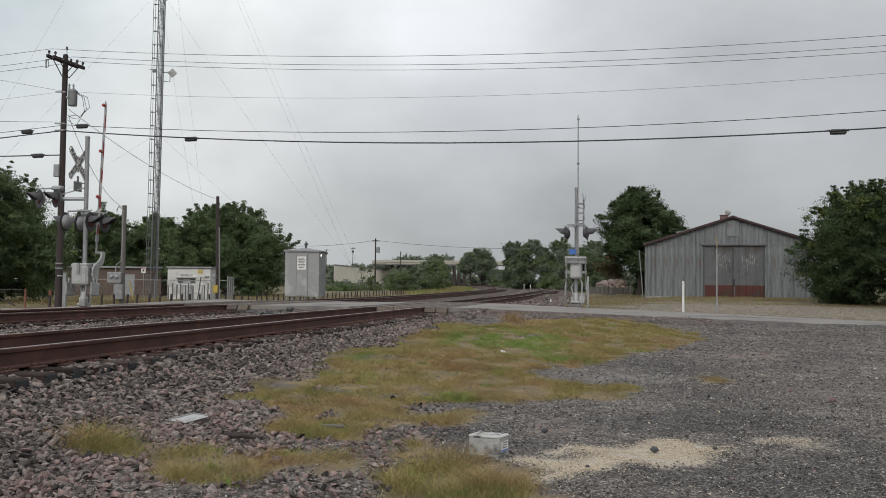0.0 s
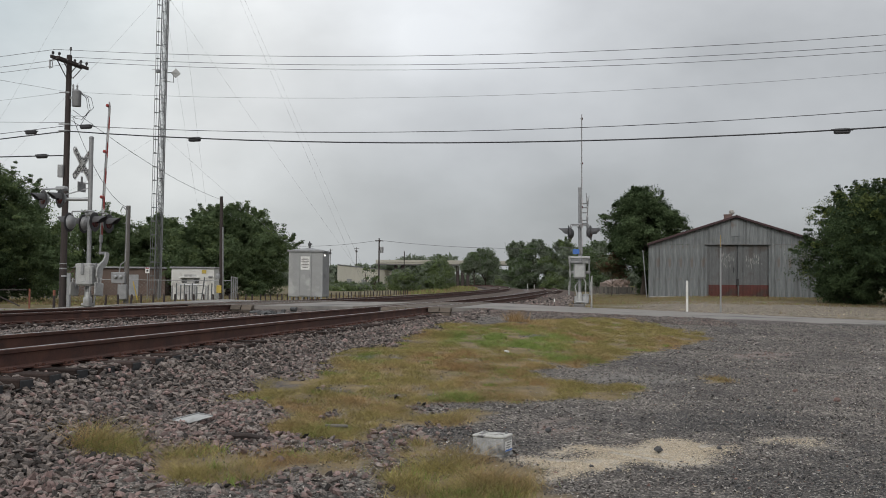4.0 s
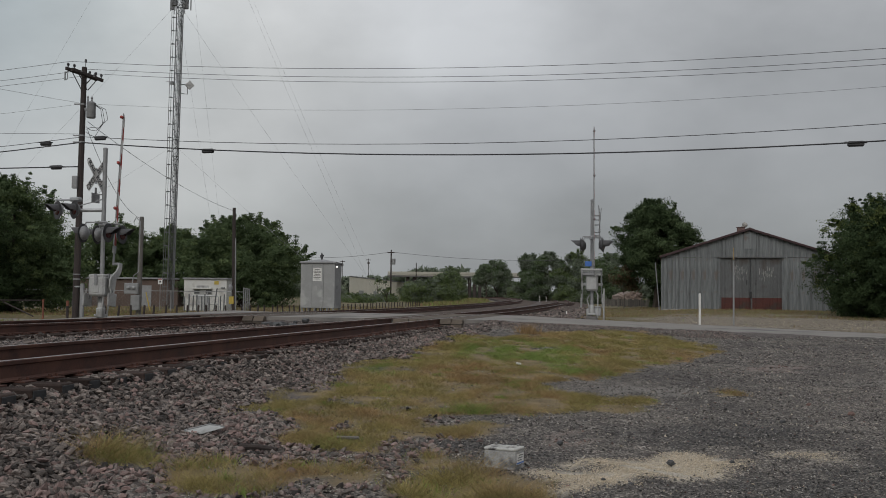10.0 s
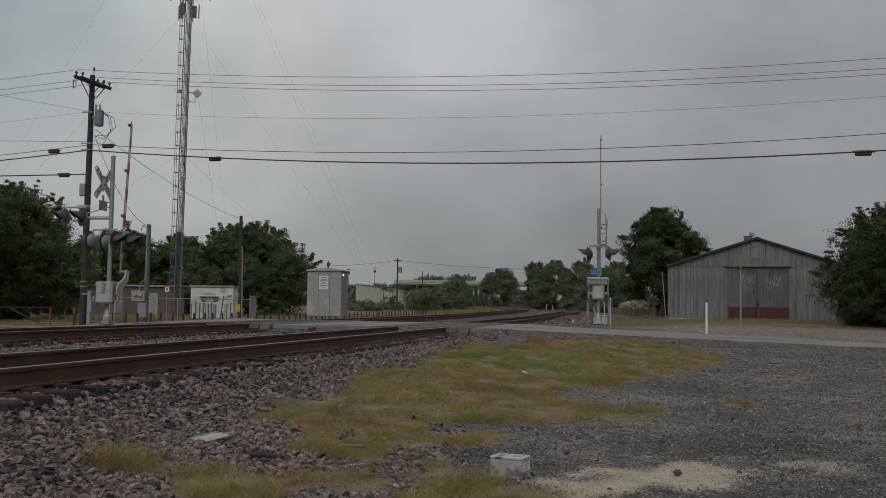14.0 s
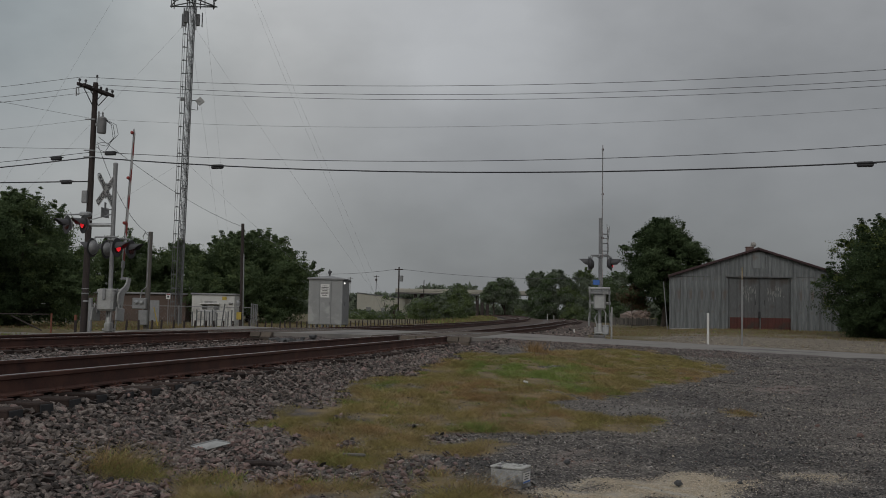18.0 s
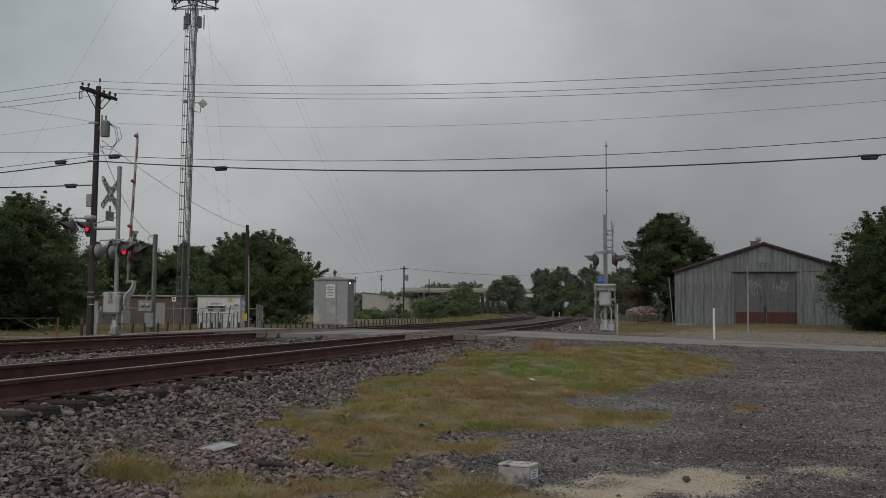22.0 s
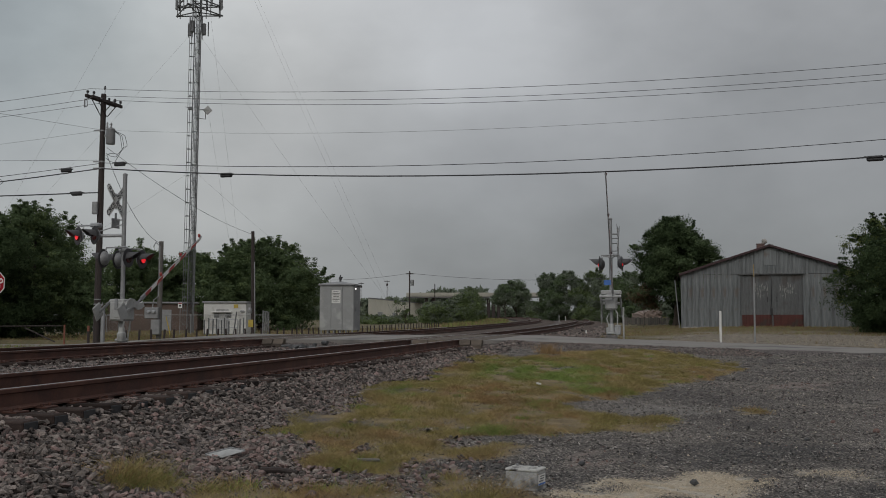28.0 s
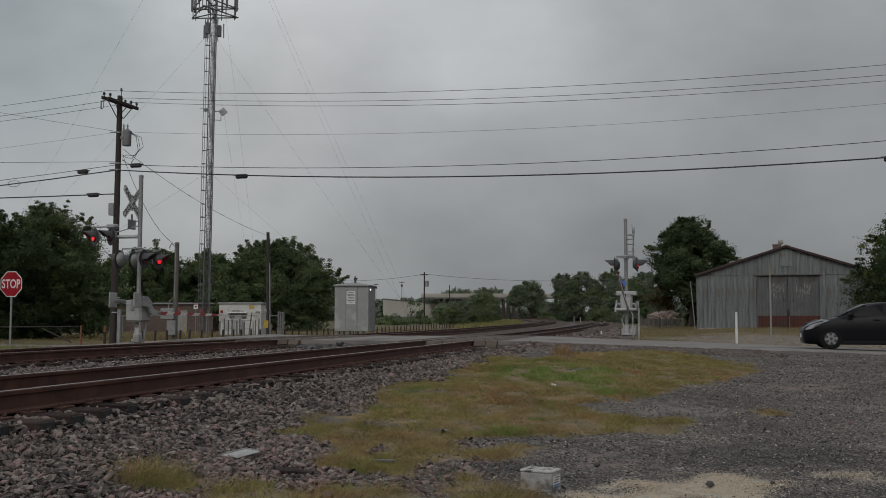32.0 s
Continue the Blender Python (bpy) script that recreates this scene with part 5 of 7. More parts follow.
cable(sagging(POLE + Vector((0.2, 0, 7.92)), (-14.03, 62, 6.68), 0.36, 18), 0.01, M["wire"], "black service wire from pole to pole")
cable(sagging(POLE + Vector((0.2, 0, 7.6)), (-15.84, 50, 5.15), 0.7, 18), 0.01, M["wire"], "black service wire to the meter pole")


lp = POLE - LINE * 5.3
cable([lp + Vector((0.3 * math.cos(a), -0.07 * math.cos(a), 6.75 + 0.13 * math.sin(a))) for a in np.linspace(0, 6.283, 15)], 0.01, M["wire"], "slack loop tied up on the telephone cable", "cable_loop")


def splice(s, z, label):
    p = POLE + LINE * s
    b = thing("cable_splice_box", label, "splice box", pose(p.x, p.y, z, 0, 0, math.degrees(math.atan2(LINE.y, LINE.x))), group="splice boxes")
    part("case", S().box(0, 0, -0.03, 0.5, 0.16, 0.17, 0.04), M["black"], b)
    part("clamp", S().tube([(-0.33, 0, 0.03), (0.33, 0, 0.0)], 0.025, 6), M["black"], b)
    return b


def sag_z(s, z0, sag, zb):
    k = s / SPAN
    return 0.4 + z0 + (zb - z0) * k - sag * 4 * k * (1 - k)


splice(5.75, sag_z(5.75, 7.06, 1.44, 7.76), "black splice box hanging on the thick cable")
splice(0.85, sag_z(0.85, 7.32, 1.4, 8.49), "black splice box hanging near the pole")
splice(28.9, sag_z(28.9, 7.06, 1.44, 7.76), "black splice box hanging on the thick cable")
for s, z in ((-1.75, 7.52), (-1.2, 6.53)):
    splice(s, z, "black splice box hanging on the cable beyond the pole")

old_grey = mat("grey_weathered_pole", (0.15, 0.14, 0.13), (0.085, 0.08, 0.076), 0.9, 0, 5, 40, 0.5, stretch=(5, 5, 0.4))
mp_ = thing("meter_pole", "short grey timber pole with electric meters", "utility pole", pose(-15.93, 50, 0.34))
part("shaft", S().tube([(0, 0, -0.2), (0.05, 0, 4.95)], 0.14, 12, 0, 0.11), old_grey, mp_, smooth=True)
part("meter_cabinet", S().box(-0.3, -0.2, 1.35, 0.7, 0.25, 0.55, 0.03), M["dullzinc"], mp_)
part("breaker_box", S().box(-0.1, -0.2, 0.65, 0.45, 0.22, 0.75, 0.03), M["dullzinc"], mp_)
part("conduit", S().tube([(-0.3, -0.15, 1.6), (-0.25, -0.1, 2.0), (0, -0.1, 2.2), (0.02, -0.1, 4.7), (-0.2, -0.1, 4.9), (-0.3, -0.1, 4.7)], 0.03, 7), M["dullzinc"], mp_, smooth=True)
part("meter", S().lathe([(0.09, 0), (0.09, 0.08), (0.05, 0.11)], 14, pose(-0.42, -0.33, 1.4, 90, 0, 0)).lathe([(0.09, 0), (0.09, 0.08), (0.05, 0.11)], 14, pose(-0.16, -0.33, 1.4, 90, 0, 0)), M["zinc"], mp_)

p2 = thing("utility_pole", "slim dark timber pole with a yellow tag", "utility pole", pose(-13.85, 62, 0.45))
part("shaft", S().tube([(0, 0, -0.2), (-0.1, 0, 6.4)], 0.13, 12, 0, 0.1), M["pole"], p2, smooth=True)
part("yellow_tag", S().box(-0.12, -0.16, 0.68, 0.3, 0.05, 0.46, 0.01), M["yellow"], p2)
part("guard_dome", S().lathe([(0.14, 1.3), (0.15, 1.5), (0.08, 1.66)], 12, pose(-0.2, -0.1, 0)), M["dullzinc"], p2)
part("conduit", S().tube([(0.13, -0.1, 0), (0.05, -0.1, 4.5)], 0.04, 7), M["dullzinc"], p2)

for i, (x, y, h) in enumerate(((-10.2, 152, 8.4), (-6.8, 162, 6.8), (-22.4, 250, 10.9), (-28.9, 250, 10.4))):
    fp = thing("utility_pole", "far timber pole with a crossarm" if i == 0 else "far slim pole beyond the crossing", "utility pole", pose(x, y, 0.3), group="far poles")
    part("shaft", S().tube([(0, 0, 0), (0, 0, h)], 0.13 if i == 0 else 0.08, 8, 0, 0.1 if i == 0 else 0.07), M["pole"], fp)
    if i > 1:
        part("crossarm", S().box(0, 0, h - 0.3, 1.3, 0.12, 0.12, 0.01).box(0, 0, h - 1.1, 0.5, 0.3, 0.5, 0.02), M["pole"], fp)
    if i == 0:
        part("crossarm", S().box(0, 0, h - 0.4, 1.2, 0.12, 0.14, 0.01), M["pole"], fp)
        part("transformer", S().lathe([(0.25, h - 2.2), (0.28, h - 1.4), (0.2, h - 1.3)], 10, pose(0.4, 0, 0)), M["dullzinc"], fp)
cable(sagging((-10.2, 152, 8.4), (38, 150, 9.5), 1.6), 0.025, M["thinwire"], "far thin wire above the tracks")
cable(sagging((-10.2, 152, 8.4), (-30, 160, 8.0), 0.6), 0.025, M["thinwire"], "far thin wire above the tracks")


# ---- metal shed ----
def ribbed(w, low, top_a, top_b, pitch=0.3, depth=0.035):
    """A ribbed sheet in x and z that faces -y; its top runs from top_a to top_b."""
    xs_ = [0.0]
    x = pitch / 2
    while x < w - 0.06:
        xs_ += [x - 0.05, x - 0.025, x + 0.025, x + 0.05]
        x += pitch
    xs_.append(w)
    v = []
    for i, x in enumerate(xs_):
        k = (i - 1) % 4
        y = -depth if 0 < i < len(xs_) - 1 and k in (1, 2) else 0.0
        v += [(x, y, low), (x, y, top_a + (top_b - top_a) * x / w)]
    n = len(v)
    v += [(a, 0.03, c) for a, b, c in v]
    f = []
    for i in range(len(xs_) - 1):
        a = 2 * i
        f += [(a, a + 2, a + 3, a + 1), (a + n, a + n + 1, a + n + 3, a + n + 2), (a + 1, a + 3, a + n + 3, a + n + 1), (a, a + n, a + n + 2, a + 2)]
    m = len(xs_) * 2 - 2
    f += [(0, 1, n + 1, n), (m, m + n, m + n + 1, m + 1)]
    return S().add(v, f)


def metal_shed():
    t = thing("metal_shed", "grey ribbed metal shed with red-bottomed double doors", "shed", pose(15.06, 75, 0.72, 0, 0, -12))
    W_, eave, peak = 12.6, 4.02, 6.05
    d0, d1 = 4.22, 8.57

    def roof_at(x):
        return peak - (peak - eave) * abs(x - W_ / 2) / (W_ / 2)

    edges = [0, 0.85, 1.65, 2.45, 3.25, d0]
    cols = edges + [d0 + (d1 - d0) * k / 5 for k in range(1, 6)] + [W_ - q for q in edges[-2::-1]]
    for a, b in zip(cols, cols[1:]):
        if not (d0 - 0.01 <= a and b <= d1 + 0.01):
            part("wall_sheet", ribbed(b - a - 0.012, 0.0, 3.93, 3.93), M["tin"], t, at=pose(a, 0, 0))
        top_a, top_b = roof_at(a) - 0.05, roof_at(b) - 0.05
        if a < W_ / 2 < b:
            part("gable_sheet", ribbed(W_ / 2 - a - 0.012, 3.95, top_a, peak - 0.05), M["tin"], t, at=pose(a, -0.012, 0))
            part("gable_sheet", ribbed(b - W_ / 2 - 0.012, 3.95, peak - 0.05, top_b), M["tin"], t, at=pose(W_ / 2, -0.012, 0))
        else:
            part("gable_sheet", ribbed(b - a - 0.012, 3.95, max(top_a, 3.98), max(top_b, 3.98)), M["tin"], t, at=pose(a, -0.012, 0))
    for a, b in ((0, d0), (d1, W_)):
        part("lap_seam", S().box((a + b) / 2, -0.042, 2.2, b - a - 0.05, 0.008, 0.014, 0.002), M["tin"], t)
    part("side_wall", S().box(0.05, 8, 2.0, 0.1, 16, 4.0, 0.01), M["tin"], t)
    part("side_wall", S().box(W_ - 0.05, 8, 2.0, 0.1, 16, 4.0, 0.01), M["tin"], t)
    part("rear_wall", S().prism([(0, 0), (W_, 0), (W_, eave - 0.05), (W_ / 2, peak - 0.08), (0, eave - 0.05)], 0.1, pose(0, 16, 0)), M["tin"], t)
    for sx in (-1, 1):
        run_ = math.hypot(W_ / 2 + 0.12, (peak - eave) * (1 + 0.24 / W_))
        tilt = math.degrees(math.atan2(peak - eave, W_ / 2))
        at = pose(W_ / 2, 8, peak + 0.02, 0, sx * tilt, 0)
        part("roof", S().box(sx * run_ / 2, 0, 0, run_, 16.6, 0.05, 0.01), M["roof"], t, at=at)
        part("fascia", S().box(sx * run_ / 2, -8.34, -0.06, run_, 0.04, 0.15, 0.01), M["maroon"], t, "dark red roof-edge trim", at)
    # sliding doors
    for k, x in enumerate((d0, (d0 + d1) / 2)):
        w = (d1 - d0) / 2
        dr = part("door", ribbed(w - 0.03, 1.0, 3.9, 3.9, 0.24, 0.025), M["tindoor"], t, "dull metal sliding door with a red lower panel", pose(x + 0.015, 0.1, 0))
        part("lower_panel", ribbed(w - 0.03, 0.03, 1.0, 1.0, 0.24, 0.025), M["shedred"], dr, at=pose(0, -0.006, 0))
        part("stile", S().box(0.05, -0.045, 1.95, 0.08, 0.04, 3.8, 0.008), M["tindoor"], dr)
        part("handle", S().box((w - 0.3) if k == 0 else 0.35, -0.06, 2.1, 0.05, 0.05, 0.4, 0.01), M["black"], dr)
        rr = random.Random(7 + k)
        for i in range(34):
            x_, z_ = rr.uniform(0.85, w - 0.15) if k == 0 else rr.uniform(0.5, w - 0.4), rr.choice((3.15, 3.0, 2.85, 2.6)) + rr.uniform(-0.25, 0.12)
            fat, long_ = rr.uniform(0.01, 0.045), rr.uniform(0.04, 0.26)
            blot = [(x_ + fat * rr.uniform(0.5, 1.2) * math.cos(a), z_ + long_ * rr.uniform(0.5, 1.2) * math.sin(a)) for a in np.linspace(0, 5.7, 11)]
            part("peeled_paint", S().prism(blot, 0.004), M["peel"], dr, at=pose(0, -0.031 - 0.0006 * i, 0))
    part("door_chain", S().box((d0 + d1) / 2, -0.03, 1.2, 0.16, 0.05, 0.5, 0.02), M["black"], t)
    part("door_track", S().box((d0 + d1) / 2, -0.04, 3.95, d1 - d0 + 0.3, 0.12, 0.09, 0.01), M["tindoor"], t)
    part("patch_sheet", S().box(W_ / 2 + 0.05, -0.062, 5.2, 0.8, 0.006, 1.25, 0.002).box(W_ / 2 - 0.36, -0.07, 5.2, 0.03, 0.012, 1.25, 0.002).box(W_ / 2 + 0.46, -0.07, 5.15, 0.03, 0.012, 1.15, 0.002), M["tin"], t, "paler patch sheet under the ridge")
    vent = part("roof_vent", S().box(W_ / 2 - 0.55, 0.6, peak - 0.03, 0.56, 0.5, 0.3, 0.03).box(W_ / 2 - 0.55, 0.6, peak + 0.13, 0.64, 0.56, 0.04, 0.01), M["roof"], t, "rusty roof ventilator")
    part("turbine", S().lathe([(0.12, 0), (0.12, 0.12), (0.19, 0.2), (0.21, 0.32), (0.15, 0.42), (0.05, 0.46)], 14, pose(W_ / 2 - 0.45, 0.6, peak + 0.1, 0, 38, 0)), M["concrete"], vent, smooth=True)
    part("ridge_cap", S().prism([(-0.28, -0.06), (0, 0.035), (0.28, -0.06), (0.28, -0.1), (0, -0.01), (-0.28, -0.1)], 16.7, pose(W_ / 2, 8, peak + 0.05)), M["cab"], t, "pale ridge flashing")
    part("footing", S().box(d0 / 2, -0.05, 0.04, d0, 0.16, 0.12, 0.03).box((d1 + W_) / 2, -0.05, 0.03, W_ - d1, 0.14, 0.1, 0.03), M["peel"], t, "crumbling white footing")
    part("downpipe", S().tube([(-0.12, 0.1, 0), (-0.42, 0.1, 3.55)], 0.035, 8), M["dullzinc"], t)
    part("sill_rubble", S().box(1.2, -0.2, 0.05, 2.2, 0.25, 0.14, 0.04), M["concrete"], t)
    return t


metal_shed()

# ---- signal equipment cabinet ----
cabn = thing("equipment_cabinet", "silver sheet-metal signal cabinet on short legs", "cabinet", pose(-7.62, 55.9, 0.53, 0, 0, -4) @ Matrix.Diagonal((0.955, 1, 1.07, 1)))
part("body", S().box(0, 0, 1.38, 1.98, 1.95, 2.3, 0.02), M["cab"], cabn)
part("roof", S().add([(-1.06, -1.06, 2.53), (1.06, -1.06, 2.53), (1.06, 1.06, 2.53), (-1.06, 1.06, 2.53), (-1.06, -1.06, 2.6), (1.06, -1.06, 2.6), (1.06, 1.06, 2.6), (-1.06, 1.06, 2.6), (-0.12, 0, 2.76), (0.12, 0, 2.76)], [(0, 3, 2, 1), (0, 1, 5, 4), (1, 2, 6, 5), (2, 3, 7, 6), (3, 0, 4, 7), (4, 5, 9, 8), (5, 6, 9), (6, 7, 8, 9), (7, 4, 8)]), M["dullzinc"], cabn)
part("roof_vent", S().lathe([(0.06, 2.72), (0.06, 2.86), (0.09, 2.88), (0.1, 2.98), (0.05, 3.02), (0.03, 3.1)], 12).box(0.08, 0, 2.96, 0.12, 0.06, 0.08, 0.02), M["hood"], cabn)
for x in (-0.33, 0.33):
    part("door_seam", S().box(x, -0.985, 1.38, 0.03, 0.03, 2.2, 0.006), M["dullzinc"], cabn)
dr = part("door", S().box(0, -0.982, 1.36, 0.62, 0.02, 2.12, 0.006), M["cab"], cabn)
part("handle", S().box(0.24, -1.0, 1.3, 0.04, 0.04, 0.18, 0.01), M["dullzinc"], dr)
nt_ = part("notice", S().box(-0.03, -1.0, 1.95, 0.52, 0.01, 0.68, 0.003), M["white"], cabn, "white notice with dark print")
for i in range(7):
    part("print_bar", S().box(-0.03, -1.008, 2.2 - 0.08 * i, 0.42 if i % 3 else 0.3, 0.006, 0.034, 0.001), M["pier"], nt_)
for x in (-0.9, -0.54, -0.18, 0.18, 0.54, 0.9):
    part("leg", S().box(x, -0.9, 0.1, 0.08, 0.08, 0.3, 0.01), M["dullzinc"], cabn)
    part("leg", S().box(x, 0.9, 0.1, 0.08, 0.08, 0.3, 0.01), M["dullzinc"], cabn)
part("side_lamp", S().lathe([(0.045, 0), (0.042, 0.03), (0.025, 0.05), (0.01, 0.055)], 14, pose(1.0, -0.55, 2.36, 0, 90, 0)), mat("lit_white_lamp", (1.0, 0.98, 0.94), None, 0.4, 0, 6, 60, 0.0, emit=2.2), cabn, "lit round white lamp")
part("side_hasp", S().box(1.01, -0.4, 1.3, 0.04, 0.06, 0.2, 0.01), M["dullzinc"], cabn)

# ---- mast site: shelter, brown building, lattice mast, fence ----
sh = thing("equipment_shelter", "small white equipment shelter with a grey roof edge", "shelter", pose(-17.65, 71.2, 0.2) @ Matrix.Diagonal((0.92, 1, 1, 1)))
part("body", S().box(0, 0, 1.16, 3.25, 2.4, 2.32, 0.02), M["shelter"], sh)
part("roof", S().box(0, 0, 2.38, 3.45, 2.6, 0.12, 0.02), M["dullzinc"], sh)
part("door", S().box(-0.2, -1.21, 0.95, 0.95, 0.04, 1.9, 0.01), M["alu"], sh)
for x in (-0.62, 0.28):
    vt = part("vent_louvre", S().box(x, -1.22, 1.45, 0.42, 0.05, 0.3, 0.01), M["dullzinc"], sh)
    for i in range(4):
        part("slat", S().box(x, -1.255, 1.35 + 0.07 * i, 0.38, 0.02, 0.03, 0.004), M["black"], vt)
part("canopy", S().box(-0.2, -1.35, 1.7, 1.5, 0.3, 0.06, 0.01), M["white"], sh)
part("yellow_sign", S().box(0.85, -1.215, 2.1, 0.34, 0.02, 0.25, 0.004), M["yellow"], sh)
part("lamp_box", S().box(1.35, -1.25, 1.75, 0.3, 0.12, 0.12, 0.02), M["dullzinc"], sh)

bb = thing("brown_building", "low brown building behind the mast site", "building", pose(-28.6, 86, 0.2))
part("wall", S().box(0, 0, 1.25, 10.5, 5, 2.5, 0.02), M["brick"], bb)
part("roof", S().box(0, 0, 2.58, 10.9, 5.4, 0.14, 0.02), M["dullzinc"], bb)
part("door", S().box(2.6, -2.52, 1.0, 0.9, 0.05, 2.0, 0.01), M["dullzinc"], bb)
part("wall_unit", S().box(-4.2, -2.6, 1.9, 0.7, 0.3, 0.5, 0.02), M["white"], bb)
wn = part("window", S().box(-1.0, -2.52, 1.5, 1.1, 0.05, 0.8, 0.01), M["white"], bb)
part("pane", S().box(-1.0, -2.55, 1.5, 0.95, 0.02, 0.66, 0.004), M["glass"], wn)

TOWER = Vector((-21.5, 75, 0.2))
tw = thing("lattice_mast", "tall guyed steel lattice mast with antennas", "radio mast", pose(*TOWER))
MAST_LEAN = 0.009
legs3 = [Vector((math.cos(a), math.sin(a), 0)) * 0.29 for a in (radians(85), radians(215), radians(330))]
for p in legs3:
    part("leg", S().tube([p, p + Vector((40 * MAST_LEAN, 0, 40))], 0.042, 8), M["maststeel"], tw)
PITCH = 0.42
for k in range(3):
    a, b = legs3[k], legs3[(k + 1) % 3]
    level = S().tube([a, b], 0.016, 4).mesh("horizontal_brace", M["maststeel"])
    slants = [S().tube([s0, s1 + Vector((0, 0, PITCH))], 0.015, 4).mesh("diagonal_brace", M["maststeel"]) for s0, s1 in ((b, a), (a, b))]
    for i in range(76):
        z_ = 0.3 + i * PITCH
        if i % 3 == 0:
            part("horizontal_brace", level, None, tw, at=pose(z_ * MAST_LEAN, 0, z_))
        part("diagonal_brace", slants[i % 2], None, tw, at=pose(z_ * MAST_LEAN, 0, z_))
# cable tray on stand-off brackets, with its bundle of feeders
tray = part("cable_tray", S().tube([(-0.62, -0.1, 0), (-0.62 + 24 * MAST_LEAN, -0.1, 24)], 0.022, 5).tube([(-0.56, 0.2, 0), (-0.56 + 24 * MAST_LEAN, 0.2, 24)], 0.018, 5), M["maststeel"], tw)
for i in range(23):
    z_ = 0.8 + 1.02 * i
    part("stand_off", S().box(-0.42 + z_ * MAST_LEAN, -0.06, z_, 0.42, 0.05, 0.05, 0.008).box(-0.5 + z_ * MAST_LEAN, 0.05, z_ + 0.05, 0.16, 0.3, 0.04, 0.008), M["maststeel"], tray)
part("junction_housing", S().box(-0.42 + 17.2 * MAST_LEAN, -0.1, 17.2, 0.26, 0.2, 0.24, 0.03).tube([(-0.85 + 17.3 * MAST_LEAN, -0.1, 17.32), (-0.4 + 17.3 * MAST_LEAN, -0.1, 17.25)], 0.02, 5), M["maststeel"], tw)
for q in (-0.12, 0.0, 0.1):
    part("feeder_cable", S().tube([(q * 0.8, -0.2, 0), (q * 0.8 + 25 * MAST_LEAN, -0.2, 25)], 0.022, 5), M["wire"], tw)
dish = part("link_antenna", S().box(0, 0, 0, 0.5, 0.14, 0.5, 0.03), M["alu"], tw, "square link antenna set on its corner", pose(1.12, -0.3, 17.0, 0, 45, 20))
part("antenna_arm", S().tube([(0.38, 0, 17.1), (1.05, -0.2, 17.1)], 0.035, 6).tube([(0.38, 0, 16.45), (0.92, -0.15, 16.35), (0.92, -0.15, 17.2)], 0.03, 6), M["maststeel"], tw)
for a in (20, 140, 260):
    c, s_ = math.cos(radians(a)), math.sin(radians(a))
    rru = part("radio_unit", S().box(0.62 * c, 0.62 * s_, 23.4, 0.3, 0.24, 0.9, 0.03), M["maststeel"], tw)
    part("mounting_pipe", S().tube([(0.5 * c, 0.5 * s_, 22.6), (0.5 * c, 0.5 * s_, 24.4)], 0.04, 6), M["zinc"], rru)
    part("whip", S().tube([(0.95 * c, 0.95 * s_, 22.9), (0.95 * c, 0.95 * s_, 24.0)], 0.045, 6), M["maststeel"], rru)
for k in range(3):
    a0, a1 = radians(30 + 120 * k), radians(150 + 120 * k)
    p, q = Vector((math.cos(a0), math.sin(a0), 0)) * 2.1, Vector((math.cos(a1), math.sin(a1), 0)) * 2.1
    fr = S()
    for z in (24.7, 25.4):
        fr.tube([p + Vector((0, 0, z)), q + Vector((0, 0, z))], 0.05, 6)
    fr.tube([(0, 0, 24.7), p + Vector((0, 0, 24.7))], 0.045, 6).tube([(0, 0, 25.4), p + Vector((0, 0, 25.4))], 0.045, 6).tube([(0, 0, 25.4), (p + q) / 2 + Vector((0, 0, 24.7))], 0.04, 6)
    fm = part("antenna_frame", fr, M["maststeel"], tw)
    for j in range(4):
        w = p.lerp(q, 0.08 + 0.28 * j)
        part("panel_antenna", S().box(w.x * 1.06, w.y * 1.06, 26.0, 0.15, 0.12, 1.7, 0.03).tube([(w.x, w.y, 24.5), (w.x, w.y, 26.9)], 0.035, 6), M["maststeel"], fm)
for z, ax, ay in ((23.4, -5.0, 76), (23.4, -42.0, 74), (36, -5.6, 74), (36.5, -5.2, 76), (33, -24.6, 108), (23.2, -25.6, 110), (12.5, -6.8, 75.5), (12.5, -41.0, 74), (36, -41.5, 76)):
    a = TOWER + Vector((0, 0, z))
    cable(sagging(a, (ax, ay, 0.4), 0.25, 10), 0.0055, M["guysteel"], "thin guy wire of the lattice mast", "guy_wire")


def chain_fence(x0, y0, x1, y1, z, high, bays, gap=0.26):
    a, b = Vector((x0, y0, z)), Vector((x1, y1, z))
    d = b - a
    t = thing("chain_link_fence", "grey chain-link fence round the mast site", "fence", pose(x0, y0, z, 0, 0, math.degrees(math.atan2(d.y, d.x))), group="fence runs")
    L_ = d.length
    for i in range(bays + 1):
        part("post", S().tube([(L_ * i / bays, 0, -0.2), (L_ * i / bays, 0, high + 0.05)], 0.038, 8), M["dullzinc"], t)
    part("top_rail", S().tube([(0, 0, high), (L_, 0, high)], 0.026, 6), M["dullzinc"], t)
    net = S()
    n = int((L_ + high) / gap)
    for i in range(n):
        u0 = i * gap - high
        for sg in (0, 1):
            p0, p1 = max(u0, 0), min(u0 + high, L_)
            if p1 - p0 > 0.05:
                z0, z1 = p0 - u0, p1 - u0
                if sg:
                    z0, z1 = high - z0, high - z1
                net.tube([(p0, 0.03, z0), (p1, 0.03, z1)], 0.0028, 3, cap=False)
    part("wire_mesh", net, M["dullzinc"], t)
    return t


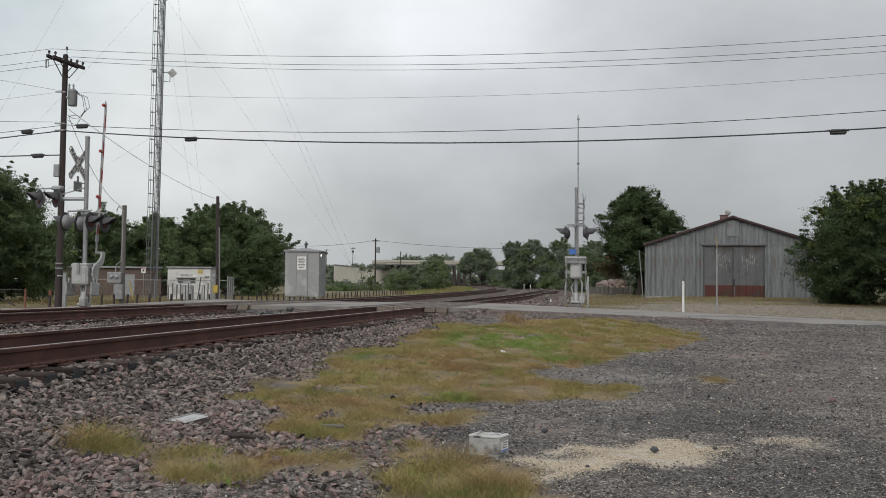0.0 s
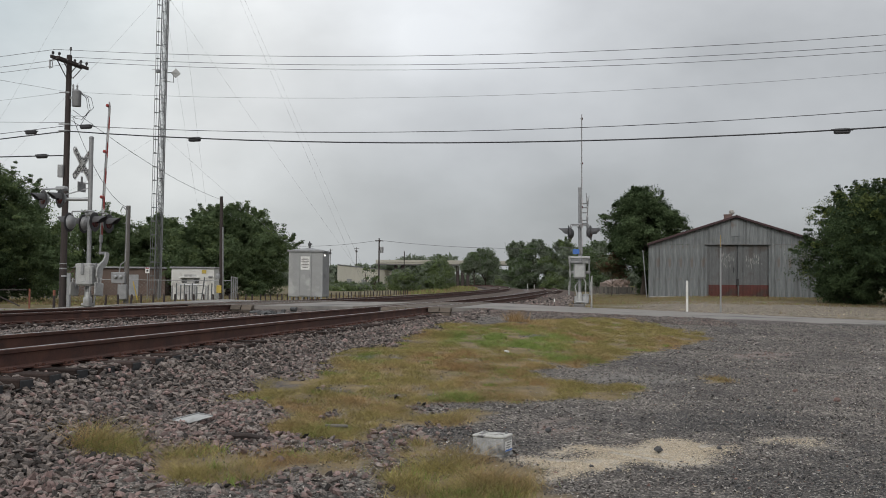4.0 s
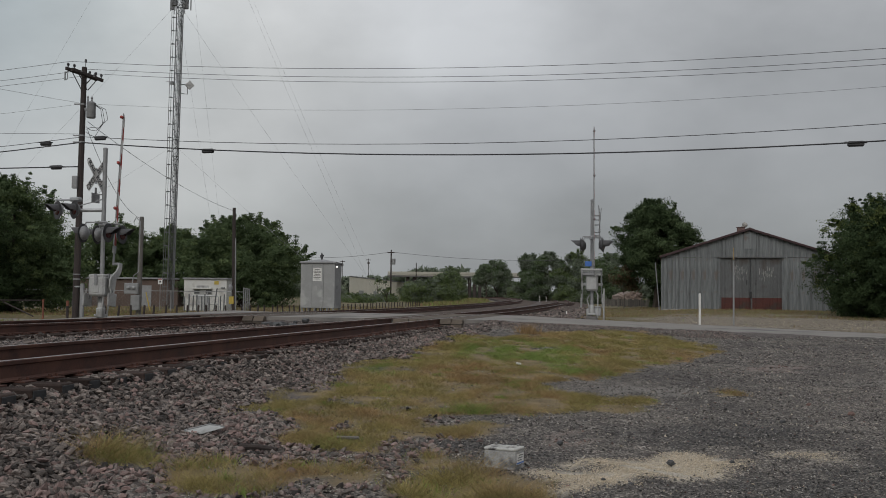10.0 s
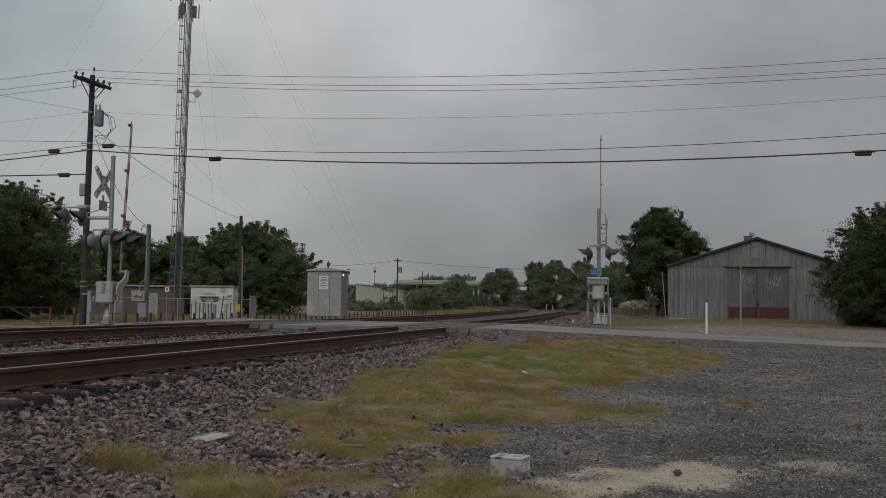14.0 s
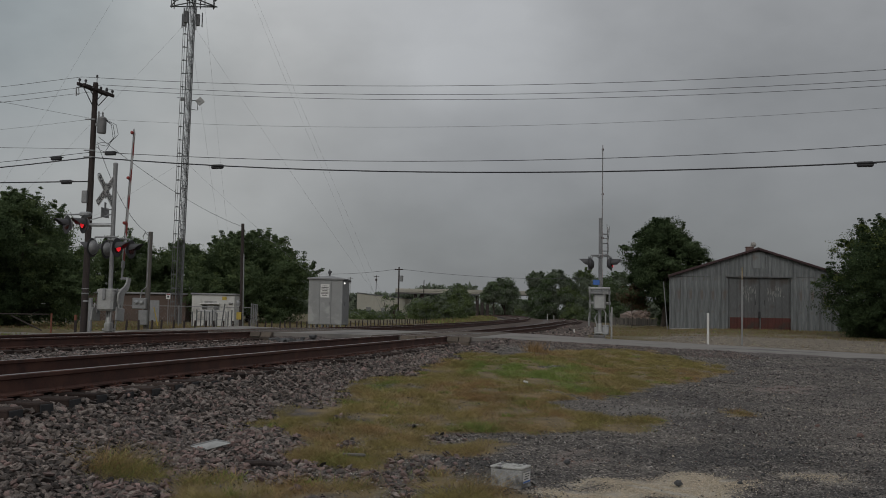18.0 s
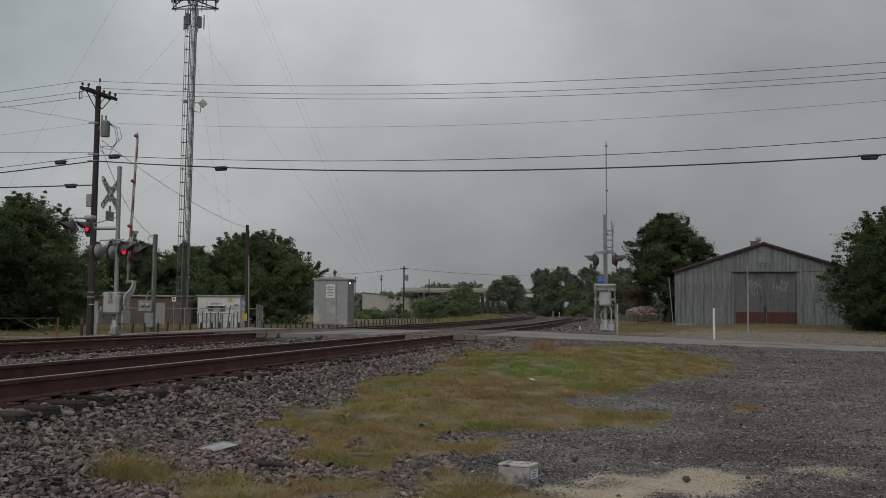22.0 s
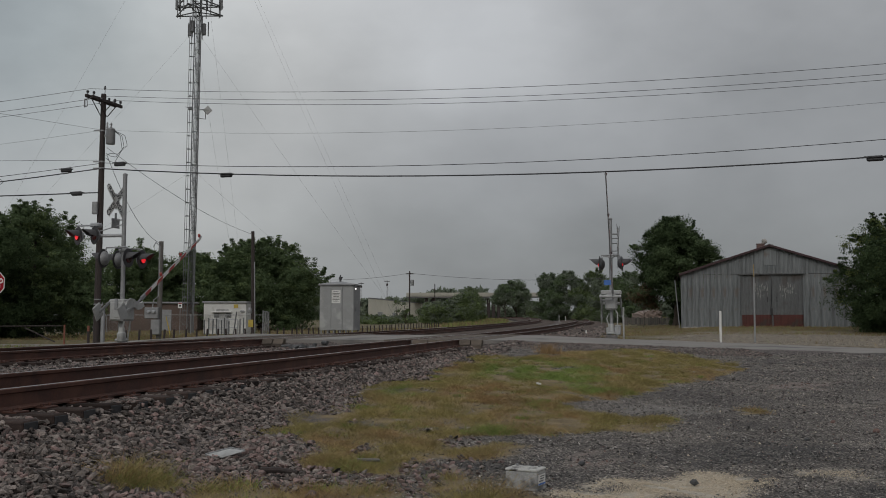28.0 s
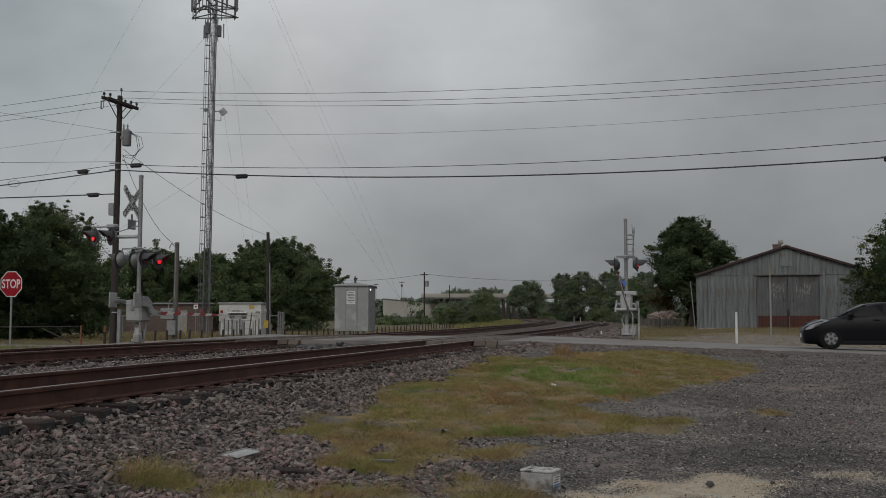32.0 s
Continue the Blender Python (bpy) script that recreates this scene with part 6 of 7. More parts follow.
chain_fence(-28.5, 66, -14.1, 66, 0.27, 1.4, 6)
chain_fence(-14.1, 66, -15.8, 76, 0.27, 1.65, 3, 0.7)
chain_fence(-28.5, 66, -28.5, 82, 0.27, 1.4, 6)
for x, lean, tall in ((-17.58, 0, 1.05), (-17.3, 0, 1.2), (-17.04, 1, 1.1), (-16.79, 0, 1.15), (-16.46, -1, 1.05), (-16.28, 0, 1.2), (-15.99, 0, 1.0), (-15.7, 7, 1.6), (-15.27, 0, 1.1), (-15.05, 1, 1.2)):
    gp_ = thing("leaning_stake" if lean > 5 else "steel_stake", "rusty dark steel stake in front of the shelter", "stake", pose(x, 64.5, 0.27, 0, lean, 0), group="stakes")
    part("shaft", S().tube([(0, 0, -0.1), (0, 0, tall)], 0.04, 8).lathe([(0.04, tall), (0.02, tall + 0.02)], 8), M["tindoor"], gp_)

pg = thing("pipe_guard", "low grey pipe guard rail before the white shelter", "guard rail", pose(-17.4, 64.9, 0.25))
part("top_rail", S().tube([(0, 0, 0), (0, 0, 1.05), (0.08, 0, 1.13), (1.82, 0, 1.13), (1.9, 0, 1.05), (1.9, 0, 0)], 0.04, 8), M["zinc"], pg, smooth=True)
part("middle_rail", S().tube([(0, 0, 0.6), (1.9, 0, 0.6)], 0.03, 8), M["zinc"], pg)
for q in (0.63, 1.27):
    part("upright", S().tube([(q, 0, -0.05), (q, 0, 1.13)], 0.03, 8), M["zinc"], pg)
gg = thing("guy_guard", "leaning yellow plastic guard on a guy strand", "guy guard", pose(-19.3, 63.0, 0.25, 0, -14, 0))
part("sleeve", S().tube([(0, 0, 0), (0, 0, 1.35)], 0.035, 8), M["yellow"], gg)
part("anchor", S().box(0, 0, 0.02, 0.16, 0.16, 0.1, 0.02), M["dullzinc"], gg)

ws = thing("warning_sign", "small white warning sign with a red mark at the fence", "sign", pose(-19.6, 65.9, 0.25))
part("post", S().tube([(0, 0.02, -0.1), (0, 0.02, 2.2)], 0.025, 8), M["dullzinc"], ws)
part("plate", S().box(0, -0.02, 2.05, 0.28, 0.012, 0.36, 0.003), M["white"], ws)
part("red_mark", S().box(0, -0.029, 2.19, 0.24, 0.004, 0.06, 0.001), M["red"], ws)
part("dark_mark", S().prism([(-0.06, -0.05), (0.06, -0.05), (0.07, 0.03), (0, 0.09), (-0.07, 0.03)], 0.004, pose(0, -0.029, 2.02)), M["ink"], ws)

# row of short guard posts along the far side of the tracks
gpost = thing("guard_post", "short dark timber guard post beside the tracks", "post", pose(0, -50, 0), group="guard posts")
part("shaft", S().tube([(0, 0, -0.2), (0, 0, 0.5)], 0.05, 9, 0, 0.046).lathe([(0.046, 0.5), (0.03, 0.52)], 9), M["pole"], gpost)
rnd = random.Random(4)
first = True
y = 40.5
while y < 105:
    x = TRACK * y - 20.7 + float(bend(y))
    m = pose(x + rnd.uniform(-0.05, 0.05), y, float(ground_z(x, y)), rnd.uniform(-4, 4), rnd.uniform(-4, 4), rnd.uniform(0, 90))
    if first:
        gpost.matrix_world = m
        first = False
    else:
        copy_thing(gpost, m)
    y += rnd.uniform(1.0, 1.3)

bar_ = thing("pipe_barrier", "low rusty pipe barrier with an orange end post", "barrier", pose(-19.4, 42, 0.42))
part("rail", S().tube([(-6, 0, 0.62), (1.9, 0, 0.68)], 0.022, 8), M["pole"], bar_)
part("end_post", S().tube([(2.0, 0, -0.1), (2.0, 0, 0.72)], 0.04, 10), M["orange"], bar_)
part("brace", S().tube([(0.3, 0, 0.6), (1.6, 0, 0.0)], 0.03, 7), M["pole"], bar_)
for x in (-18.9 + 2.45, -23.2):
    st = thing("marker_stake", "short orange-topped marker stake in dry grass", "stake", pose(x, 42.2, 0.42), group="marker stakes")
    part("shaft", S().tube([(0, 0, -0.1), (0, 0, 0.45)], 0.06, 8), M["pole"], st)
    part("cap", S().tube([(0, 0, 0.45), (0, 0, 0.68)], 0.062, 8), M["orange"], st)

# ---- signs ----
stop = thing("stop_sign", "red octagonal stop sign on a thin steel post", "road sign", pose(-16.1, 33.0, 0.2, 0, 0, -14) @ Matrix.Diagonal((1.12, 1.0, 1.0, 1)))
part("post", S().box(0, 0.03, 1.35, 0.06, 0.04, 2.9, 0.008), M["dullzinc"], stop)


def octagon(r):
    return [(r * math.cos(radians(22.5 + 45 * k)), r * math.sin(radians(22.5 + 45 * k))) for k in range(8)]


face = part("plate", S().prism(octagon(0.412), 0.012), M["white"], stop, at=pose(0, 0, 2.37) @ Matrix.Diagonal((1, 1, 1.12, 1)))
part("red_field", S().prism(octagon(0.385), 0.006), M["red"], face, at=pose(0, -0.0085, 0))
words(face, "STOP", 0.37, pose(0, -0.0125, -0.005, 90, 0, 0) @ Matrix.Diagonal((0.74, 1.0, 1.0, 1)), M["white"])

wp = thing("marker_post", "white round marker post beside the road", "marker post", pose(10.04, 42, 0.42))
part("shaft", S().tube([(0, 0, -0.1), (0, 0, 1.27)], 0.05, 12).lathe([(0.05, 1.27), (0.03, 1.3)], 12), M["white"], wp)
sp = thing("sign_post", "thin steel post with a sign seen edge-on", "road sign", pose(11.44, 42, 0.42, 0, 0, -15))
part("post", S().box(0, 0, 1.5, 0.07, 0.05, 3.1, 0.008), M["dullzinc"], sp)
part("plate", S().box(0, 0.02, 2.95, 0.04, 0.6, 0.5, 0.004), M["ochre"], sp)
for y_, x_, h_ in ((150, 12.15, 0.95), (150, 13.1, 0.8)):
    q = thing("marker_post", "far white marker post beside the tracks", "marker post", pose(x_, y_, 1.1), group="far marker posts")
    part("shaft", S().box(0, 0, h_ / 2, 0.09, 0.09, h_, 0.02), M["shelter"], q)
q = thing("marker_post", "low white marker post in the ballast", "marker post", pose(6.5, 60.5, 0.5), group="far marker posts")
part("shaft", S().tube([(0, 0, 0), (0, 0, 0.24)], 0.035, 8), M["white"], q)

# ---- distance: overpass, pale warehouse, ruin beside the tree ----
ov = thing("overpass", "pale concrete overpass across the tracks far away", "bridge", pose(5, 232, 0.3))
part("deck", S().box(0, 0, 6.48, 42, 9, 0.34, 0.05), M["beige"], ov)
part("parapet", S().box(0, -4.45, 6.92, 42, 0.3, 0.52, 0.03), M["beige"], ov)
part("girder", S().box(0, -4.3, 6.15, 42, 0.4, 0.3, 0.05), M["pier"], ov)
# shade below the deck is put into the piers' dark material
for x in (-16.5, -15, -2.4, -1.3, -0.1, 9.5, 11.0):
    part("pier", S().box(x, -3, 3.0, 0.75, 1.2, 6.0, 0.1), M["pole"], ov, "pier with the deck's shade put into its dark colour")
wh = thing("warehouse", "long pale warehouse beyond the crossing", "building", pose(-19.5, 180, 0.3))
plan = [(0, 0), (6.6, 58), (0.5, 72), (-5.2, 49)]


def slab(poly, z0, z1):
    n = len(poly)
    return S().add([(x, y, z0) for x, y in poly] + [(x, y, z1) for x, y in poly], [tuple(range(n))[::-1], tuple(range(n, 2 * n))] + [(i, (i + 1) % n, (i + 1) % n + n, i + n) for i in range(n)])


part("wall", slab(plan, 0.0, 4.85), mat("cream_wall_sheet", (0.8, 0.77, 0.67), (0.7, 0.67, 0.57), 0.7, 0, 0.4, 3, 0.05), wh)
part("roof", slab([(x * 1.02 + 0.05, y * 1.005 - 0.1) for x, y in plan], 4.86, 5.05), M["dullzinc"], wh)
for i in range(3):
    y_ = 10 + 14 * i
    part("dock_door", S().box(0, 0, 1.3, 0.1, 4.0, 2.4, 0.02), M["alu"], wh, at=pose(6.6 * y_ / 58 + 0.04, y_, 0, 0, 0, -6.5))
hs = thing("ruined_house", "collapsed pinkish wooden house behind the dry shrub", "house", pose(17.6, 106, 0.85, 0, 0, 10) @ Matrix.Diagonal((0.8, 1, 0.9, 1)))
part("wall", S().box(0.2, 0.3, 0.65, 2.6, 3, 1.3, 0.02), M["ruin"], hs)
part("roof", S().prism([(-1.2, 1.2), (1.5, 1.32), (0.9, 1.75), (-0.2, 1.6)], 3.0), M["ruin"], hs, "sagging pinkish roof")
rr = random.Random(21)
for i in range(22):
    part("fallen_board", S().box(0, 0, 0, rr.uniform(0.4, 1.3), 0.05, rr.uniform(0.1, 0.26), 0.005), M["ruin"], hs, at=pose(rr.uniform(-1.3, 1.2), -1.5 + rr.uniform(-0.5, 0.1), rr.uniform(0.6, 1.45), rr.uniform(-30, 30), rr.uniform(-35, 35), rr.uniform(-25, 25)))
wd = thing("board_fence", "weathered grey board fence behind the signal", "fence", pose(14.6, 100, 0.8))
for i in range(26):
    part("board", S().box(i * 0.21, 0, 0.42, 0.19, 0.03, 0.72 + 0.12 * math.sin(i * 2.3), 0.004), M["greyboard"], wd)

# ---- battery case, tin sheet and rubbish on the lot ----
bx, by = 0.375, 7.96
bat = thing("battery_case", "grimy grey plastic battery case standing on the gravel", "battery", pose(bx, by, float(ground_z(bx, by)) + 0.004, 0, 0, -25) @ Matrix.Diagonal((1.1, 1.1, 0.9, 1)))
part("case", S().box(0, 0, 0.08, 0.24, 0.172, 0.16, 0.008), M["grime"], bat)
part("lid", S().box(0, 0, 0.172, 0.246, 0.178, 0.026, 0.008).box(0, -0.02, 0.188, 0.17, 0.06, 0.01, 0.003), mat("chalky_white_crust", (0.5, 0.5, 0.48), (0.33, 0.33, 0.32), 0.85, 0, 16, 90, 0.3, stain=(0.06, 0.06, 0.06), amount=0.35), bat, "crusted whitish lid")
for x_ in (-0.085, 0.085):
    part("terminal", S().lathe([(0.011, 0.184), (0.009, 0.2), (0.004, 0.203)], 10, pose(x_, 0.05, 0)), M["dullzinc"], bat)
part("foot_ledge", S().box(0, 0, 0.012, 0.25, 0.184, 0.022, 0.004), M["grime"], bat)
lb = part("side_label", S().box(0.1215, 0, 0.09, 0.002, 0.13, 0.09, 0.0005), M["white"], bat)
part("label_stripe", S().box(0.1228, 0, 0.055, 0.001, 0.13, 0.014, 0.0003), M["blue"], lb)
for i in range(3):
    part("print_bar", S().box(0.1228, 0.01 * i - 0.01, 0.08 + 0.02 * i, 0.001, 0.08, 0.008, 0.0003), M["ink"], lb)

px0, py0 = -2.233, 8.94
tinp = thing("tin_sheet", "bent pale sheet of metal lying on the ballast", "sheet metal", pose(px0, py0, float(ground_z(px0, py0)) + 0.05, 14, 0, 0))
top_ = [(-0.17, -0.03, 0.0), (0.0, -0.11, 0.006), (0.17, 0.04, 0.012), (0.02, 0.13, 0.0), (0.0, 0.01, 0.02)]
part("sheet", S().add(top_ + [(a, b, c - 0.006) for a, b, c in top_], [(0, 1, 4), (1, 2, 4), (2, 3, 4), (3, 0, 4), (6, 5, 9), (7, 6, 9), (8, 7, 9), (5, 8, 9), (0, 5, 6, 1), (1, 6, 7, 2), (2, 7, 8, 3), (3, 8, 5, 0)]), M["alu"], tinp)
part("folded_edge", S().tube([(-0.17, -0.03, 0.004), (0.02, 0.13, 0.004), (0.17, 0.04, 0.014)], 0.007, 6), M["dullzinc"], tinp)
for i, (x, y, r) in enumerate(((1.756, 8.34, 0.035), (2.3, 8.5, 0.022), (1.1, 7.6, 0.02), (0.93, 9.12, 0.032), (2.62, 8.95, 0.02), (1.28, 7.45, 0.026), (4.54, 11.73, 0.04), (4.32, 12.5, 0.03), (3.5, 10.92, 0.032))):
    rr = np.random.RandomState(i)
    s = S().lathe([(r * 0.4, -r * 0.4), (r, 0), (r * 0.95, r * 0.5), (r * 0.4, r * 0.9)], 8)
    s.v = [tuple(np.array(p) + rr.normal(0, r * 0.1, 3)) for p in s.v]
    single("loose_stone", s, M["redchip"] if y > 11 else M["darkchip"], "reddish stone lying on the gravel" if y > 11 else "dark stone lying on the pale gravel", "stone", pose(x, y, float(ground_z(x, y)) + r * 0.3), group="loose stones")
single("litter", S().box(0, 0, 0.012, 0.08, 0.05, 0.03, 0.01), M["white"], "white scrap of litter in the grass", "litter", pose(0.986, 16.34, float(ground_z(0.986, 16.34)) + 0.03, 8, 12, 30))
for i, (x, y, a, l) in enumerate(((-0.96, 8.96, 6, 0.2), (-1.62, 8.27, -8, 0.32))):
    single("broken_board", S().box(0, 0, 0.012, l, 0.06, 0.02, 0.004) if i == 0 else S().tube([(-l / 2, 0, 0.02), (0, 0.015, 0.028), (l / 2, -0.01, 0.02)], 0.026, 7, 0, 0.017), M["greyboard"] if i == 0 else M["pole"], "flat grey broken board lying in the grass" if i == 0 else "dark rotten stick of wood lying in the stones", "board", pose(x, y, float(ground_z(x, y)) + 0.012, 0, 2, a), group="broken boards")


ba = thing("broken_asphalt", "dark crumbled asphalt at the road's edge between the tracks", "rubble", pose(-5.2, 30.9, 0.0))
rr = random.Random(31)
for i in range(26):
    dx, dy = rr.uniform(-0.75, 0.75), rr.uniform(-0.35, 0.35)
    dy -= 0.2 * dx
    sx_ = rr.uniform(0.08, 0.26)
    zz = float(ground_z(-5.2 + dx, 30.9 + dy))
    part("asphalt_chunk", S().prism([(sx_ * 0.5 * rr.uniform(0.7, 1.2) * math.cos(a), 0.07 * rr.uniform(0.6, 1.3) * math.sin(a)) for a in np.linspace(0, 5.3, 7)], rr.uniform(0.1, 0.22)), M["darkchip"], ba, at=pose(dx, dy, zz + 0.05, rr.uniform(-20, 20), rr.uniform(-15, 15), rr.uniform(0, 180)))


# ---- car ----
def build_car():
    t = thing("hatchback_car", "black five-door hatchback driving up to the crossing", "car", pose(30, 27, 0.3))
    # stations along the length, nose at x = 0 and tail at x = -4.14: sill, belt, roof, half width at belt and roof
    st = [(0.0, 0.34, 0.58, 0.58, 0.52, 0.4), (-0.06, 0.24, 0.7, 0.7, 0.66, 0.5), (-0.25, 0.2, 0.82, 0.82, 0.78, 0.6), (-0.6, 0.2, 0.93, 0.93, 0.83, 0.68), (-0.95, 0.2, 0.99, 1.0, 0.845, 0.7), (-1.2, 0.2, 1.0, 1.1, 0.85, 0.68),
          (-1.6, 0.2, 1.02, 1.33, 0.85, 0.63), (-2.0, 0.2, 1.03, 1.48, 0.85, 0.6), (-2.4, 0.2, 1.05, 1.53, 0.85, 0.59), (-2.9, 0.2, 1.07, 1.52, 0.85, 0.58), (-3.4, 0.2, 1.1, 1.46, 0.84, 0.57), (-3.8, 0.22, 1.12, 1.34, 0.82, 0.54), (-4.05, 0.28, 1.05, 1.12, 0.78, 0.5), (-4.14, 0.36, 0.85, 0.85, 0.7, 0.5)]
    v, f = [], []
    for x, lo, belt, roof, wb, wr in st:
        lo = lo * 0.72
        belt, roof = belt * 0.975, roof * 0.965
        ring = [(0.0, lo - 0.02), (wb * 0.86, lo), (wb * 0.97, lo + 0.1), (wb, (lo + belt) / 2), (wb * 0.985, belt - 0.1), (wb * 0.94, belt), (wb * 0.94 + (wr - wb * 0.94) * 0.9, belt + (roof - belt) * 0.85), (wr * 0.8, roof), (0.0, roof + 0.02)]
        v += [(x, -w, z) for w, z in ring] + [(x, w, z) for w, z in ring[-2:0:-1]]
    n = 16
    for i in range(len(st) - 1):
        for k in range(n):
            q = (k + 1) % n
            f.append((i * n + k, i * n + q, (i + 1) * n + q, (i + 1) * n + k))
    f.append(tuple(range(n)))
    f.append(tuple((len(st) - 1) * n + k for k in range(n))[::-1])
    part("body", S().add(v, f), M["car"], t, smooth=True)
    for sg in (-1, 1):
        part("window", S().prism([(-1.42, 0.02), (-1.95, 0.34), (-2.35, 0.39), (-2.36, 0.02)], 0.02), M["glass"], t, at=pose(0, sg * 0.79, 1.02, sg * 27, 0, 0))
        part("window", S().prism([(-2.42, 0.02), (-2.42, 0.39), (-2.9, 0.39), (-3.3, 0.3), (-3.35, 0.04)], 0.02), M["glass"], t, at=pose(0, sg * 0.79, 1.05, sg * 27, 0, 0))
        part("headlight", S().add([(-0.06, sg * 0.66, 0.6), (-0.24, sg * 0.83, 0.63), (-0.78, sg * 0.86, 0.9), (-0.55, sg * 0.74, 0.95), (-0.16, sg * 0.62, 0.8), (-0.36, sg * 0.88, 0.76)], [(0, 1, 5, 4), (5, 1, 2), (4, 5, 2, 3)]), M["lampglass"], t, "clear swept-back headlight")
        part("mirror", S().box(-1.42, sg * 0.95, 1.08, 0.16, 0.22, 0.15, 0.05), M["car"], t)
        part("door_handle", S().box(-2.2, sg * 0.85, 0.92, 0.2, 0.05, 0.035, 0.01), M["car"], t)
        part("sill_trim", S().box(-2.1, sg * 0.8, 0.19, 2.0, 0.1, 0.12, 0.03), M["tyre"], t)
        part("wheel_arch", S().lathe([(0.345, -0.02), (0.345, 0.02), (0.3, 0.024)], 28, pose(-0.82, sg * 0.82, 0.325, 90, 0, 0)), M["tyre"], t)
        part("wheel_arch", S().lathe([(0.345, -0.02), (0.345, 0.02), (0.3, 0.024)], 28, pose(-3.42, sg * 0.82, 0.325, 90, 0, 0)), M["tyre"], t)
        part("tail_lamp", S().box(-4.0, sg * 0.68, 0.95, 0.2, 0.16, 0.22, 0.05), M["red"], t)
    part("windscreen", S().add([(-1.08, -0.62, 1.05), (-1.08, 0.62, 1.05), (-1.92, 0.5, 1.43), (-1.92, -0.5, 1.43)], [(0, 1, 2, 3)]).add([(-1.1, -0.62, 1.03), (-1.1, 0.62, 1.03), (-1.94, 0.5, 1.41), (-1.94, -0.5, 1.41)], [(3, 2, 1, 0)]), M["glass"], t)
    part("grille", S().box(-0.02, 0, 0.5, 0.06, 0.8, 0.16, 0.02), M["black"], t)
    part("number_plate", S().box(0.015, 0, 0.42, 0.02, 0.32, 0.14, 0.004), M["white"], t)
    wheels = []
    for x in (-0.82, -3.42):
        for sg in (-1, 1):
            w = part("wheel", S().lathe([(0.2, -0.09), (0.29, -0.095), (0.315, -0.06), (0.315, 0.06), (0.29, 0.095), (0.2, 0.09)], 28, pose(0, 0, 0, 90, 0, 0)), M["tyre"], t, "black tyre with a silver wheel cover", pose(x, sg * 0.76, 0.315), True)
            rim = S().lathe([(0.21, -0.01), (0.205, 0.02), (0.06, 0.03), (0.02, 0.035)], 24, pose(0, sg * 0.085, 0, -90 * sg, 0, 0))
            part("wheel_cover", rim, M["hood"], w, "dark wheel disc behind silver spokes")
            for k in range(6):
                part("spoke", S().box(0.12, sg * 0.122, 0, 0.15, 0.02, 0.075, 0.01, pose(0, 0, 0, 0, 60 * k, 0)), M["hub"], w)
            wheels.append((w, x, sg))
    return t, wheels


car, WHEELS = build_car()


# ---- ballast, gravel and grass ----
def ico():
    g = (1 + 5 ** 0.5) / 2
    v = np.array([(-1, g, 0), (1, g, 0), (-1, -g, 0), (1, -g, 0), (0, -1, g), (0, 1, g), (0, -1, -g), (0, 1, -g), (g, 0, -1), (g, 0, 1), (-g, 0, -1), (-g, 0, 1)], float)
    f = np.array([(0, 11, 5), (0, 5, 1), (0, 1, 7), (0, 7, 10), (0, 10, 11), (1, 5, 9), (5, 11, 4), (11, 10, 2), (10, 7, 6), (7, 1, 8), (3, 9, 4), (3, 4, 2), (3, 2, 6), (3, 6, 8), (3, 8, 9), (4, 9, 5), (2, 4, 11), (6, 2, 10), (8, 6, 7), (9, 8, 1)])
    return v / np.linalg.norm(v[0]), f


PYR = np.array([(1, 0, 0), (-0.4, 0.9, 0), (-0.5, -0.8, 0), (0.1, 0, 0.9)], float), np.array([(0, 1, 3), (1, 2, 3), (2, 0, 3)])
OCT = np.array([(1, 0, 0), (-1, 0, 0), (0, 1, 0), (0, -1, 0), (0, 0, 1), (0, 0, -1)], float), np.array([(0, 2, 4), (2, 1, 4), (1, 3, 4), (3, 0, 4), (2, 0, 5), (1, 2, 5), (3, 1, 5), (0, 3, 5)])


def turns(n, rnd):
    q = rnd.normal(0, 1, (n, 4))
    q /= np.linalg.norm(q, axis=1, keepdims=True)
    w, x, y, z = q.T
    return np.stack([1 - 2 * (y * y + z * z), 2 * (x * y - z * w), 2 * (x * z + y * w), 2 * (x * y + z * w), 1 - 2 * (x * x + z * z), 2 * (y * z - x * w), 2 * (x * z - y * w), 2 * (y * z + x * w), 1 - 2 * (x * x + y * y)], 1).reshape(n, 3, 3)


def stones(p, r, base, rnd, rough=0.26, flat=0.75):
    bv, bf = base
    n, k = len(p), len(bv)
    shape = bv[None] * (1 + rnd.normal(0, rough, (n, k, 1)))
    shape = shape * np.stack([rnd.uniform(0.8, 1.55, n), rnd.uniform(0.65, 1.1, n), rnd.uniform(0.38, 0.85, n)], 1)[:, None]
    v = np.einsum("nij,nkj->nki", turns(n, rnd), shape) * np.array([1, 1, flat]) * r[:, None, None] + p[:, None]
    f = bf[None] + (np.arange(n) * k)[:, None, None]
    return v.reshape(-1, 3), f.reshape(-1, 3)


rnd = np.random.RandomState(9)
near_c = C_NEAR


def scatter(n, u0, u1, y0, y1, power=1.0):
    y = y0 + (y1 - y0) * rnd.uniform(0, 1, n) ** power
    u = rnd.uniform(u0, u1, n)
    x = u / 0.987 + TRACK * y + bend(y)
    return x, y


def off_road(x, y):
    d = y - road_edge(x)
    return (d < -0.15) | (d > 10.8)


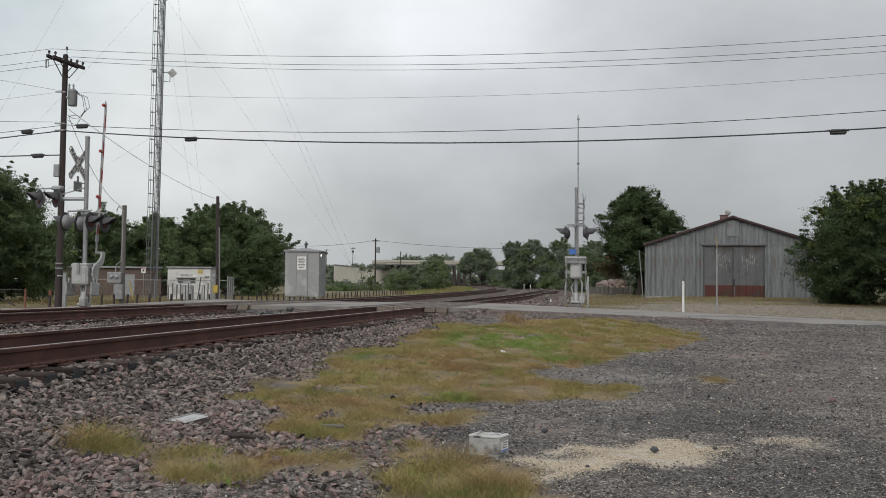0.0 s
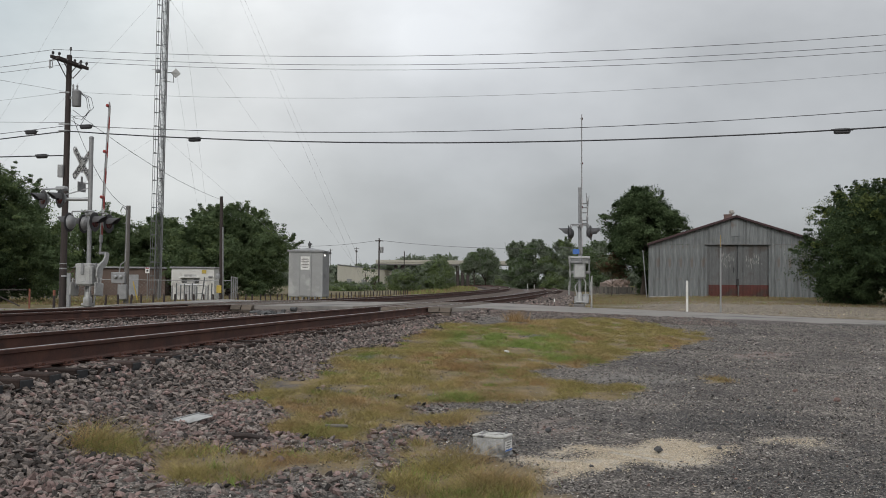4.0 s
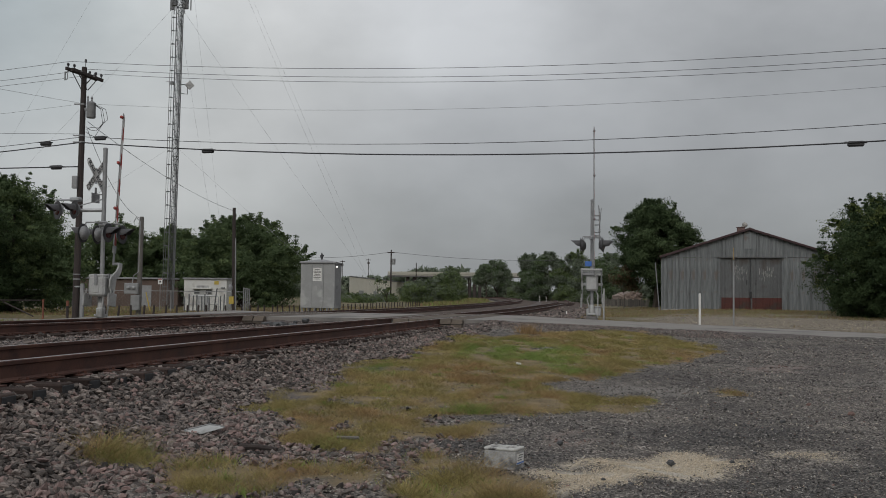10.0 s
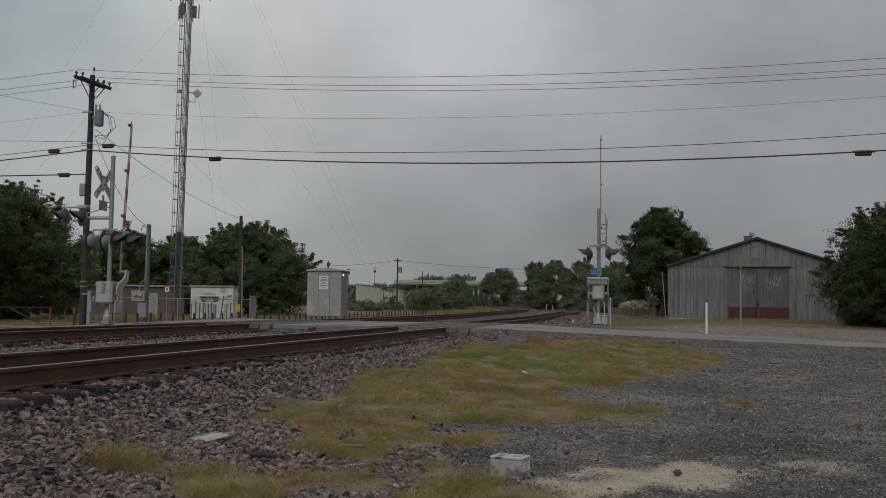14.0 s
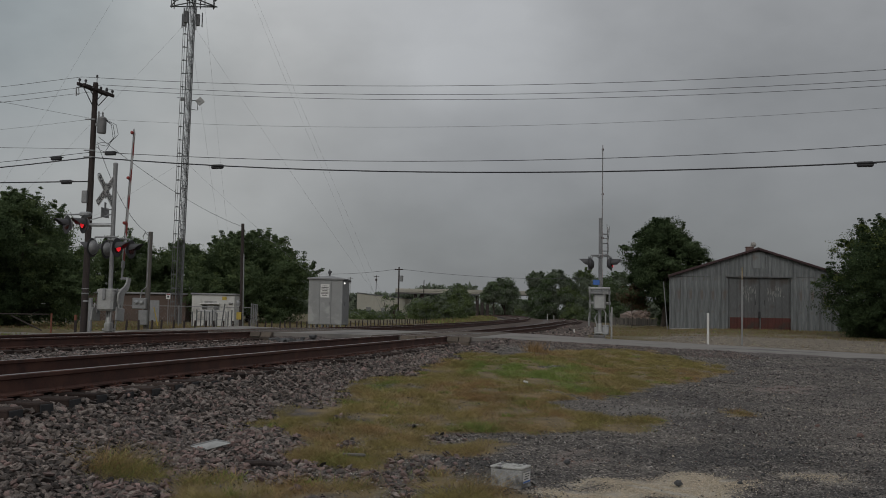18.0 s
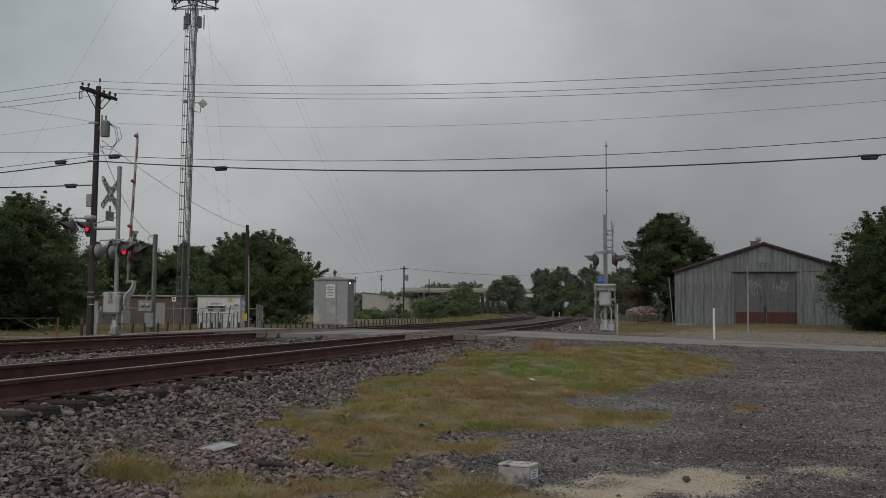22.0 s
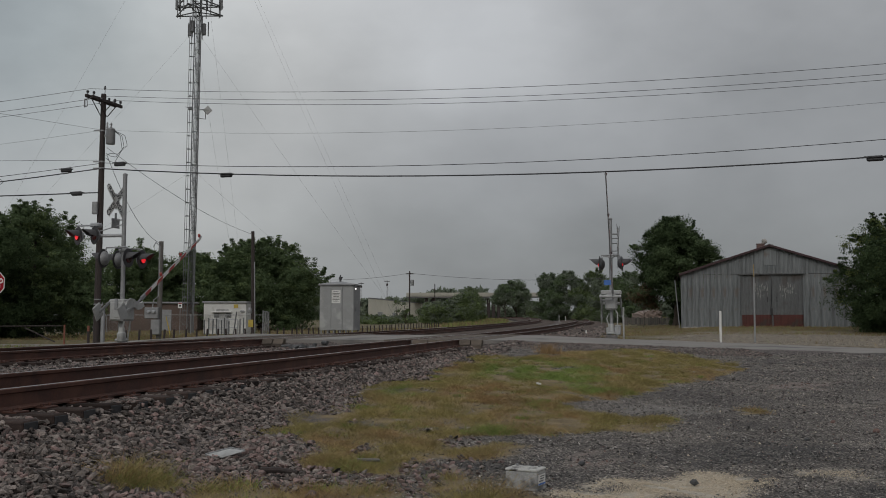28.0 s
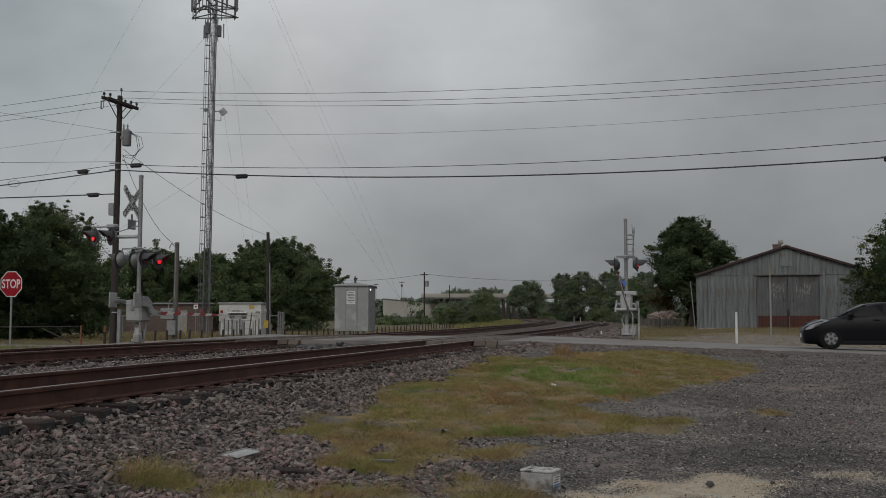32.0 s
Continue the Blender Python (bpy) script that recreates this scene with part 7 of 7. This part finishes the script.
P, R = [], []
for n, u0, u1, y0, y1, r0, r1, pw in (
    (48000, -5.4, -3.0, 3.2, 17, 0.012, 0.034, 1.25),
    (15000, -5.4, -3.2, 17, 31, 0.018, 0.042, 1.0),
    (7500, -6.8, -5.35, 6, 31, 0.03, 0.05, 1.0),
    (14000, -11.2, -6.7, 9, 34, 0.02, 0.042, 1.0),
    (4000, -15.5, -11.2, 16, 36, 0.03, 0.06, 1.0),
    (9000, -5.4, -2.2, 39, 95, 0.05, 0.1, 1.4),
    (3500, -2.4, -0.5, 39, 62, 0.04, 0.08, 1.4),
    (4000, -8.2, -6.7, 42, 75, 0.05, 0.09, 1.2),
    (9000, -3.6, -1.2, 5.4, 11, 0.012, 0.032, 1.2),
):
    x, y = scatter(n, u0, u1, y0, y1, pw)
    k = off_road(x, y)
    u = beside_tracks(x, y)
    toe = -3.3 + 0.35 * wobble(x, y, 1.3, 2.0)
    if u1 > -1.5:
        k &= rnd.uniform(0, 1, n) < np.clip(1.15 - (u - toe) * 0.55, 0, 1)
        k &= ~grass_here(x, y)
    elif u1 > -3.3 and y0 < 30:
        k &= (u < toe) & ~(grass_here(x, y) & (u > -4.1))
    # leave the rails and the tops of the ties clear
    c = np.abs(np.abs(np.minimum(np.abs(u - near_c * 0.987), np.abs(u - C_FAR * 0.987))) - 0.7535)
    k &= c > 0.1
    x, y = x[k], y[k]
    r = r0 + (r1 * 1.12 - r0) * rnd.uniform(0, 1, len(x)) ** 1.5
    z = ground_z(x, y) + r * rnd.uniform(-0.25, 0.85, len(x))
    # stones fill the cribs between the ties and leave the tie tops bare
    for c in (C_NEAR, C_FAR):
        dx = x - track_x(y, c)
        along = y + dx * TRACK / (1 + TRACK ** 2)
        ties = np.array(TIES[c])
        j = np.clip(np.searchsorted(ties, along), 1, len(ties) - 1)
        gap = np.minimum(np.abs(along - ties[j]), np.abs(along - ties[j - 1]))
        over = (np.abs(dx) < 1.3) & (y < 75)
        z = np.where(over & (gap < 0.14), 0.44, np.where(over, np.clip(z + 0.03, np.where(dx > 0.85, 0.47, 0.54), np.where((dx > 0.85) & (y > 11.5), 0.55, 0.598) - r * 0.5), z))
        # stones have rolled over some of the tie ends
        which = np.where(np.abs(along - ties[j - 1]) < np.abs(along - ties[j]), j - 1, j)
        buried = over & (np.abs(dx) > 1.0) & ((which * 7) % 5 < 1) & (rnd.uniform(0, 1, len(x)) < 0.4)
        z = np.where(buried, 0.545 + 0.2 * r, z)
        z = np.where((dx > 1.29) & (dx < 1.75) & (y > 8) & (y < 34), np.minimum(z, 0.53 - 0.1 * (dx - 1.29) - r * 0.6), z)
    P.append(np.stack([x, y, z], 1))
    R.append(r)
P, R = np.concatenate(P), np.concatenate(R)
on_deck = (P[:, 1] > road_edge(P[:, 0]) - 0.15) & (P[:, 1] < 34) & (np.minimum(np.abs(beside_tracks(P[:, 0], P[:, 1]) - C_NEAR * 0.987), np.abs(beside_tracks(P[:, 0], P[:, 1]) - C_FAR * 0.987)) < 1.6)
P, R = P[~on_deck], R[~on_deck]
# smaller stones on the bank along the road
n = 17000
x = rnd.uniform(-3.6, 7.5, n)
y = road_edge(x) - 0.15 - 3.6 * rnd.uniform(0, 1, n) ** 1.3
k = (beside_tracks(x, y) > -4.6) & ~grass_here(x, y) & (rnd.uniform(0, 1, n) < 0.55 + 0.5 * wobble(x, y, 1.1, 4.0))
x, y = x[k], y[k]
r = rnd.uniform(0.011, 0.028, len(x))
P = np.concatenate([P, np.stack([x, y, ground_z(x, y) + r * 0.3], 1)])
R = np.concatenate([R, r])
pinkish = rnd.uniform(0, 1, len(P)) < 0.16 + 0.32 * ((beside_tracks(P[:, 0], P[:, 1]) > -3.75) & (P[:, 1] < 11))
bed = tagged(new("ballast_bed"), "loose grey and pinkish crushed-stone ballast under the tracks", "ballast", kind="structure")
# the nearest stones are pieces of their own
close = np.argsort(np.hypot(P[:, 0] + 2.6, P[:, 1] - 6.6))[:300]
rest = np.ones(len(P), bool)
rest[close] = False
kinds = []
for i in range(12):
    rr = np.random.RandomState(100 + i)
    v, f = stones(np.zeros((1, 3)), np.ones(1), ico(), rr)
    kinds.append([raw("stone", v, f, [M[m]]) for m in ("stone", "pink")])
for i, j in enumerate(close):
    ob = part("stone", kinds[i % 12][int(pinkish[j])], None, bed, at=pose(*P[j], 37 * i % 360, 91 * i % 360, 53 * i % 360))
    ob.scale = (R[j],) * 3
fine = rest & (P[:, 1] < 12.5) & (beside_tracks(P[:, 0], P[:, 1]) > -5.6)
v, f = stones(P[fine], R[fine], ico(), rnd)
v2, f2 = stones(P[rest & ~fine], R[rest & ~fine] * 1.12, OCT, rnd)
kind_of = np.concatenate([np.repeat(pinkish[fine].astype(int), 20), np.repeat(pinkish[rest & ~fine].astype(int), 8)])
loose = part("loose_ballast", raw("loose_ballast", np.concatenate([v, v2]), np.concatenate([f, f2 + len(v)]), [M["stone"], M["pink"]], kind_of), None, bed)
loose["kind"] = "stuff"

# gravel chips over the lot
n = 165000
y = 5.2 + 22 * rnd.uniform(0, 1, n) ** 1.7
x = rnd.uniform(-0.3, 0.56, n) * y + 0.2
k = (beside_tracks(x, y) > -3.2) & (y < road_edge(x) - 0.2) & ~(grass_here(x, y) & (rnd.uniform(0, 1, n) < 0.8))
x, y = x[k], y[k]
r = (0.0035 + 0.0095 * rnd.uniform(0, 1, len(x)) ** 2.2) * (0.8 + y * 0.06)
lime = any_of(SPILL, x + rnd.normal(0, 0.08, len(x)), y + rnd.normal(0, 0.08, len(x)))
r = np.where(lime, r * 0.62, r)
q = rnd.uniform(0, 1, len(x))
sort = np.where(lime & (q < 0.85), 1, np.where(q < 0.125, 2, np.where(q < 0.15 + 0.3 * any_of(CLAY, x, y, 0.25), 3, np.where(q > 0.985, 1, 0))))
# dark chips by the road: dark gravel, plus the edge drop's painted shadow
by_road = road_edge(x) - y < 0.9 + 0.25 * wobble(x, y, 3.0, 1.0)
sort = np.where((sort != 1) & by_road & (rnd.uniform(0, 1, len(x)) < 0.9), 4, sort)
sort = np.where((sort == 0) & any_of(WORN, x + rnd.normal(0, 0.2, len(x)), y + rnd.normal(0, 0.3, len(x)), 0.4) & (rnd.uniform(0, 1, len(x)) < 0.85), 4, sort)
v, f = stones(np.stack([x, y, ground_z(x, y) + 0.012 * wobble(x, y, 6.0, 0.4) + 0.012 * wobble(x, y, 2.1, 2.4) + r * 0.1], 1), r * 1.15, PYR, rnd, 0.2, 0.8)
tagged(new("gravel", raw("gravel", v, f, [M["chip"], M["pale"], M["greychip"], M["redchip"], M["darkchip"]], np.repeat(sort, 3))), "dark loose gravel chips strewn over the lot", "gravel", kind="stuff")


# fine crumbs of limestone in the spill
n = 90000
x, y = rnd.uniform(0.4, 3.5, n), rnd.uniform(7.0, 9.3, n)
k = any_of(SPILL, x + rnd.normal(0, 0.07, n), y + rnd.normal(0, 0.07, n)) & (wobble(x, y, 7.0, 2.0) > -0.75) & ((x < 2.55) | (rnd.uniform(0, 1, n) < 0.35))
x, y = x[k], y[k]
r = rnd.uniform(0.003, 0.008, len(x))
v, f = stones(np.stack([x, y, ground_z(x, y) + 0.012 * wobble(x, y, 6.0, 0.4) + 0.012 * wobble(x, y, 2.1, 2.4) + 0.002], 1), r, PYR, rnd, 0.2, 0.8)
tagged(new("limestone_spill", raw("limestone_spill", v, f, [M["pale"]])), "cream limestone crumbs spilt on the dark gravel", "gravel", kind="stuff")
# pale pebbles in the yard before the shed
n = 9000
x, y = rnd.uniform(7.5, 27, n), rnd.uniform(39, 60, n)
k = (y - road_edge(x) > 10.6) & (x > 7.0 + 0.25 * (y - 42))
x, y = x[k], y[k]
r = rnd.uniform(0.012, 0.035, len(x))
v, f = stones(np.stack([x, y, ground_z(x, y) + r * 0.1], 1), r, PYR, rnd, 0.2, 0.7)
tagged(new("yard_gravel", raw("yard_gravel", v, f, [M["pale"], M["chip"]], np.repeat((rnd.uniform(0, 1, len(x)) < 0.7).astype(int), 3))), "beige gravel strewn over the yard", "gravel", kind="stuff")


def blades(x, y, z, high, wide, lean, material_index, mats, name, label):
    n = len(x)
    a = rnd.uniform(0, 6.283, n)
    d = np.stack([np.cos(a), np.sin(a), np.zeros(n)], 1) * wide[:, None]
    b = rnd.uniform(0, 6.283, n)
    tip = np.stack([np.cos(b) * lean * high, np.sin(b) * lean * high, high], 1)
    p = np.stack([x, y, z], 1)
    v = np.stack([p - d, p + d, p + tip], 1).reshape(-1, 3)
    f = np.arange(n * 3).reshape(n, 3)
    return tagged(new(name, raw(name, v, f, mats, material_index)), label, "grass", kind="stuff")


n = 1250000
y = 6.0 + 21.4 * rnd.uniform(0, 1, n) ** 1.5
x = rnd.uniform(-2.9, 5.6, n)
yl = 5.0 * np.log(y)
clump = 0.5 + 0.5 * wobble(x, yl, 4.5, 7.0) * wobble(x, yl, 2.4, 8.0) + 0.35 * wobble(x, yl, 9.0, 1.0)
k = grass_here(x + rnd.normal(0, 0.05, n), y + rnd.normal(0, 0.09, n)) & (beside_tracks(x, y) > -4.1) & (rnd.uniform(0, 1, n) < 0.4 + 0.6 * clump - 0.6 * (y < 8.4) * (1.25 - clump))
x, y, clump = x[k], y[k], clump[k]
z = ground_z(x, y)
fore = 1 - smoothstep(8.1, 8.6, y)
high = (0.012 + 0.075 * np.clip(clump, 0, 1.2) ** 2 + 0.05 * fore * np.clip(0.25 + clump, 0, 1.2)) * rnd.uniform(0.5, 1.3, len(x))
yl = 5.0 * np.log(y)
green = 1.0 * np.exp(-(((x - 1.0) / 1.5) ** 2 + ((y - 18.0) / 2.8) ** 2)) + 0.3 * wobble(x, yl, 1.6, 3.0) + 0.34 * wobble(x, yl, 3.7, 6.0) + 0.2 * wobble(x, yl, 9.0, 2.0) - 0.05 * fore
brown = 0.5 * wobble(x, yl, 1.5, 9.0) + 0.45 * wobble(x, yl, 3.6, 2.0) + 0.35 * wobble(x, yl, 8.0, 5.0)
near_tuft = fore * (x < -2.05)
green, brown = green + 0.3 * near_tuft, brown - 0.5 * near_tuft + 0.12 * (fore - near_tuft)
green, brown = green + rnd.normal(0, 0.16, len(x)), brown + rnd.normal(0, 0.2, len(x))
gr = np.where(green > 0.56, 1, np.where(brown > 0.26, 2, np.where(brown < 0.0, 3, 0)))
blades(x, y, z, high, rnd.uniform(0.0012, 0.0026, len(x)) * (0.6 + y * 0.055), rnd.uniform(0.7, 2.6, len(x)), gr, [M["straw"], M["grass"], M["russet"], M["olive"]], "grass", "patchy straw-coloured, russet and green grass on the lot")

# tufts that stand above the rest
x, y, hh, gr = [], [], [], []
for i in range(760):
    cy = 6.3 + 18 * rnd.uniform(0, 1) ** 1.6
    cx = rnd.uniform(-2.8, 5.0)
    if not grass_here(np.array([cx]), np.array([cy]))[0]:
        continue
    m = rnd.randint(40, 130)
    rad = rnd.uniform(0.04, 0.13)
    x.append(cx + rnd.normal(0, rad, m))
    y.append(cy + rnd.normal(0, rad, m))
    hh.append(rnd.uniform(0.05, 0.12) * (1.0 if cy < 8.6 else 0.55) * rnd.uniform(0.4, 1.1, m))
    gr.append((rnd.uniform(0, 1, m) < (0.75 if rnd.uniform() < 0.4 else 0.1)).astype(int))
x, y, hh, gr = (np.concatenate(a) for a in (x, y, hh, gr))
blades(x, y, ground_z(x, y), hh, rnd.uniform(0.002, 0.004, len(x)) * (0.6 + y * 0.06), rnd.uniform(0.4, 1.3, len(x)), gr, [M["olive"], M["grass"]], "grass_tufts", "higher tufts of green and dry grass")

# dry verge grass beyond the road and the tracks
n = 160000
y = 38 + 60 * rnd.uniform(0, 1, n) ** 1.6
x = rnd.uniform(-30, 30, n)
u = beside_tracks(x, y)
yard_ = (x > 7.5) & (y - road_edge(x) < 29)
k = ((u < -15.6) | (u > -2.2)) & off_road(x, y) & (~yard_ | (rnd.uniform(0, 1, n) < 0.012)) & (wobble(x, y, 0.9, 3.0) > -0.6)
x, y = x[k], y[k]
tall = 0.5 + 0.5 * wobble(x, y, 0.7, 6.0)
blades(x, y, ground_z(x, y), (0.04 + 0.12 * tall) * rnd.uniform(0.5, 1.3, len(x)), rnd.uniform(0.008, 0.02, len(x)), rnd.uniform(0.2, 0.9, len(x)), (rnd.uniform(0, 1, len(x)) < 0.14).astype(int), [M["dry"], M["grass"]], "verge_grass", "dry yellow verge grass beyond the crossing")
n = 26000
x, y = rnd.uniform(-32, -9.5, n), rnd.uniform(22, 35, n)
k = (beside_tracks(x, y) < -15.3) & off_road(x, y) & (wobble(x, y, 1.4, 2.0) > -0.5)
x, y = x[k], y[k]
blades(x, y, ground_z(x, y), (0.05 + 0.1 * (0.5 + 0.5 * wobble(x, y, 1.1, 6.0))) * rnd.uniform(0.5, 1.3, len(x)), rnd.uniform(0.005, 0.012, len(x)), rnd.uniform(0.2, 0.9, len(x)), (rnd.uniform(0, 1, len(x)) < 0.55).astype(int), [M["dry"], M["grass"]], "trackside_grass", "yellow-green grass beside the signal")
# taller weeds along the bend of the track
n = 9000
y = rnd.uniform(105, 200, n)
u = np.where(rnd.uniform(0, 1, n) < 0.6, rnd.uniform(-22, -16.5, n), rnd.uniform(0.5, 6, n))
x = u / 0.987 + TRACK * y + bend(y)
blades(x, y, ground_z(x, y), rnd.uniform(0.15, 0.5, n), rnd.uniform(0.03, 0.08, n), rnd.uniform(0.2, 0.8, n), (rnd.uniform(0, 1, n) < 0.4).astype(int), [M["dry"], M["grass"]], "weeds", "tall dry weeds beside the bending tracks")


# dead weed and tufts at the foot of the road bank
x, y, hh, gr = [], [], [], []
for cx, cy, rad, tall_, m in ((1.71, 24.6, 0.11, 0.3, 260), (2.35, 24.5, 0.2, 0.12, 300), (2.75, 24.7, 0.25, 0.1, 300)):
    x.append(cx + rnd.normal(0, rad, m))
    y.append(cy + rnd.normal(0, 0.2, m))
    hh.append(tall_ * rnd.uniform(0.3, 1.1, m))
    gr.append(np.full(m, int(tall_ < 0.3)))
x, y, hh, gr = (np.concatenate(a) for a in (x, y, hh, gr))
blades(x, y, ground_z(x, y), hh, rnd.uniform(0.004, 0.01, len(x)), rnd.uniform(0.2, 0.9, len(x)), gr, [M["russet"], M["straw"]], "bank_weeds", "dead brown weed and yellow tufts below the road")


# ---- motion of the gates, the flashing lamps and the car ----
def motions():
    up_a = [(0.0, 85.5), (22.0, 85.5), (22.5, 83), (23.0, 79), (23.5, 75), (24.0, 72), (24.5, 67), (25.0, 63.5), (25.5, 59), (26.5, 48), (27.5, 36), (28.0, 30.5), (28.5, 22.5), (29.0, 18), (29.5, 11), (30.0, 6.5), (30.5, 4), (31.0, 1.5), (31.5, 0), (32.0, -0.5)]
    up_b = [(0.0, 86), (22.0, 85.5), (23.0, 82), (24.0, 77), (25.0, 71), (25.5, 68.5), (26.5, 61.5), (27.5, 54), (28.0, 51), (28.5, 47), (29.0, 41), (29.5, 34.5), (30.0, 27), (30.5, 21), (31.0, 16), (31.5, 13), (32.0, 11)]
    for (arm, pz), rows in zip(ARMS, (up_a, up_b)):
        walk(arm, [(t, pose(0, 0, pz, a)) for t, a in rows])
    # the lit bulb stands behind its lens when dark and shows at it when lit
    states = [(17.0, 0), (17.5, 1), (18.0, 0), (18.5, 1), (19.0, 0), (19.5, 1), (20.25, 0), (20.75, 1), (21.75, 0), (22.3, 1), (22.8, 0), (23.3, 1), (24.3, 0), (24.75, 1), (25.3, 0), (25.9, 1), (26.5, 0), (27.1, 1), (28.3, 0), (28.75, 1), (29.3, 0), (30.3, 1), (30.75, 0), (31.3, 1)]
    for which, lamps in ((0, LAMPS_ONE), (1, LAMPS_TWO)):
        rows, was = [(0.0, 0)], 0
        for t, s in states:
            now = int(s == which)
            if now != was:
                rows += [(t - 0.08, was), (t, now)]
                was = now
        rows.append((32.0, was))
        for b in lamps:
            walk(b, [(t, pose(-0.1 if s == 0 else 0.042, 0, 0)) for t, s in rows])
    way = Vector((-1, 0.2, 0)).normalized()
    trip = [(0.0, 95.0), (28.0, 26.0), (29.0, 20.8), (30.0, 16.6), (31.0, 13.6), (31.3, 12.56), (31.5, 11.84), (31.8, 10.78), (32.0, 10.2)]
    rows = []
    turn_ = math.degrees(math.atan2(way.y, way.x))
    for t, x in trip:
        y = float(road_edge(x)) + 5.6
        z = float(road_z(x)) + 0.03 * 0.9 + 0.05 * 5.6 / 10.4
        rows.append((t, pose(x, y, z, 0, 0, turn_)))
    walk(car, rows)
    for w, wx, sg in WHEELS:
        walk(w, [(0.0, pose(wx, sg * 0.76, 0.315)), (30.9, pose(wx, sg * 0.76, 0.315))] + [(31.0 + 0.1 * k, pose(wx, sg * 0.76, 0.315, 0, 55.0 * (k + 1), 0)) for k in range(11)])


motions()
